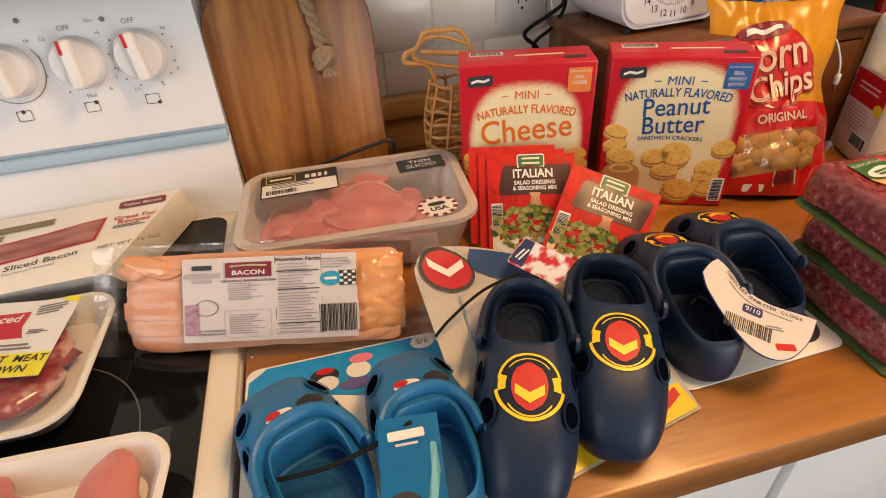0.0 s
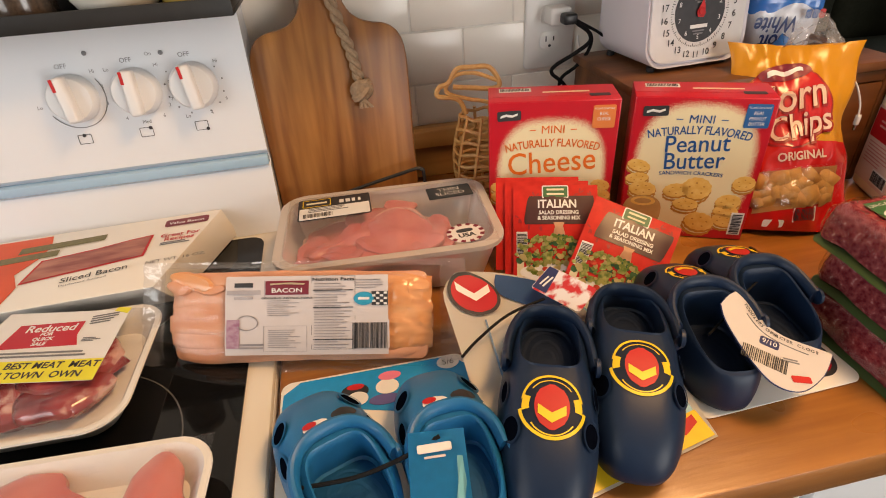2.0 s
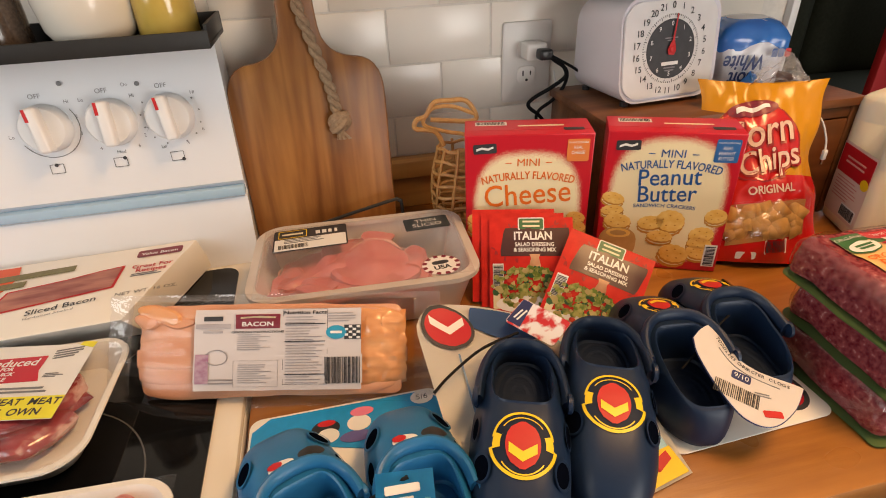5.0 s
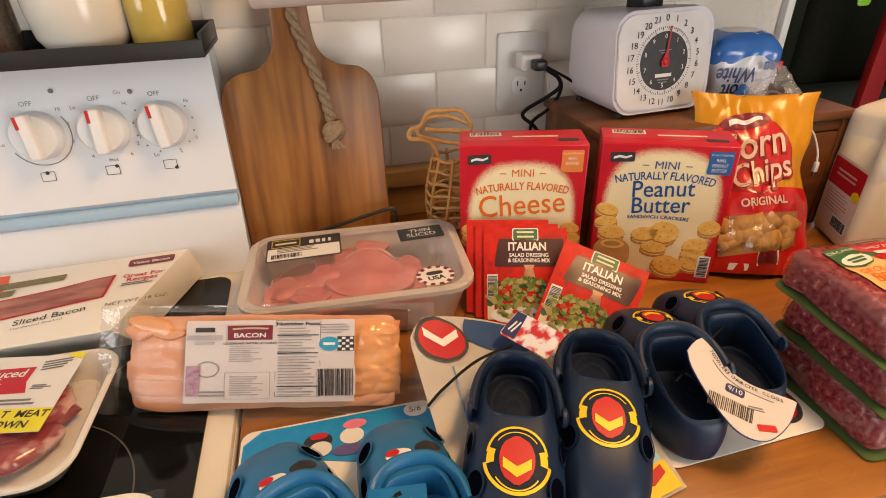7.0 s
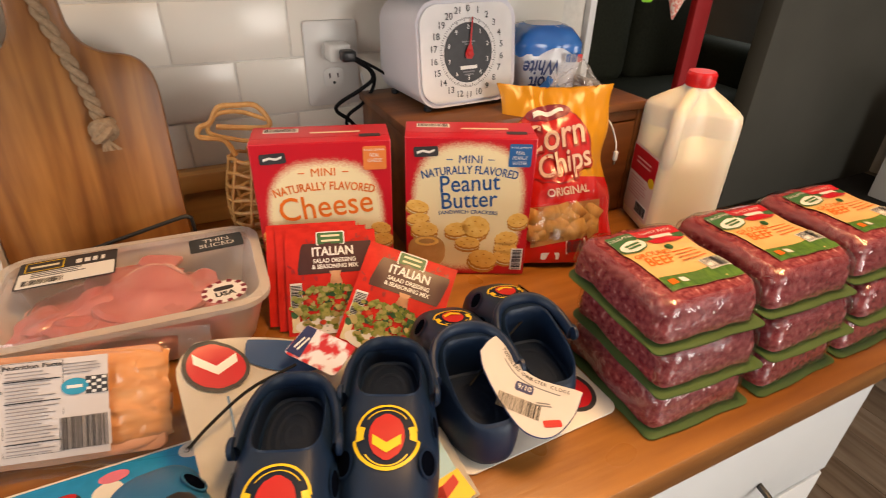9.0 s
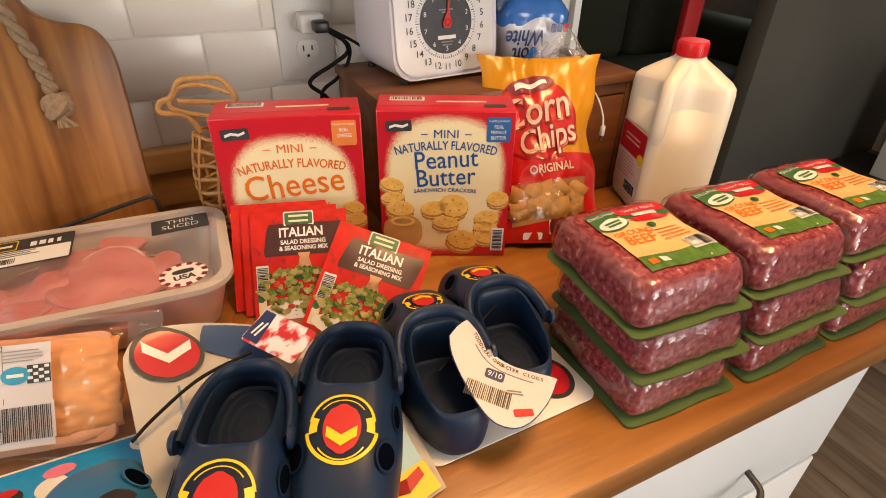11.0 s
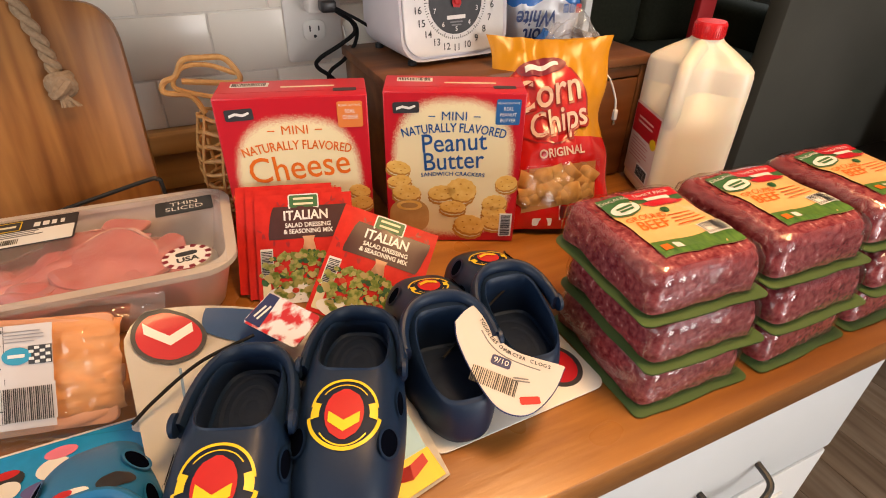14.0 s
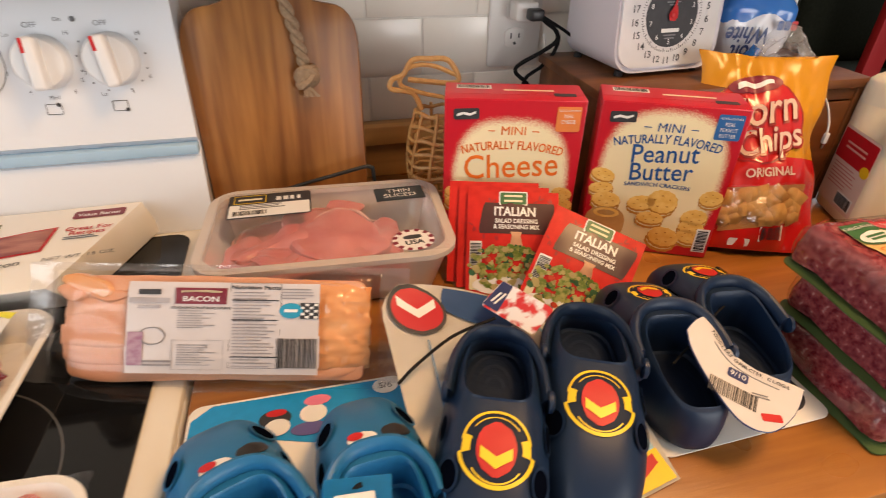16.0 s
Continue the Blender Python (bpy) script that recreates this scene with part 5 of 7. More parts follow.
def beef_pack():
    b = thing("ground_beef_pack", "vacuum-wrapped brick of organic ground beef on a green tray", "meat pack", group="ground beef packs")
    rim_bm = ring_patch([(x * (1 + 0.012 * math.sin(k * 0.9)), y * (1 + 0.012 * math.sin(k * 0.7))) for k, (x, y) in enumerate(dense_rrect(0.135, 0.147))], [(x, y) for x, y in dense_rrect(0.100, 0.112)], 0.0012)
    for v in rim_bm.verts:
        v.co.z += 0.0003 + 0.0012 * noise.noise(Vector((v.co.x * 45, v.co.y * 45, 2))) * (1 if abs(v.co.x) > 0.055 or abs(v.co.y) > 0.06 else 0) + 0.0005
    part("tray_rim", rim_bm, GREENT, b, "green plastic tray rim")

    def sec(z, w, d, r):
        return [(x, y + 0.004, z) for x, y in rrect(w, d, r, 6)]

    prof = [(0.0023, 0.112, 0.128, 0.012), (0.006, 0.120, 0.136, 0.013), (0.020, 0.121, 0.137, 0.014), (0.036, 0.117, 0.134, 0.015), (0.042, 0.111, 0.129, 0.017), (0.0455, 0.101, 0.120, 0.018), (0.0465, 0.06, 0.08, 0.018), (0.0465, 0.02, 0.03, 0.008)]
    meat = loft([sec(*p) for p in prof])
    bmesh.ops.subdivide_edges(meat, edges=[e for e in meat.edges if e.calc_length() > 0.012], cuts=4, use_grid_fill=True)
    wobble(meat, 0.0035, 38, 3)
    wobble(meat, 0.0010, 170, 5)
    tree = BVHTree.FromBMesh(meat)
    part("meat", meat, GROUND, b, "red ground beef under clear wrap")

    def pr(name, q, material, x, y, lift, rz=0.0, lab=""):
        bmesh.ops.transform(q, matrix=pose(x, y, 0.2, 0, 0, rz), verts=q.verts[:])
        part(name, drape(q, tree, (0, 0, -1), lift), material, b, lab)

    patch = lambda w, h, n=10: grid(lambda u, v: Vector(((u - .5) * w, (v - .5) * h, 0)), n, n)
    pr("label", patch(0.086, 0.100, 12), mat("beef_label", (0.78, 0.46, 0.16), (0.82, 0.60, 0.30), rough=0.3, scale=10, coat=0.3), 0.004, 0.004, 0.0016, 0, "orange and green printed label")
    pr("label_band", patch(0.086, 0.022), GREENINK, 0.004, 0.043, 0.0021, 0, "dark green band")
    pr("label_grass", patch(0.086, 0.020), GRASS, 0.004, -0.036, 0.0021, 0, "grass strip")
    pr("label_red", patch(0.056, 0.014), REDCARD, 0.019, 0.047, 0.0025, 0, "red corner")
    pr("label_red", grid(lambda u, v: Vector((0.05 * (u - .5), 0.012 * (v - .5) * math.sin(math.pi * u), 0)), 10, 4), REDCARD, 0.020, 0.030, 0.0027, 0)
    pr("white_field", patch(0.028, 0.006, 3), WHITEP, 0.020, 0.038, 0.0031)
    pr("logo_rim", grid(lambda u, v: Vector((0.0155 * (2 * u - 1) * math.sqrt(max(0.02, 1 - (2 * v - 1) ** 2)), 0.0105 * (2 * v - 1), 0)), 8, 8), GREENINK, -0.024, 0.028, 0.0031)
    pr("logo_oval", grid(lambda u, v: Vector((0.014 * (2 * u - 1) * math.sqrt(max(0.02, 1 - (2 * v - 1) ** 2)), 0.009 * (2 * v - 1), 0)), 8, 8), WHITEP, -0.024, 0.028, 0.0036, 0, "white oval logo")
    pr("logo_bar", patch(0.016, 0.003, 3), GREENINK, -0.024, 0.030, 0.0041)
    pr("logo_bar", patch(0.014, 0.003, 3), GREENINK, -0.024, 0.0255, 0.0041)
    pr("lettering", letters("ORGANIC", 0.0070), WHITEP, -0.024, 0.046, 0.0029)
    pr("lettering", letters("FAMILY PACK", 0.0068), WHITEP, 0.020, 0.0475, 0.0031)
    pr("lettering", letters("GROUND", 0.0098, heavy=0.0001), ORANGE, -0.014, 0.010, 0.0024)
    pr("lettering", letters("BEEF", 0.0165, heavy=0.0002), ORANGE, -0.014, -0.001, 0.0024)
    pr("small_print", lines(4, 0.03, 0.02, 5, 0.25), ORANGE, 0.022, 0.0, 0.0024)
    pr("seal", flat(oval(0.0045, 0.0045, 14)), GREENINK, 0.012, 0.017, 0.0026)
    pr("barcode_field", patch(0.026, 0.018, 4), WHITEP, 0.034, -0.022, 0.0026)
    pr("barcode", bars(14, 0.024, 0.016, 4), DARKINK, 0.034, -0.022, 0.0031)
    for x, mm in ((-0.03, ORANGE), (-0.018, WHITEP)):
        pr("stamp", patch(0.008, 0.008, 3), mm, x, -0.036, 0.0027)
    wrap = loft([sec(p[0] + 0.0006, p[1] + 0.0045, p[2] + 0.0045, p[3]) for p in prof[:6]], False)
    bmesh.ops.subdivide_edges(wrap, edges=[e for e in wrap.edges if e.calc_length() > 0.012], cuts=3, use_grid_fill=True)
    part("wrap", wobble(wrap, 0.0028, 60, 3), FILM, b, "clear shrink wrap")
    return b


first = beef_pack()
first.matrix_world = pose(0.590, 0.447, TOP + 0.001, 0, 0, 0)
SPOTS = [(0.592, 0.444, 0, -2.0), (0.597, 0.447, 1, -3.5), (0.590, 0.457, 2, -4.0),
         (0.735, 0.441, 0, 1.5), (0.736, 0.440, 1, -1.0), (0.728, 0.452, 2, -3.0),
         (0.876, 0.442, 0, 0.0), (0.877, 0.440, 1, 1.0), (0.868, 0.455, 2, -2.0)]
for i, (x, y, lv, a) in enumerate(SPOTS):
    m = pose(x, y, TOP + 0.001 + lv * 0.0478, 0, 0, a)
    if i == 0:
        first.matrix_world = m
    else:
        copy_thing(first, m)


# ---- meat tub, bacon and trays ----
PORKFAT = mat("pork_fat", (0.74, 0.42, 0.36), (0.68, 0.34, 0.29), rough=0.4, scale=60, coat=0.2)


def meat_tub():
    t = thing("meat_tub", "frosted plastic tub of thin-sliced pork with film lid and labels", "meat tub", pose(0.099, 0.750, TOP + 0.001, 0, 0, -3))
    W, D, H = 0.282, 0.186, 0.070
    sec = lambda z, w, d, r: [(x, y, z) for x, y in rrect(w, d, r, 7)]
    part("tub_floor", slab(rrect(W - 0.055, D - 0.05, 0.026, 7), 0.0, 0.003), FROST, t)
    part("tub", loft([sec(0.0, W - 0.055, D - 0.05, 0.026), sec(0.004, W - 0.045, D - 0.04, 0.03), sec(0.05, W - 0.02, D - 0.018, 0.032), sec(H - 0.006, W - 0.012, D - 0.012, 0.034)], False), FROST, t, "frosted plastic tub")
    outer, inner = rrect(W, D, 0.036, 7), rrect(W - 0.022, D - 0.022, 0.030, 7)
    rim = bmesh.new()
    for a, z0, z1 in ((1, H - 0.006, H),):
        o0 = [rim.verts.new((*p, z0)) for p in outer]
        o1 = [rim.verts.new((*p, z1)) for p in outer]
        i1 = [rim.verts.new((*p, z1)) for p in inner]
        i0 = [rim.verts.new((*p, z0)) for p in inner]
        n = len(outer)
        for k in range(n):
            q = (k + 1) % n
            rim.faces.new((o0[k], o0[q], o1[q], o1[k]))
            rim.faces.new((o1[k], o1[q], i1[q], i1[k]))
            rim.faces.new((i1[k], i1[q], i0[q], i0[k]))
            rim.faces.new((i0[k], i0[q], o0[q], o0[k]))
    bmesh.ops.recalc_face_normals(rim, faces=rim.faces[:])
    part("rim", rim, FROST, t)
    rng = random.Random(3)
    bed = wobble(loft([[(x * q - 0.014, y * q, zz) for x, y in oval(0.108, 0.070, 48)] for q, zz in ((0.9, 0.003), (1.0, 0.012), (0.99, 0.030), (0.9, 0.036), (0.6, 0.038), (0.3, 0.039))]), 0.010, 28, 3)
    part("meat_bed", bed, MEATP, t)
    # thin slices, thrown in with curled and folded edges
    for cx, cy, rx, ry, a, z, tx, ty in ((0.045, -0.010, 0.034, 0.056, -12, 0.000, -4, 8), (-0.005, 0.052, 0.050, 0.026, 12, 0.003, 10, 0), (0.018, 0.066, 0.026, 0.016, 30, 0.010, 12, 6),
                                         (-0.075, 0.015, 0.046, 0.034, 24, 0.002, 0, -8), (-0.098, -0.022, 0.026, 0.040, 10, 0.001, 4, -10), (-0.070, -0.040, 0.048, 0.026, 8, 0.006, -8, -4),
                                         (-0.052, 0.000, 0.052, 0.020, 34, 0.009, 8, -4), (-0.040, -0.045, 0.042, 0.020, -6, 0.010, -6, 0), (-0.015, 0.030, 0.034, 0.040, 40, 0.008, 6, 4), (0.012, -0.008, 0.050, 0.056, -22, 0.013, 2, 3), (0.064, 0.010, 0.018, 0.036, -24, 0.006, 0, 14)):
        ph = rng.uniform(0, 6)
        out = [(rx * (1 + 0.12 * math.sin(3 * k + ph) + 0.06 * math.sin(7 * k + ph)) * math.cos(k), ry * (1 + 0.13 * math.cos(2 * k + ph)) * math.sin(k)) for k in [2 * math.pi * i / 56 for i in range(56)]]
        sl = loft([[(x * q, y * q, zz + 0.0035 * math.sin(55 * x + ph) * q) for x, y in out] for q, zz in ((0.97, -0.001), (1.0, 0.0005), (0.995, 0.0022), (0.95, 0.0030), (0.8, 0.0034), (0.6, 0.0037), (0.4, 0.0040), (0.12, 0.0042))])
        slice_ob = part("pork_slice", wobble(sl, 0.009, 30, ph), MEATP, t, m=pose(cx, cy, 0.036 + z, tx, ty, a))
        if rx * ry > 0.0014:
            rim_pts = [(x * 0.99, y * 0.99, 0.0026 + 0.0035 * math.sin(55 * x + ph)) for x, y in out[4:26]]
            part("fat_edge", wobble(tube(rim_pts, 0.0011, 6), 0.009, 30, ph), PORKFAT, slice_ob, "pale fat edge")
    lid = grid(lambda u, v: Vector(((u - .5) * (W - 0.02), (v - .5) * (D - 0.02), H + 0.0008 + 0.0008 * noise.noise(Vector((u * 9, v * 6, 1))))), 24, 18)
    part("lid_film", lid, LIDFILM, t, "clear film lid").visible_shadow = False
    z = H + 0.002
    lb = part("label", flat(rrect(0.098, 0.058, 0.003, 2)), DARKINK, t, "black price label", m=pose(-0.068, 0.046, z, 0, 0, 2))
    part("label_field", flat(rrect(0.094, 0.030, 0.001, 1)), WHITEP, lb, m=pose(0, -0.012, 0.0004))
    part("barcode", bars(22, 0.040, 0.010, 2), DARKINK, lb, m=pose(-0.022, -0.018, 0.0008))
    part("small_print", lines(3, 0.07, 0.012, 4), GREYINK, lb, m=pose(0.0, -0.004, 0.0008))
    part("logo_frame", ring_patch(rrect(0.038, 0.020, 0.001, 1), rrect(0.036, 0.018, 0.0008, 1)), YELLOW, lb, m=pose(-0.024, 0.016, 0.0005))
    part("logo_bar", flat(rrect(0.028, 0.004, 0.0005, 1)), CREAMINK, lb, m=pose(-0.024, 0.016, 0.0005))
    part("stamp_row", bars(4, 0.034, 0.009, 6), WHITEP, lb, m=pose(0.024, 0.014, 0.0005))
    lb = part("label", flat(rrect(0.062, 0.034, 0.002, 2)), mat("dark_slate_label", (0.03, 0.04, 0.05), rough=0.4), t, "dark slate label", m=pose(0.091, 0.050, z, 0, 0, 3))
    for s, y in (("THIN", 0.007), ("SLICED", -0.005)):
        part("lettering", letters(s, 0.0125, wide=1.05), WHITEP, lb, m=pose(0, y, 0.0005))
    lb = part("origin_sticker", flat(oval(0.031, 0.027, 36)), WHITEP, t, "round sticker with stripes", m=pose(0.093, -0.062, z, 0, 0, 6) @ Matrix.Diagonal((0.76, 0.78, 1.0, 1.0)))
    st = bmesh.new()
    for i in range(12):
        a = 2 * math.pi * i / 12
        add(st, flat([(0.024 * math.cos(a), 0.022 * math.sin(a)), (0.031 * math.cos(a), 0.028 * math.sin(a)), (0.031 * math.cos(a + .26), 0.028 * math.sin(a + .26)), (0.024 * math.cos(a + .26), 0.022 * math.sin(a + .26))]))
    part("sticker_stripes", st, MAROON, lb, m=pose(0, 0, 0.0005))
    part("lettering", letters("USA", 0.015, heavy=0.0006), DARKINK, lb, m=pose(0, -0.007, 0.0005))
    part("printed_shape", flat(oval(0.014, 0.005, 16, 0, 0.007, 3)), DARKINK, lb, m=pose(0, 0, 0.0005))
    return t


meat_tub()


FADED = mat("faded_print", (0.36, 0.33, 0.35), (0.44, 0.41, 0.43), rough=0.5, scale=90)


def bacon_pack():
    b = thing("bacon_pack", "clear vacuum pack of sliced bacon leaning on the meat tub", "bacon pack", pose(-0.010, 0.594, 0.965, 52, 1, -13) @ pose(-0.006, 0.003, -0.0175) @ Matrix.Diagonal((1.01, 0.67, 0.6, 1.0)))
    rng = random.Random(5)
    for i in range(6):
        y0 = 0.078 - i * 0.0245
        ph = rng.uniform(0, 6)

        def fn(u, v, y0=y0, ph=ph, i=i):
            x = (u - .5) * (0.286 - 0.003 * (i % 3)) * (1.0 - 0.05 * abs(i + v - 3.2) ** 2 / 10) - 0.002
            y = (y0 - 0.034 * v + 0.0025 * math.sin(6 * u + ph) + 0.002 * noise.noise(Vector((u * 8, i, 0)))) * (1.0 - 0.16 * u) * (1.0 - 0.22 * abs(2 * u - 1) ** 7)
            k = max(0, 1 - abs(x / 0.162) ** 9) * max(0.15, 1 - abs(y / 0.090) ** 5)
            lip = 0.6 + 0.4 * v if v < 0.8 else 0.92 * math.sqrt(max(0.0, 1 - ((v - 0.8) / 0.24) ** 2))
            k *= max(0.05, 1 - abs(2 * u - 1) ** 14)
            return Vector((x, y, 0.003 + (0.011 + 0.0055 * lip + 0.0006 * math.sin(5 * u + ph)) * k + 0.0008 * noise.noise(Vector((u * 9, v * 3, i)))))

        s = grid(fn, 44, 14)
        s.normal_update()
        if sum(f.normal.z for f in s.faces) < 0:
            bmesh.ops.reverse_faces(s, faces=s.faces[:])
        rim = bmesh.ops.extrude_edge_only(s, edges=[e for e in s.edges if e.is_boundary])
        for p in rim["geom"]:
            if isinstance(p, bmesh.types.BMVert):
                p.co.z -= 0.003
        part("bacon_slice", s, BACONF, b)
    e = grid(lambda u, v: Vector((0.078 + 0.062 * u + 0.005 * noise.noise(Vector((u * 5, v * 8, 4))), (v - .5) * (0.134 - 0.02 * u) + 0.004, 0.0248 - 0.014 * u ** 4 - 0.015 * abs(2 * v - 1) ** 5 + 0.004 * noise.noise(Vector((u * 6, v * 9, 2))) + 0.002 * noise.noise(Vector((u * 15, v * 24, 5))))), 22, 36)
    part("smoked_edge", e, BACONE, b, "browned smoked bacon edge")
    for cx, cy, rx, ry, mm in ((-0.118, 0.056, 0.026, 0.014, BACONE), (-0.098, 0.046, 0.020, 0.009, BACONF), (-0.132, 0.048, 0.012, 0.013, BACONF)):
        q = loft([[(x * k, y * k, z) for x, y in oval(rx, ry, 18)] for k, z in ((1.0, 0.010), (1.0, 0.0185), (0.85, 0.0215), (0.4, 0.0228))])
        part("bacon_end", wobble(q, 0.006, 55, cx * 30), mm, b, m=pose(cx, cy, 0, 0, 0, rng.uniform(-30, 30)))
    part("bacon_bed", slab(rrect(0.270, 0.140, 0.01, 4), 0.0005, 0.008, 0.002), BACONF, b)
    W, D = 0.352, 0.190

    def skin(u, v):
        x, y = (u - .5) * W, (v - .5) * D - 0.006
        k = max(0, 1 - abs(x / 0.156) ** 9) * max(0, 1 - abs(y / 0.084) ** 8)
        n = noise.noise(Vector((x * 38, y * 38, 0))) + 0.6 * noise.noise(Vector((x * 90, y * 90, 4)))
        return Vector((x, y, 0.0025 + 0.0285 * k + (0.0046 * n + 0.004 * noise.noise(Vector((x * 22, y * 70, 9)))) * (1.0 - 0.72 * k)))

    sk = grid(skin, 90, 54)
    tree = BVHTree.FromBMesh(sk)
    flap = sk.copy()
    inside = lambda f: abs(f.calc_center_median().x) < 0.149 and abs(f.calc_center_median().y) < 0.080
    bmesh.ops.delete(flap, geom=[f for f in flap.faces if inside(f)], context="FACES")
    bmesh.ops.delete(sk, geom=[f for f in sk.faces if not inside(f)], context="FACES")
    part("film", sk, PACKFILM, b, "wrinkled clear vacuum film").visible_shadow = False
    part("film_flap", flap, FLAPFILM, b, "sealed clear flap round the pack").visible_shadow = False
    lb = grid(lambda u, v: Vector(((u - .5) * 0.172 + 0.009, (v - .5) * 0.124 + 0.002, 0.2)), 14, 10)
    part("label", drape(lb, tree, (0, 0, -1), 0.0008), mat("bacon_label", (0.66, 0.61, 0.61), (0.60, 0.55, 0.55), rough=0.35, scale=12, coat=0.25), b, "pale grey printed label")

    def pr(name, q, material, x, y, lift=0.0022, lab=""):
        bmesh.ops.transform(q, matrix=pose(x * 0.92 + 0.009, y * 0.96 + 0.002, 0.2), verts=q.verts[:])
        part(name, drape(q, tree, (0, 0, -1), lift), material, b, lab)

    patch = lambda w, h, n=6: grid(lambda u, v: Vector(((u - .5) * w, (v - .5) * h, 0)), n, n)
    pr("title_field", patch(0.046, 0.022), MAROON, -0.022, 0.045, 0.0021, "maroon title field")
    pr("lettering", letters("BACON", 0.0095, heavy=0.0002), WHITEP, -0.022, 0.0405, 0.0030)
    pr("script_mark", flat([(-0.018, -0.001), (-0.004, 0.0004), (0.018, -0.0008), (0.019, 0.0016), (0.004, 0.0032), (-0.018, 0.0018)]), CREAMINK, -0.022, 0.0505, 0.0030)
    pr("logo_mark", patch(0.020, 0.007, 3), DARKINK, -0.072, 0.050)
    pr("logo_bar", patch(0.036, 0.007, 3), FADED, -0.072, 0.038)
    pr("logo_bar", patch(0.020, 0.004, 3), FADED, -0.072, 0.029)
    pr("divider", patch(0.0008, 0.03, 3), FADED, -0.048, 0.042)
    pr("lettering", letters("Nutrition Facts", 0.0072, heavy=0.0002), DARKINK, 0.031, 0.058)
    pr("table_rim", ring_patch(rrect(0.046, 0.115, 0.0005, 1), rrect(0.0452, 0.1142, 0.0004, 1)), DARKINK, 0.031, 0.004)
    pr("small_print", lines(24, 0.040, 0.104, 3, 0.28), FADED, 0.031, -0.001)
    pr("small_print", lines(8, 0.034, 0.026, 8, 0.28), FADED, -0.026, 0.012)
    pr("lettering", letters("COOKING INSTRUCTIONS", 0.0045, heavy=0.0001), DARKINK, -0.022, 0.028)
    pr("small_print", lines(9, 0.036, 0.030, 9, 0.3), FADED, -0.024, -0.038)
    pr("print_frame", ring_patch(rrect(0.046, 0.040, 0.0005, 1), rrect(0.0452, 0.0392, 0.0004, 1)), FADED, -0.024, -0.038)
    for q in (0.040, 0.012, -0.040):
        pr("table_rule", patch(0.042, 0.0014, 3), DARKINK, 0.031, q)
    pr("seal_rim", ring_patch(oval(0.012, 0.012, 24), oval(0.0108, 0.0108, 24)), FADED, -0.068, -0.012)
    pr("bar_field", patch(0.014, 0.045, 4), mat("plum_print", (0.30, 0.10, 0.20), (0.5, 0.35, 0.42), rough=0.4, scale=140), -0.084, -0.030)
    pr("small_print", lines(2, 0.026, 0.010, 2, 0.5), FADED, -0.062, -0.050)
    pr("blue_seal", flat(oval(0.0105, 0.0105, 24)), mat("cyan_print", (0.02, 0.32, 0.52), rough=0.4), 0.066, 0.026, 0.0026, "blue round seal")
    pr("seal_bar", patch(0.012, 0.004, 2), WHITEP, 0.066, 0.026, 0.0034)
    pr("check_square", patch(0.017, 0.022, 3), DARKINK, 0.084, 0.026)
    ck = bmesh.new()
    for i in range(4):
        for k in range(5):
            if (i + k) % 2:
                add(ck, flat(rrect(0.0035, 0.0035, 0.0003, 1, (i - 1.5) * 0.004, (k - 2) * 0.0042)))
    pr("check_marks", ck, WHITEP, 0.084, 0.026, 0.0030)
    pr("small_print", lines(4, 0.034, 0.016, 12, 0.3), FADED, 0.074, 0.050)
    pr("barcode_field", patch(0.040, 0.044, 4), MATS["bacon_label"], 0.073, -0.032, 0.0014)
    pr("barcode", bars(26, 0.037, 0.040, 14), DARKINK, 0.073, -0.034, 0.0028)
    return b


bacon_pack()


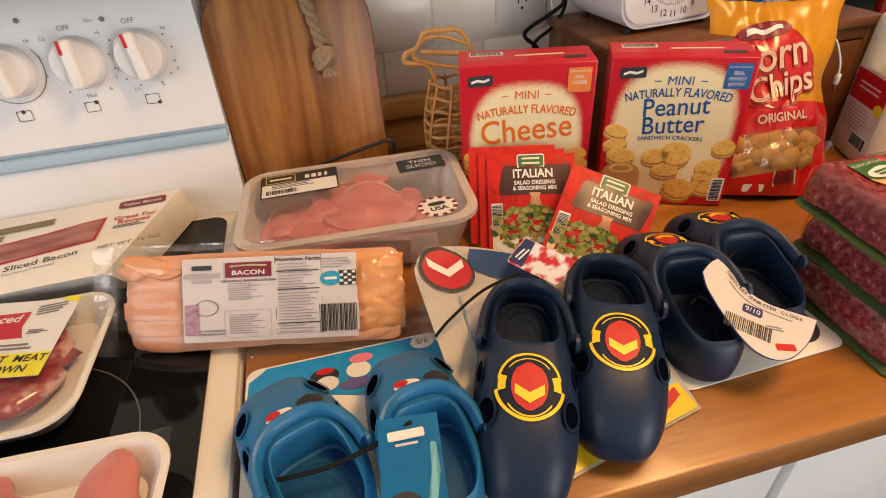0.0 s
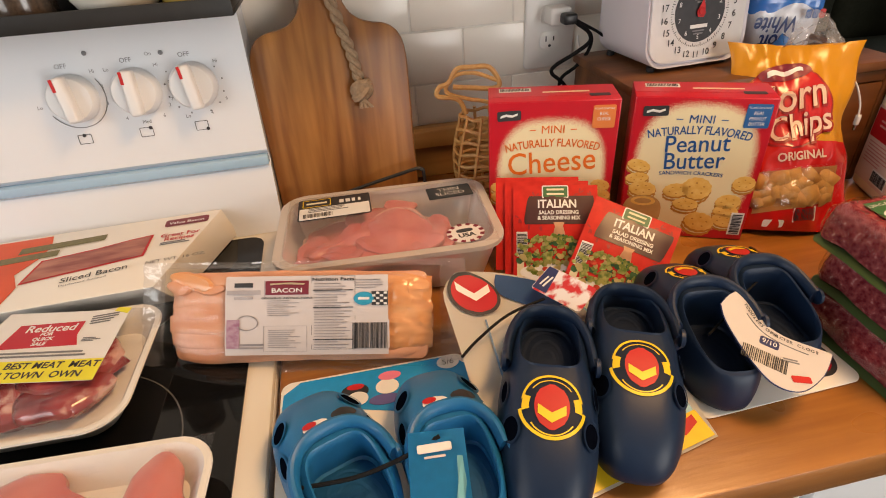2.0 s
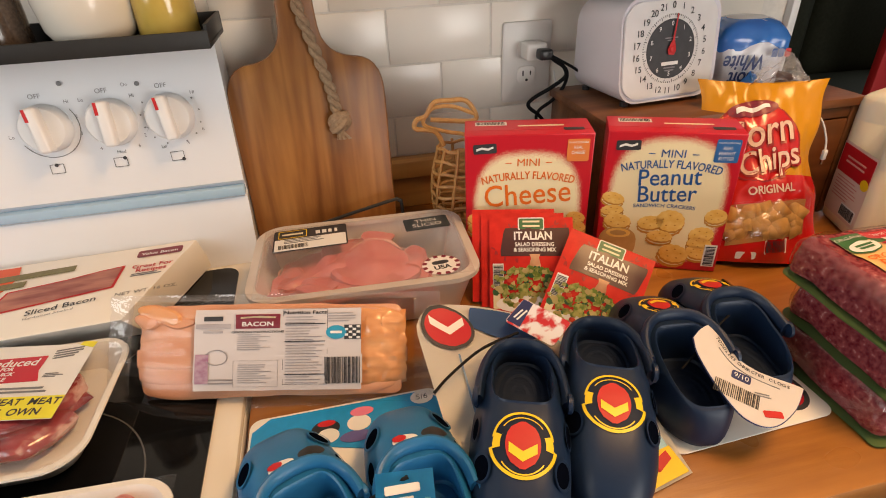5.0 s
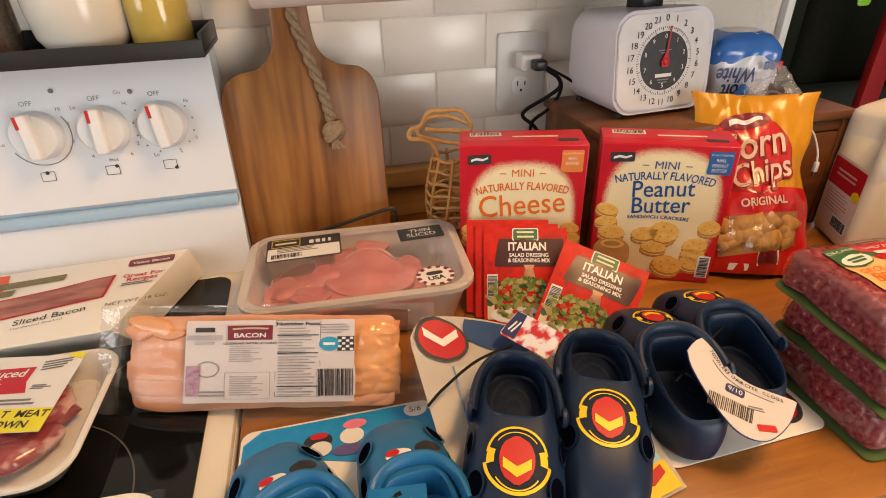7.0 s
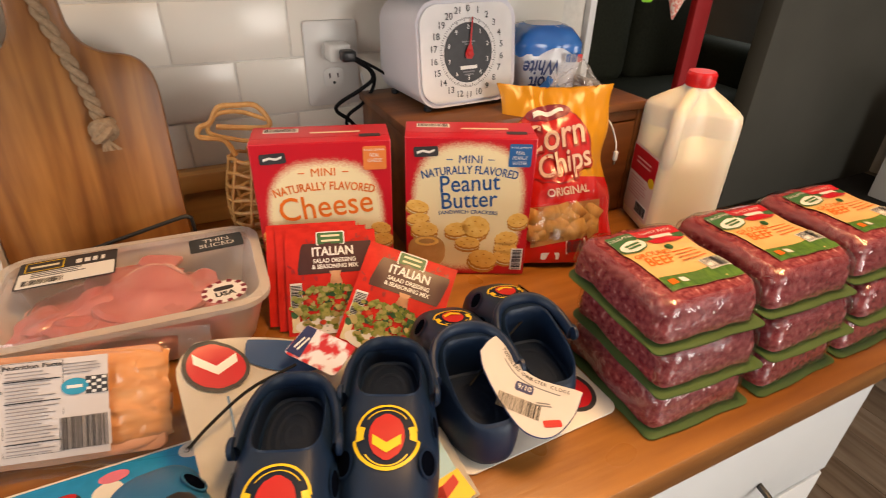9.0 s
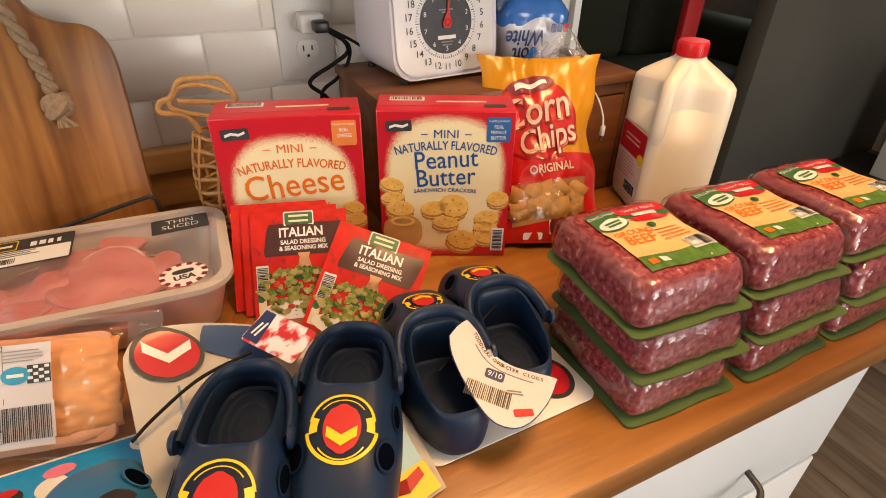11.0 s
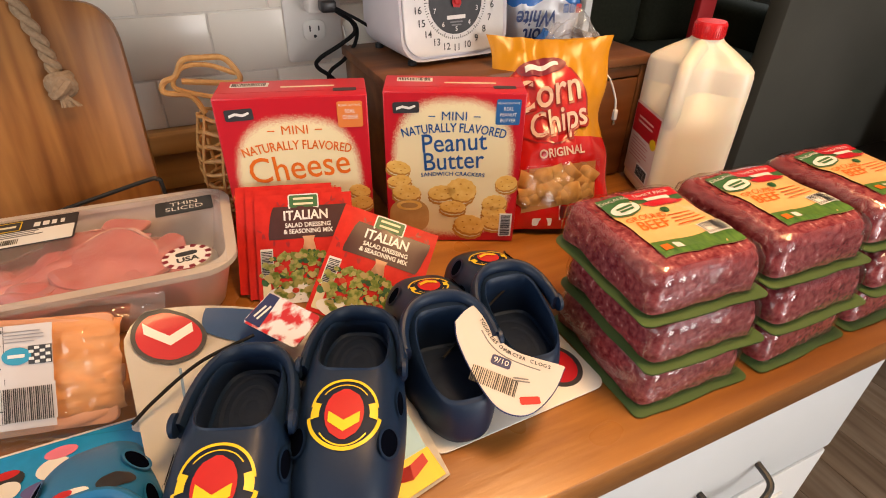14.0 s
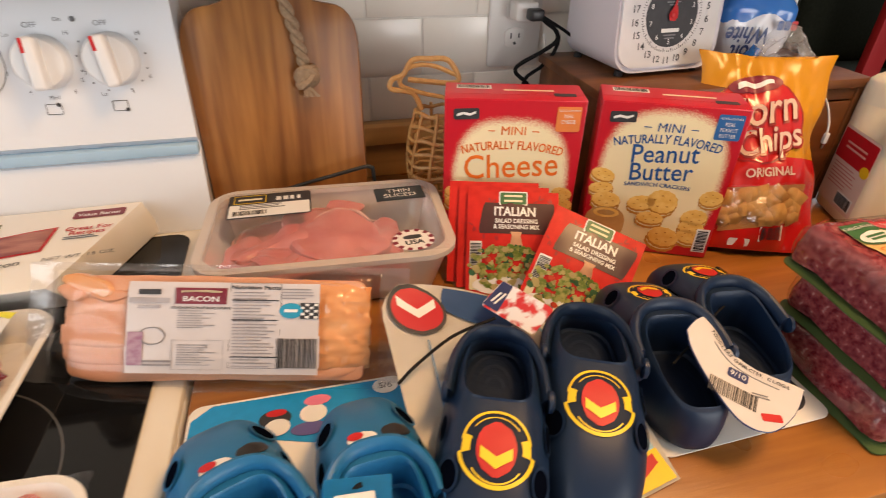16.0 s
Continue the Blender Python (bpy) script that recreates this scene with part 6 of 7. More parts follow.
def bacon_box():
    b = thing("bacon_box", "white cardboard box of sliced bacon with a printed window picture", "bacon box", pose(-0.140, 0.872, 0.9205, 0, 0, 1.5))
    W, D, H = 0.30, 0.172, 0.044
    c = box(-W, 0.010, -D + 0.004, 0.006, 0, H, 0.001)
    for v in c.verts:
        if v.co.x > -0.01:
            v.co.x += -0.060 * (0.006 - v.co.y) / D + (0.012 if v.co.z < 0.01 else 0)
        if v.co.y < -0.1 and v.co.z < 0.01:
            v.co.y += 0.026
    part("carton", c, CARDW, b)
    T = lambda x, y, o=0.0005: pose(x, y, H + o)
    part("orange_print", flat([(-W + 0.001, -D + 0.001), (-0.222, -D + 0.001), (-0.215, -0.12), (-0.228, -0.09), (-0.212, -0.06), (-0.205, -0.03), (-0.212, -0.001), (-W + 0.001, -0.001)]), mat("orange_red_print", (0.78, 0.10, 0.02), rough=0.4), b, "orange-red printed end", m=T(0, 0))
    for x, y, w in ((-0.190, -0.030, 0.105), (-0.225, -0.052, 0.070)):
        part("maker_mark", flat([(-w / 2, -0.008), (w / 2, -0.006), (w / 2, 0.008), (-w / 2, 0.007)]), mat("gold_green_print", (0.13, 0.12, 0.04), (0.22, 0.19, 0.07), rough=0.4, scale=160), b, "green-gold maker mark", m=T(x, y, 0.0009) @ pose(0, 0, 0, 0, 0, 2))
    part("picture_rim", flat([(-0.215, -0.116), (-0.076, -0.094), (-0.073, -0.042), (-0.100, -0.046), (-0.14, -0.056), (-0.205, -0.066)]), REDINK, b, m=T(0, 0, 0.0009))
    part("picture", flat([(-0.211, -0.113), (-0.079, -0.092), (-0.076, -0.045), (-0.101, -0.049), (-0.14, -0.059), (-0.202, -0.069)]), mat("bacon_picture", (0.20, 0.022, 0.02), (0.52, 0.22, 0.15), rough=0.35, scale=30, stretch=(0.4, 1.4, 1), contrast=0.15), b, "printed picture of bacon", m=T(0, 0, 0.0013))
    part("lettering", letters("Sliced Bacon", 0.0150, heavy=0.0001), DARKINK, b, m=T(-0.128, -0.118, 0.001) @ pose(0, 0, 0, 0, 0, 7))
    part("lettering", letters("Hardwood Smoked", 0.0066), GREYINK, b, m=T(-0.138, -0.131, 0.001) @ pose(0, 0, 0, 0, 0, 7))
    part("lettering", letters("NET WT. 16 OZ.", 0.0100), DARKINK, b, m=T(-0.034, -0.112, 0.001) @ pose(0, 0, 0, 0, 0, 2))
    for t, y in (("Great For", -0.050), ("Recipes", -0.0605)):
        part("lettering", letters(t, 0.0125, heavy=0.0002), REDINK, b, m=T(-0.038, y, 0.001))
    part("small_print", lines(2, 0.045, 0.008, 3), GREYINK, b, m=T(-0.038, -0.071, 0.001))
    lb = part("maroon_plate", flat(rrect(0.058, 0.018, 0.004, 4)), MAROON, b, "maroon title plate", m=T(-0.034, -0.016, 0.0008))
    part("lettering", letters("Value Bacon", 0.0095, heavy=0.0002), WHITEP, lb, m=pose(0, -0.002, 0.0006))
    return b


bacon_box()


def foam_tray(name, label, m, W, D, H, pieces, meat, seed, film_on=True):
    t = thing(name, label, "meat tray", m)
    rs = lambda w, d, r, z: [(x, y, z) for x, y in rrect(w, d, r, 8)]
    prof = [(W - 0.05, D - 0.05, 0.02, 0.0), (W - 0.04, D - 0.04, 0.025, 0.002), (W - 0.006, D - 0.006, 0.034, H - 0.004), (W, D, 0.036, H - 0.002), (W - 0.001, D - 0.001, 0.036, H), (W - 0.012, D - 0.012, 0.032, H), (W - 0.02, D - 0.02, 0.03, H - 0.006), (W - 0.046, D - 0.046, 0.02, 0.006)]
    part("tray", loft([rs(*p) for p in prof]), FOAMT, t, "white foam tray")
    rng = random.Random(seed)
    for cx, cy, rx, ry, a, z, th in pieces:
        ph = rng.uniform(0, 6)
        out = [(rx * (1 + 0.12 * math.sin(3 * k + ph) + 0.05 * math.sin(8 * k)) * math.cos(k), ry * (1 + 0.13 * math.cos(2 * k + ph)) * math.sin(k)) for k in [2 * math.pi * i / 40 for i in range(40)]]
        s = loft([[(x * q, y * q, zz) for x, y in out] for q, zz in ((0.9, 0.0), (1.0, th * 0.4), (0.97, th * 0.75), (0.86, th * 0.96), (0.6, th * 1.08), (0.2, th * 1.1))])
        wobble(s, 0.004, 45, ph)
        part("meat_piece", s, meat, t, m=pose(cx, cy, 0.007 + z, rng.uniform(-3, 3), rng.uniform(-3, 3), a))
    if film_on:
        f = grid(lambda u, v: Vector(((u - .5) * (W - 0.006), (v - .5) * (D - 0.006), H + 0.001 + 0.007 * math.sin(math.pi * u) * math.sin(math.pi * v) + 0.0026 * noise.noise(Vector((u * 16, v * 11, seed))) + 0.0018 * noise.noise(Vector((u * 9 + v * 14, v * 40, seed))))), 60, 46)
        part("wrap", f, CRINKLE, t, "tight clear wrap").visible_shadow = False
    return t


st = foam_tray("steak_tray", "white foam tray of beef steaks with a reduced-price sticker", pose(-0.318, 0.602, 0.9205, 0, 0, -1.5), 0.29, 0.185, 0.030,
               [(-0.004, 0.0, 0.108, 0.064, 0, 0.004, 0.019), (0.062, 0.014, 0.048, 0.050, 30, 0.009, 0.018), (-0.05, -0.035, 0.07, 0.038, -12, 0.010, 0.017), (0.070, -0.032, 0.044, 0.033, 8, 0.008, 0.016)], MEATS, 21)
lb = part("price_label", slab([(-0.160, 0.0), (0.0, 0.0), (-0.0036, 0.029), (-0.0137, 0.106), (-0.150, 0.106)], 0.0406, 0.0410), WHITEP, st, "white price label", m=pose(0.108, -0.037, 0.0, 0, 0, -10))
part("yellow_strip", flat([(-0.160, 0.0), (0.0005, 0.0), (-0.0032, 0.029), (-0.159, 0.029)]), LEMON, lb, "yellow strip", m=pose(0, 0, 0.0413))
part("red_field", flat([(-0.128, 0.047), (-0.0435, 0.0505), (-0.052, 0.066), (-0.0545, 0.088), (-0.124, 0.084)]), REDCARD, lb, "red reduced-price field", m=pose(0, 0, 0.0413))
for s, x, y, z in (("Reduced", -0.086, 0.0775, 0.0155), ("FOR", -0.086, 0.0685, 0.0070), ("QUICK", -0.086, 0.0610, 0.0070), ("SALE", -0.086, 0.0535, 0.0070)):
    part("lettering", letters(s, z, heavy=0.0003), WHITEP, lb, m=pose(x, y, 0.0418, 0, 0, 2))
part("lettering", letters("BEST MEAT  MEAT", 0.0120, heavy=0.0003), DARKINK, lb, m=pose(-0.052, 0.0215, 0.0418))
part("lettering", letters("IN TOWN  OWN", 0.0120, heavy=0.0003), DARKINK, lb, m=pose(-0.062, 0.0085, 0.0418))
part("small_print", lines(2, 0.11, 0.010, 5), GREYINK, lb, m=pose(-0.070, 0.038, 0.0416))
part("small_print", lines(3, 0.020, 0.007, 8), GREYINK, lb, m=pose(-0.032, 0.058, 0.0416))
part("small_print", lines(4, 0.030, 0.016, 6), GREYINK, lb, m=pose(-0.034, 0.092, 0.0416, 0, 0, 12))
part("yellow_corner", flat([(-0.030, 0.104), (-0.0135, 0.099), (-0.0125, 0.108), (-0.028, 0.110)]), LEMON, lb, m=pose(0, 0, 0.0413))
foam_tray("pork_tray", "white foam tray of pale pork cutlets in clear wrap", pose(-0.232, 0.395, 0.9205, 0, 0, -3), 0.285, 0.185, 0.030,
          [(-0.005, 0.020, 0.062, 0.056, 20, 0.005, 0.016), (0.094, 0.012, 0.030, 0.068, -10, 0.006, 0.016), (0.052, -0.02, 0.036, 0.062, -14, 0.003, 0.016), (-0.085, -0.01, 0.045, 0.045, 5, 0.009, 0.015), (0.015, -0.04, 0.06, 0.035, -10, 0.009, 0.014)],
          mat("pork_cutlet", (0.50, 0.095, 0.085), (0.66, 0.24, 0.19), rough=0.28, scale=12, contrast=0.22, bump=0.2, bscale=50, coat=0.5, sss=0.1), 33)


# ---- clogs ----
def clog_mesh(L, W, H):
    """Shell of a clog, toe at -y, heel at +y, as rings from the sole edge up to the opening's rim."""
    N = 72

    def sole(a):
        c, s = math.cos(a), math.sin(a)
        wy = 0.5 * W * (1 - 0.02 * s) if s < 0 else 0.5 * W * (1 - 0.16 * s)
        return Vector((wy * math.copysign(abs(c) ** (0.66 if s < 0 else 0.75), c), L / 2 * math.copysign(abs(s) ** 0.88, s), 0.010))

    def rim(a):
        c, s = math.cos(a), math.sin(a)
        z = H * (0.78 - 0.17 * s)
        return Vector((0.335 * W * math.copysign(abs(c) ** (0.42 if s < 0 else 0.6), c) * (1 - 0.05 * s), L * (0.250 + 0.215 * math.copysign(abs(s) ** (0.72 if s < 0 else 0.85), s)), z))

    secs = []
    base = [sole(2 * math.pi * k / N) for k in range(N)]
    top = [rim(2 * math.pi * k / N) for k in range(N)]
    secs.append([(p.x * 0.93, p.y * 0.95, 0.0) for p in base])
    secs.append([(p.x * 0.985, p.y * 0.985, 0.003) for p in base])
    secs.append([tuple(p) for p in base])
    for i in range(1, 11):
        t = i / 10
        h, v = 1 - math.cos(t * math.pi / 2) ** 1.15, math.sin(t * math.pi / 2) ** 1.05
        ring = []
        for p, q in zip(base, top):
            r = p + (q - p) * h
            bulge = 1 + 0.035 * math.sin(math.pi * min(1, t * 1.6)) * (1 if t < 0.62 else 0)
            ring.append((r.x * bulge, r.y * (1 + 0.012 * math.sin(math.pi * t)), p.z + (q.z - p.z) * v))
        secs.append(ring)
    for q, dz in ((0.955, 0.0015), (0.91, 0.0), (0.90, -0.008)):
        secs.append([(p.x * q, L * 0.245 + (p.y - L * 0.245) * (q * 0.5 + 0.5), p.z + dz) for p in top])
    secs.append([(p.x * 1.02, L * 0.245 + (p.y - L * 0.245) * 1.02, 0.026) for p in top])
    secs.append([(p.x * 0.9, L * 0.245 + (p.y - L * 0.245) * 0.9, 0.021) for p in top])
    secs.append([(p.x * 0.3, L * 0.245 + (p.y - L * 0.245) * 0.3, 0.020) for p in top])
    return loft(secs), top


def clog(name, label, m, L, W, H, foam, inside, badge, strap_back=True, group="", strap_z=0.80):
    c = thing(name, label, "clog", m, group=group)
    bm, top = clog_mesh(L, W, H)
    tree = BVHTree.FromBMesh(bm)
    part("shell", bm, foam, c)
    # The footbed's darker foam colour holds the shade of the deep opening.
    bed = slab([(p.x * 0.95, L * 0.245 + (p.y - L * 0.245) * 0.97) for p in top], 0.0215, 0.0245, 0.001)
    part("footbed", bed, inside, c, "ribbed footbed, darkened for the shade inside the clog")
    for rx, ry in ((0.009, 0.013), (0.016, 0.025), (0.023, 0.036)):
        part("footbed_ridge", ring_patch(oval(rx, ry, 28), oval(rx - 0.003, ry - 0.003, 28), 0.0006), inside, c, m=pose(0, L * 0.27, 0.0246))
    # front dark of the toe box under the vamp
    arch = []
    for i in range(25):
        a = math.pi * i / 24
        if strap_back:
            arch.append((0.450 * W * math.copysign(abs(math.cos(a)) ** 0.75, math.cos(a)), L * (0.10 + 0.375 * math.sin(a) ** 0.85), H * (strap_z + 0.02 - 0.04 * math.sin(a))))
        else:
            arch.append((0.445 * W * math.copysign(abs(math.cos(a)) ** 0.8, math.cos(a)), L * (0.22 - 0.245 * math.sin(a) ** 0.85), H * (0.74 + 0.195 * math.sin(a)) + 0.003))
    b = tube(arch, 0.0048, 12, tall=1.9)
    part("heel_strap", b, foam, c, "rounded heel strap")
    for sx in (-1, 1):
        part("strap_rivet", lathe([(0.0085, 0), (0.0085, 0.003), (0.006, 0.0045)], 18), foam if not badge == "ears" else foam, c, m=pose(sx * 0.452 * W, L * (0.10 if strap_back else 0.22), H * 0.79, 0, 90 * sx, 0))
    # vents along the sides and the toe
    for sx in (-1, 1):
        for y, x, rx, ry in ((-0.215, 0.36, 0.0100, 0.0085), (-0.03, 0.435, 0.0105, 0.0060), (-0.36, 0.22, 0.0070, 0.0065)):
            if y < -0.3:
                continue
            hit, nor, _, _ = tree.ray_cast(Vector((sx * x * W, y * L, 0.3)), Vector((0, 0, -1)))
            if hit is None:
                continue
            q = nor.to_track_quat("Z", "Y").to_matrix().to_4x4()
            part("vent_hole", ring_patch(oval(rx + 0.002, ry + 0.002, 20), oval(rx, ry, 20), 0.0012), foam, c, m=Matrix.Translation(hit + nor * 0.0002) @ q)
            # The shell has no hole here; a black disc paints the vent's shade.
            part("vent_hole_dark", flat(oval(rx, ry, 20)), HOLE, c, "flat dark disc painted as the shade in a vent opening", m=Matrix.Translation(hit + nor * 0.0006) @ q)

    def pr(name, q, material, y, lift, lab=""):
        bmesh.ops.transform(q, matrix=pose(0, y, 0.3), verts=q.verts[:])
        part(name, drape(q, tree, (0, 0, -1), lift), material, c, lab)

    disc = lambda rx, ry, cx=0.0, cy=0.0: grid(lambda u, v: Vector((cx + rx * (2 * u - 1) * math.sqrt(max(0.0, 1 - (2 * v - 1) ** 2 * 0.98)), cy + ry * (2 * v - 1), 0)), 8, 8)
    if badge == "emblem":
        y = -L * (0.145 if strap_back else 0.175)
        size = 1.0 if strap_back else 0.78
        arc = lambda r0, r1, a0, a1, cy: grid(lambda u, v: Vector(((r0 + (r1 - r0) * v) * math.cos(radians(a0 + (a1 - a0) * u)), cy + (r0 + (r1 - r0) * v) * math.sin(radians(a0 + (a1 - a0) * u)), 0)), 28, 2)
        pr("emblem_field", disc(0.0225 * size, 0.0250 * size), NAVYIN, y, 0.0004)
        for ring_name, q in (("emblem_arc", arc(0.0222, 0.0242, 8, 172, 0.0025)), ("emblem_arc", arc(0.0240, 0.0264, 188, 352, 0.0015)), ("emblem_arc", arc(0.0182, 0.0190, 35, 145, 0.0030)), ("emblem_arc", arc(0.0190, 0.0200, 215, 325, -0.0020)), ("emblem_lobe", arc(0.0178, 0.0236, 158, 188, 0.0)), ("emblem_lobe", arc(0.0178, 0.0236, -8, 22, 0.0))):
            bmesh.ops.scale(q, vec=(size, size, 1), verts=q.verts[:])
            pr(ring_name, q, YELLOW, y, 0.0011, "yellow emblem stroke")
        pr("emblem_red", disc(0.0138 * size, 0.0180 * size), REDINK, y, 0.0016, "red oval emblem centre")
        pr("emblem_bar", grid(lambda u, v: Vector((0.022 * (u - .5), -0.0095 + 0.0065 * abs(2 * u - 1) + 0.0075 * (v - .5), 0)) * size, 8, 4), YELLOW, y, 0.0023, "yellow bar")
    elif badge == "ears":
        for sx, mm in ((-1.1, BLACKP), (0.3, WHITEP)):
            pr("printed_spot", disc(0.011, 0.007, sx * 0.018, 0.003 - abs(sx) * 0.003), mm, -L * 0.10, 0.0010)
        pr("printed_spot", disc(0.006, 0.004, 0.010, 0.0), REDINK, -L * 0.105, 0.0018)
    return c


NAVY_LABEL = "navy foam child's clog with yellow-red emblem"
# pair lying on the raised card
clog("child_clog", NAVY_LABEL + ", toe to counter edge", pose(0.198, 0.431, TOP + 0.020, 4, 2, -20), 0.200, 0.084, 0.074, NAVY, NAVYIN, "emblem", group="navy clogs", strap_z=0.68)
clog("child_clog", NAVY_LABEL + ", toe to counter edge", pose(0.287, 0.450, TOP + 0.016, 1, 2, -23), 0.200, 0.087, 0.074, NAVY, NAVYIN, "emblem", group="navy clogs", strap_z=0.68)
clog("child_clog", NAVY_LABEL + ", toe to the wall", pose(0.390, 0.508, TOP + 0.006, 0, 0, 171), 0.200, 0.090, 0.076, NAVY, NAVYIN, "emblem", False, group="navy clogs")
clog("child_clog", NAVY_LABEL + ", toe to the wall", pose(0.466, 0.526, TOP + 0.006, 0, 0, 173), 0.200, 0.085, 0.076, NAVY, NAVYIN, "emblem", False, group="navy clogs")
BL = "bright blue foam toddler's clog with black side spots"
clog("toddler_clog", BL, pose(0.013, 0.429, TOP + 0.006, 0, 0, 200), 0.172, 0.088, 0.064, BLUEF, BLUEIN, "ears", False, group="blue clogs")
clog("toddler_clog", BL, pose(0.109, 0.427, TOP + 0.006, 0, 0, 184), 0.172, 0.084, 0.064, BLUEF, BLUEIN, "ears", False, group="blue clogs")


def card(name, label, origin, u, v, w, h, material, r=0.012):
    """A stiff card: origin is its near left corner, u runs along its near edge, v up the card."""
    u, v = Vector(u).normalized(), Vector(v)
    v = (v - u * v.dot(u)).normalized()
    n = u.cross(v)
    m = Matrix((u, v, n)).transposed().to_4x4()
    m.translation = Vector(origin)
    c = thing(name, label, "shoe card", m)
    part("sheet", slab(rrect(w, h, r, 6, w / 2, h / 2), 0.0, 0.0014, 0.0003), material, c)
    return c


# card under the first navy pair, its back corner curled up
c = thing("shoe_card", "white shoe card with blue wave and badge, one corner raised", "shoe card", pose(0.150, 0.350, TOP + 0.003))


def card_point(q, v):
    """q runs from the card's left edge to its right edge, v from its near edge to its back edge."""
    lx, ly = -0.017 * v + 0.020 * max(0.0, (v - 0.88) / 0.12) ** 2.2, 0.234 * v
    rx, ry = 0.199 - 0.012 * v - 0.085 * max(0, v - 0.35) ** 1.2, 0.043 + 0.175 * v
    back = 0.015 * math.sin(math.pi * q) ** 0.8 * v ** 4
    return Vector((lx + (rx - lx) * q, ly + (ry - ly) * q + back, 0.087 * v ** 1.1 * (1 - 0.5 * q)))


sheet = grid(card_point, 24, 24)
card_tree = BVHTree.FromBMesh(sheet)
bmesh.ops.solidify(sheet, geom=sheet.faces[:], thickness=0.0014)
part("sheet", sheet, CARDW, c)


def card_print(name, q, material, x, y, lift, rz=0.0, lab=""):
    bmesh.ops.transform(q, matrix=pose(x, y, 0.3, 0, 0, rz), verts=q.verts[:])
    part(name, drape(q, card_tree, (0, 0, -1), lift), material, c, lab)


card_disc = lambda rx, ry: grid(lambda u, v: Vector((rx * (2 * u - 1) * math.sqrt(max(0.01, 1 - (2 * v - 1) ** 2)), ry * (2 * v - 1), 0)), 10, 14)
wave = grid(lambda u, v: card_point(0.36 + 0.62 * u, 0.985 - (0.03 + 0.13 * math.sin(math.pi * (0.15 + 0.85 * u))) * v), 14, 5)
for p in wave.verts:
    p.co.z += 0.0022
part("blue_wave", wave, mat("card_navy_print", (0.02, 0.07, 0.20), rough=0.35), c, "dark blue printed wave")
card_print("badge_rim", card_disc(0.0275, 0.0245), DARKINK, 0.018, 0.212, 0.0026, 0, "dark badge rim")
card_print("badge_field", card_disc(0.0240, 0.0212), REDCARD, 0.018, 0.212, 0.0031, 0, "red round badge")
card_print("badge_bar", grid(lambda u, v: Vector((0.036 * (u - .5), -0.004 + 0.012 * abs(2 * u - 1) + 0.009 * (v - .5), 0)), 10, 4), WHITEP, 0.018, 0.212, 0.0036, 0, "white bar")
card_print("line_print", grid(lambda u, v: Vector((0.002 * (u - .5), 0.15 * (v - .5), 0)), 1, 16), mat("pale_blue_line", (0.20, 0.32, 0.48), rough=0.4), 0.022, 0.108, 0.0022, 0)
card_print("sky_print", grid(lambda u, v: Vector((0.05 * (u - .5), 0.09 * (v - .5), 0)), 6, 8), SKYB, 0.160, 0.105, 0.0022, 6, "pale blue print")
card_print("yellow_edge", grid(lambda u, v: Vector((0.165 * (u - .5), 0.026 * (v - .5), 0)), 12, 3), YELLOW, 0.112, 0.039, 0.0028, 12, "yellow printed edge")
card_print("red_script", flat([(-0.014, -0.003), (-0.004, -0.006), (0.014, 0.0), (0.014, 0.008), (0.0, 0.005), (-0.014, 0.006)]), REDINK, 0.172, 0.054, 0.0034, 12)
c = thing("hang_tag", "small folded printed tag in red, white and blue on the card", "hang tag", pose(0.257, 0.541, 0.989, 12, 6, -52) @ Matrix.Diagonal((0.80, 1.0, 1.0, 1.0)))
part("sheet", slab(rrect(0.070, 0.036, 0.004, 3), 0.0, 0.0008), mat("red_blue_picture", (0.50, 0.02, 0.03), (0.70, 0.70, 0.76), rough=0.35, scale=55, contrast=0.05), c, "red and white printed picture")
part("blue_field", flat([(-0.034, -0.016), (-0.014, -0.016), (-0.020, 0.017), (-0.034, 0.017)]), mat("navy_ink", (0.02, 0.03, 0.12), rough=0.4), c, "navy printed corner", m=pose(0, 0, 0.0009))
part("small_print", lines(2, 0.02, 0.01, 3), WHITEP, c, m=pose(-0.024, 0, 0.0013, 0, 0, 80))
tie = smooth_path([(0.137, 0.489, 0.973), (0.155, 0.500, 0.980), (0.19, 0.516, 0.990), (0.232, 0.530, 0.990)], 8)
solid("elastic_tie", tube(tie, 0.0014, 6), CORD, "black elastic tie across the card and clog", "tie")
# flat card under the second navy pair
c = card("shoe_card", "white shoe card lying flat under the second navy pair", (0.345, 0.412, TOP + 0.002), (0.998, 0.03, 0), (0.06, 1, 0), 0.180, 0.200, CARDW)
part("badge_rim", flat(oval(0.024, 0.028, 36)), DARKINK, c, m=pose(0.150, 0.040, 0.0018))
part("badge_field", flat(oval(0.019, 0.023, 36)), REDCARD, c, "red round badge", m=pose(0.150, 0.040, 0.0022))
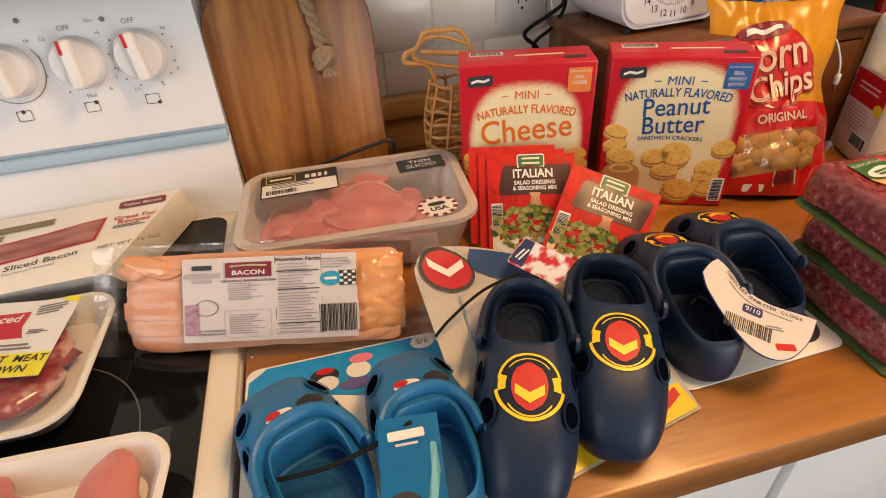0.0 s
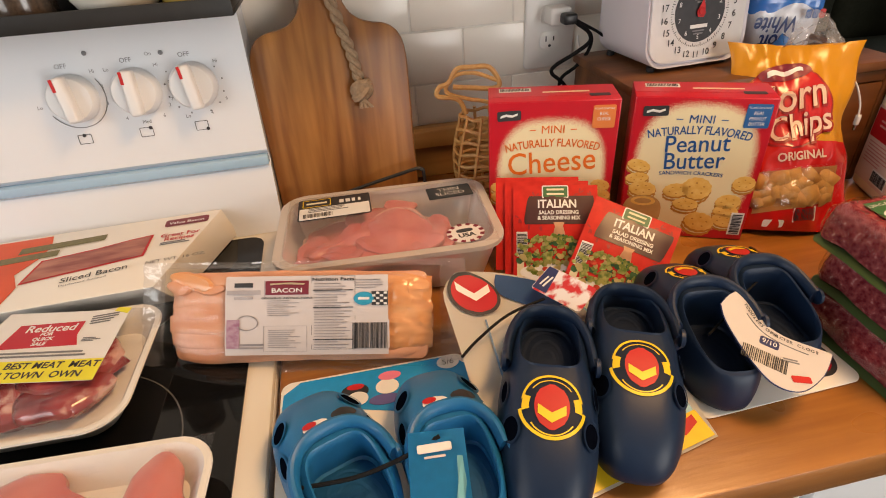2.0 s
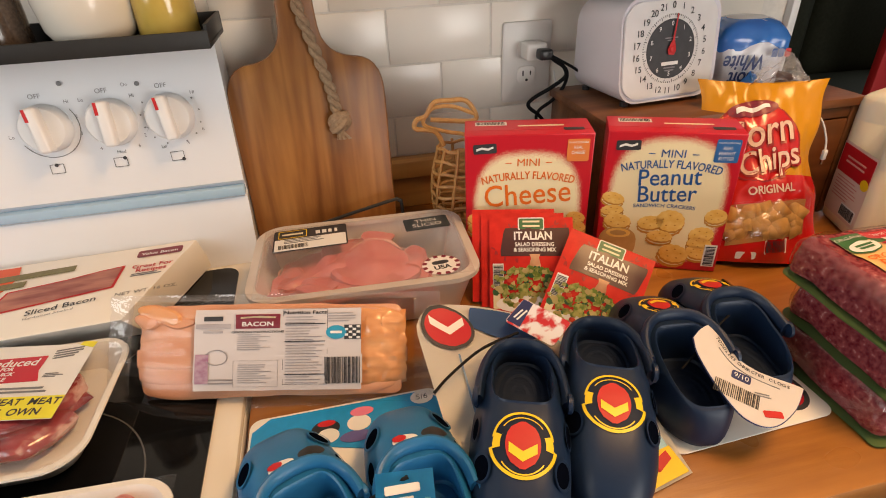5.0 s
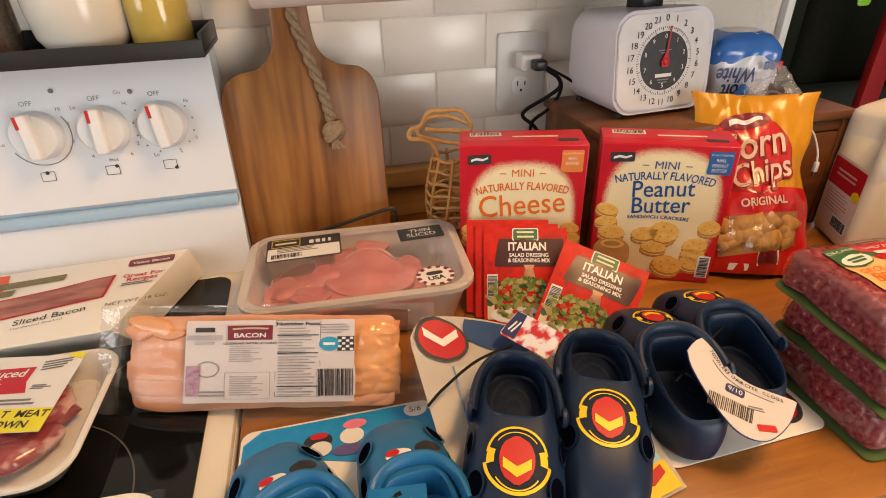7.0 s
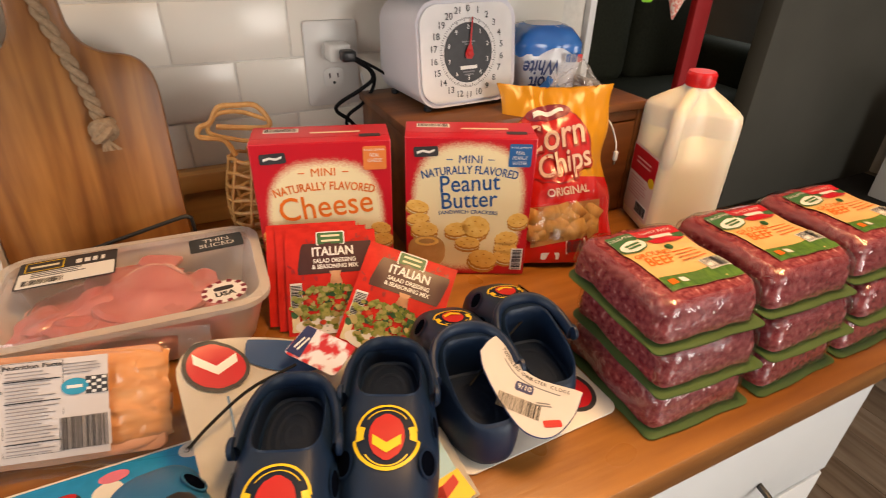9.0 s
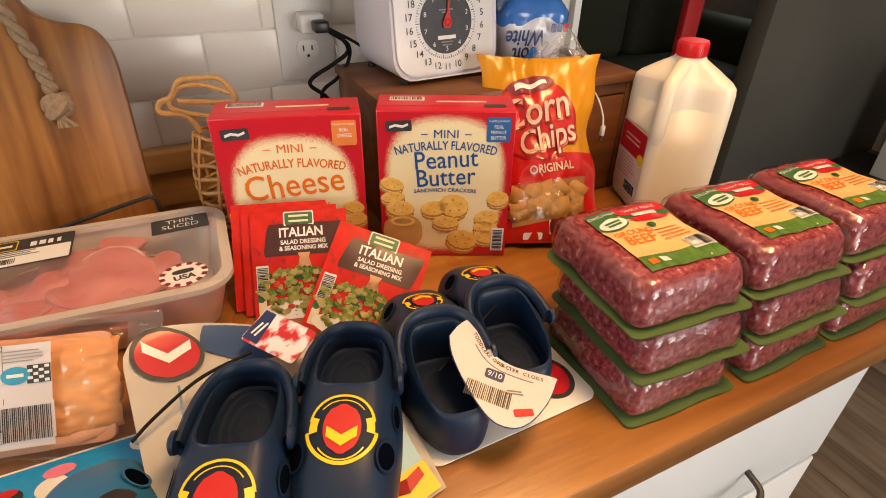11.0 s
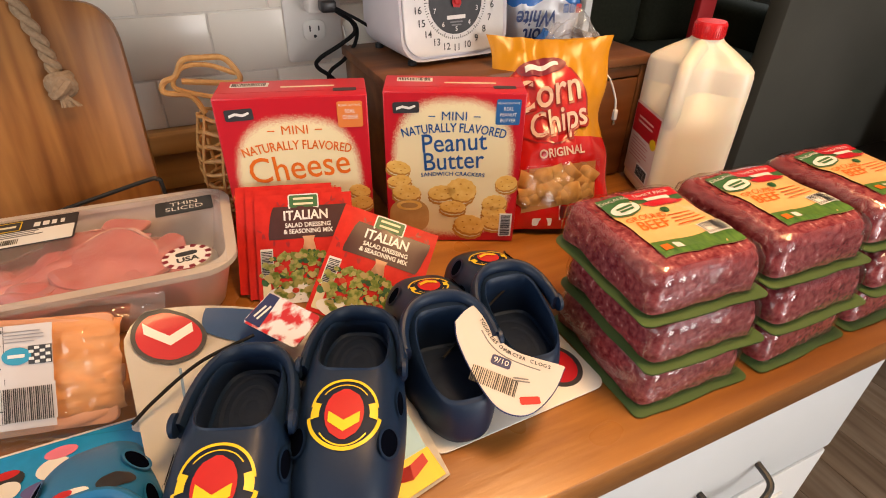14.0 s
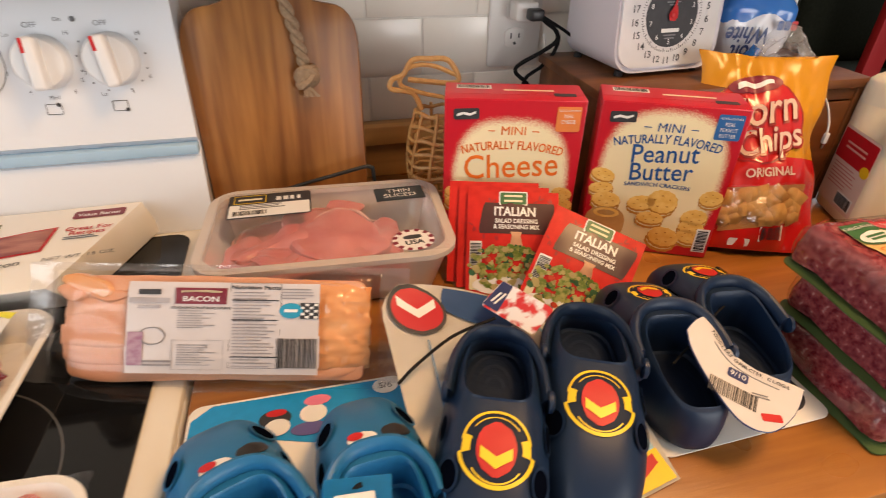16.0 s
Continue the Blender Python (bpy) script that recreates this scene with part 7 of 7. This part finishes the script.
# teal card under the blue pair
c = card("shoe_card", "teal and white shoe card under the blue clogs", (-0.045, 0.305, TOP + 0.002), (1, -0.01, 0), (0, 1, 0), 0.194, 0.252, CARDW)
part("teal_print", flat([(0.003, 0.235), (0.02, 0.249), (0.18, 0.249), (0.192, 0.235), (0.190, 0.17), (0.11, 0.19), (0.06, 0.205), (0.002, 0.21)]), TEAL, c, "teal printed wave", m=pose(0, 0, 0.0018))
part("yellow_print", flat([(0.002, 0.21), (0.002, 0.185), (0.03, 0.175), (0.035, 0.205)]), YELLOW, c, m=pose(0, 0, 0.0022))
for x, y, rx, ry, mm in ((0.075, 0.222, 0.014, 0.010, BLACKP), (0.077, 0.212, 0.011, 0.009, WHITEP), (0.108, 0.222, 0.012, 0.010, WHITEP), (0.112, 0.236, 0.012, 0.006, mat("pink_print", (0.80, 0.22, 0.34), rough=0.4)), (0.076, 0.228, 0.009, 0.004, REDINK), (0.104, 0.206, 0.016, 0.007, mat("violet_print", (0.12, 0.10, 0.30), rough=0.4)), (0.128, 0.208, 0.008, 0.006, YELLOW)):
    part("printed_spot", flat(oval(rx, ry, 22)), mm, c, "printed coloured spot", m=pose(x, y, 0.0024 + 0.0003 * (x * 100 % 5)))
part("size_disc", flat(oval(0.012, 0.009, 24)), WHITEP, c, "white size disc", m=pose(0.175, 0.240, 0.0026))
part("lettering", letters("5/6", 0.010), DARKINK, c, m=pose(0.175, 0.240, 0.0031))


def hang_tag(label, m, w, h, material, curl):
    t = thing("hang_tag", label, "hang tag", m)
    g = grid(lambda u, v: Vector(((u - .5) * w, (v - .5) * h, curl * (4 * (v - .5) ** 2) + 0.0 * u)), 8, 14)
    tree = BVHTree.FromBMesh(g)
    s = g.copy()
    g.free()
    bmesh.ops.solidify(s, geom=s.faces[:], thickness=0.0006)
    part("tag", s, material, t)

    def pr(name, q, mm, x, y, rz=0.0, lift=0.0010, lab=""):
        bmesh.ops.transform(q, matrix=pose(x, y, 0.3, 0, 0, rz), verts=q.verts[:])
        part(name, drape(q, tree, (0, 0, -1), lift), mm, t, lab)
    return t, pr


t = thing("hang_tag", "white curled paper size tag hanging on the navy clogs", "hang tag", pose(0.424, 0.442, 0.974, 16, -4, 23))
edge = [(-0.012, 0.0495), (0.004, 0.0515), (0.018, 0.048), (0.0135, 0.036), (0.004, 0.012), (0.006, -0.006), (0.013, -0.020), (0.0255, -0.041), (0.022, -0.0445), (0.000, -0.050), (-0.024, -0.0495), (-0.038, -0.043), (-0.0455, -0.030), (-0.0445, -0.014), (-0.036, 0.012), (-0.024, 0.036)]
edge = [(p.x, p.y) for p in smooth_path([(x, y, 0) for x, y in edge + edge[:1]], 4)[:-1]]
part("tag", slab(edge, -0.0004, 0.0004), TAGP, t)
part("tag_edge", tube([(x, y, -0.0008) for x, y in edge], 0.0008, 5, closed=True), mat("navy_ink", (0.02, 0.03, 0.12), rough=0.4), t, "dark blue printed tag edge")
line = smooth_path([(0.0075, 0.037, 0), (-0.0005, 0.016, 0), (-0.0005, 0.000, 0), (0.0055, -0.016, 0), (0.0160, -0.036, 0)], 12)
for i, ch in enumerate("TODDLERS CHARACTER CLOGS"):
    k = 1 + int(i / 23 * (len(line) - 3))
    d = line[k + 1] - line[k - 1]
    if ch != " ":
        part("lettering", letters(ch, 0.0047, heavy=0.0001), DARKINK, t, m=pose(line[k].x, line[k].y, 0.0008, 0, 0, math.degrees(math.atan2(d.y, d.x))))
part("small_print", tube([(p.x - 0.0055, p.y - 0.0015, 0.0004) for p in line[4:-4]], 0.0006, 4), GREYINK, t)
part("size_plate", flat(rrect(0.017, 0.0095, 0.002, 2)), MATS["navy_ink"], t, "navy size plate", m=pose(-0.0125, -0.003, 0.0006, 0, 0, -66))
part("lettering", letters("9/10", 0.0075), WHITEP, t, m=pose(-0.0125, -0.003, 0.001, 0, 0, -66))
part("barcode", bars(24, 0.040, 0.015, 7), DARKINK, t, m=pose(-0.0305, -0.010, 0.0006, 0, 0, -66))
part("small_print", lines(2, 0.016, 0.005, 12), GREYINK, t, m=pose(-0.012, -0.026, 0.0006, 0, 0, -50))
part("red_mark", flat(rrect(0.017, 0.0065, 0.001, 1)), REDINK, t, m=pose(-0.022, -0.041, 0.0006, 0, 0, -40))
t, pr = hang_tag("teal printed paper tag hanging on the blue clogs", pose(0.091, 0.362, 0.985, 4, 0, -7), 0.043, 0.080, TEAL, 0.003)
pr("maker_mark", flat(rrect(0.026, 0.007, 0.001, 1)), WHITEP, -0.002, 0.026, 3)
pr("small_print", flat(rrect(0.016, 0.002, 0.0005, 1)), WHITEP, -0.002, 0.019, 3)
pr("script_mark", flat([(-0.03, -0.003), (-0.01, -0.001), (0.01, -0.003), (0.03, 0.0), (0.03, 0.004), (0.01, 0.003), (-0.01, 0.005), (-0.03, 0.003)]), mat("aqua_print", (0.20, 0.55, 0.65), rough=0.4), 0.015, -0.012, 84)
pr("dark_disc", flat(oval(0.012, 0.012, 24)), DARKINK, -0.006, -0.026, 0)
tie = smooth_path([(-0.012, 0.395, 0.965), (0.03, 0.392, 0.968), (0.065, 0.392, 0.978), (0.098, 0.396, 0.990)], 8)
solid("elastic_tie", tube(tie, 0.0018, 6), CORD, "black elastic tie across the blue clogs", "tie")
tie = smooth_path([(0.375, 0.465, 0.965), (0.41, 0.485, 0.968), (0.45, 0.51, 0.970), (0.50, 0.535, 0.972)], 8)
solid("elastic_tie", tube(tie, 0.0012, 6), CORD, "thin black tie across the navy clogs", "tie")


# ---- next room, seen past the end of the wall ----
def sofa():
    a = thing("sofa", "dark green-black padded sofa in the next room", "sofa", pose(2.55, 2.75, 0.001, 0, 0, -4))
    part("seat", box(-0.85, 0.85, -0.45, 0.40, 0.12, 0.50, 0.08, 4), DARKCLOTH, a)
    for x in (-0.57, 0.0, 0.57):
        part("back_cushion", box(x - 0.28, x + 0.28, 0.10, 0.42, 0.45, 1.12, 0.11, 5), DARKCLOTH, a)
    for x in (-0.98, 0.98):
        part("arm", box(x - 0.13, x + 0.13, -0.45, 0.42, 0.05, 0.72, 0.09, 4), DARKCLOTH, a)
    return a


sofa()
solid("support_post", box(1.87, 1.945, 1.60, 1.63, 0, 2.4, 0.004), REDSTRAP, "red painted post standing in the next room", "post")
solid("wall_divider", box(2.77, 4.19, 1.90, 2.0, 0, 2.4, 0.004), mat("grey_panel", (0.10, 0.10, 0.088), (0.13, 0.13, 0.112), rough=0.4, scale=2.5), "grey painted divider wall in the next room", "wall", kind="structure")
solid("area_rug", box(1.15, 4.1, 0.85, 1.89, 0.0068, 0.013, 0.002), mat("rough_black", (0.015, 0.015, 0.014), (0.03, 0.03, 0.028), rough=0.95, scale=200, bump=0.4, bscale=300), "thin black sheet on the floor of the next room", "rug")
solid("white_cabinet", box(3.74, 4.1, 1.28, 1.66, 0.0135, 0.60, 0.006), CABW, "low white cabinet in the next room", "cabinet")

# ---- pieces of wall and floor ----
tile_me = finish(box(-0.0822, 0.0822, 0.0, 0.0075, -0.0404, 0.0404, 0.0012), "tile", TILE)
for row in range(6):
    z = 1.1085 - 0.0835 + row * 0.0835
    for k in range(-1, 9):
        x = 0.1045 + 0.167 * k + (0.0835 if row % 2 else 0.0)
        if x > 0.825 or x < -0.12:
            continue
        t = new("tile", tile_me)
        t.parent = wall_north
        t.matrix_local = pose(x, WALL_Y, z)
plank_me = finish(box(-0.069, 0.069, -0.6, 0.6, 0.0, 0.006, 0.0015), "plank", PLANK)
for k in range(14):
    for j in range(3):
        t = new("plank", plank_me)
        t.parent = floor
        t.matrix_local = pose(0.95 + 0.14 * k, -0.6 + 1.204 * j + 0.4 * (k % 3), 0.0005)
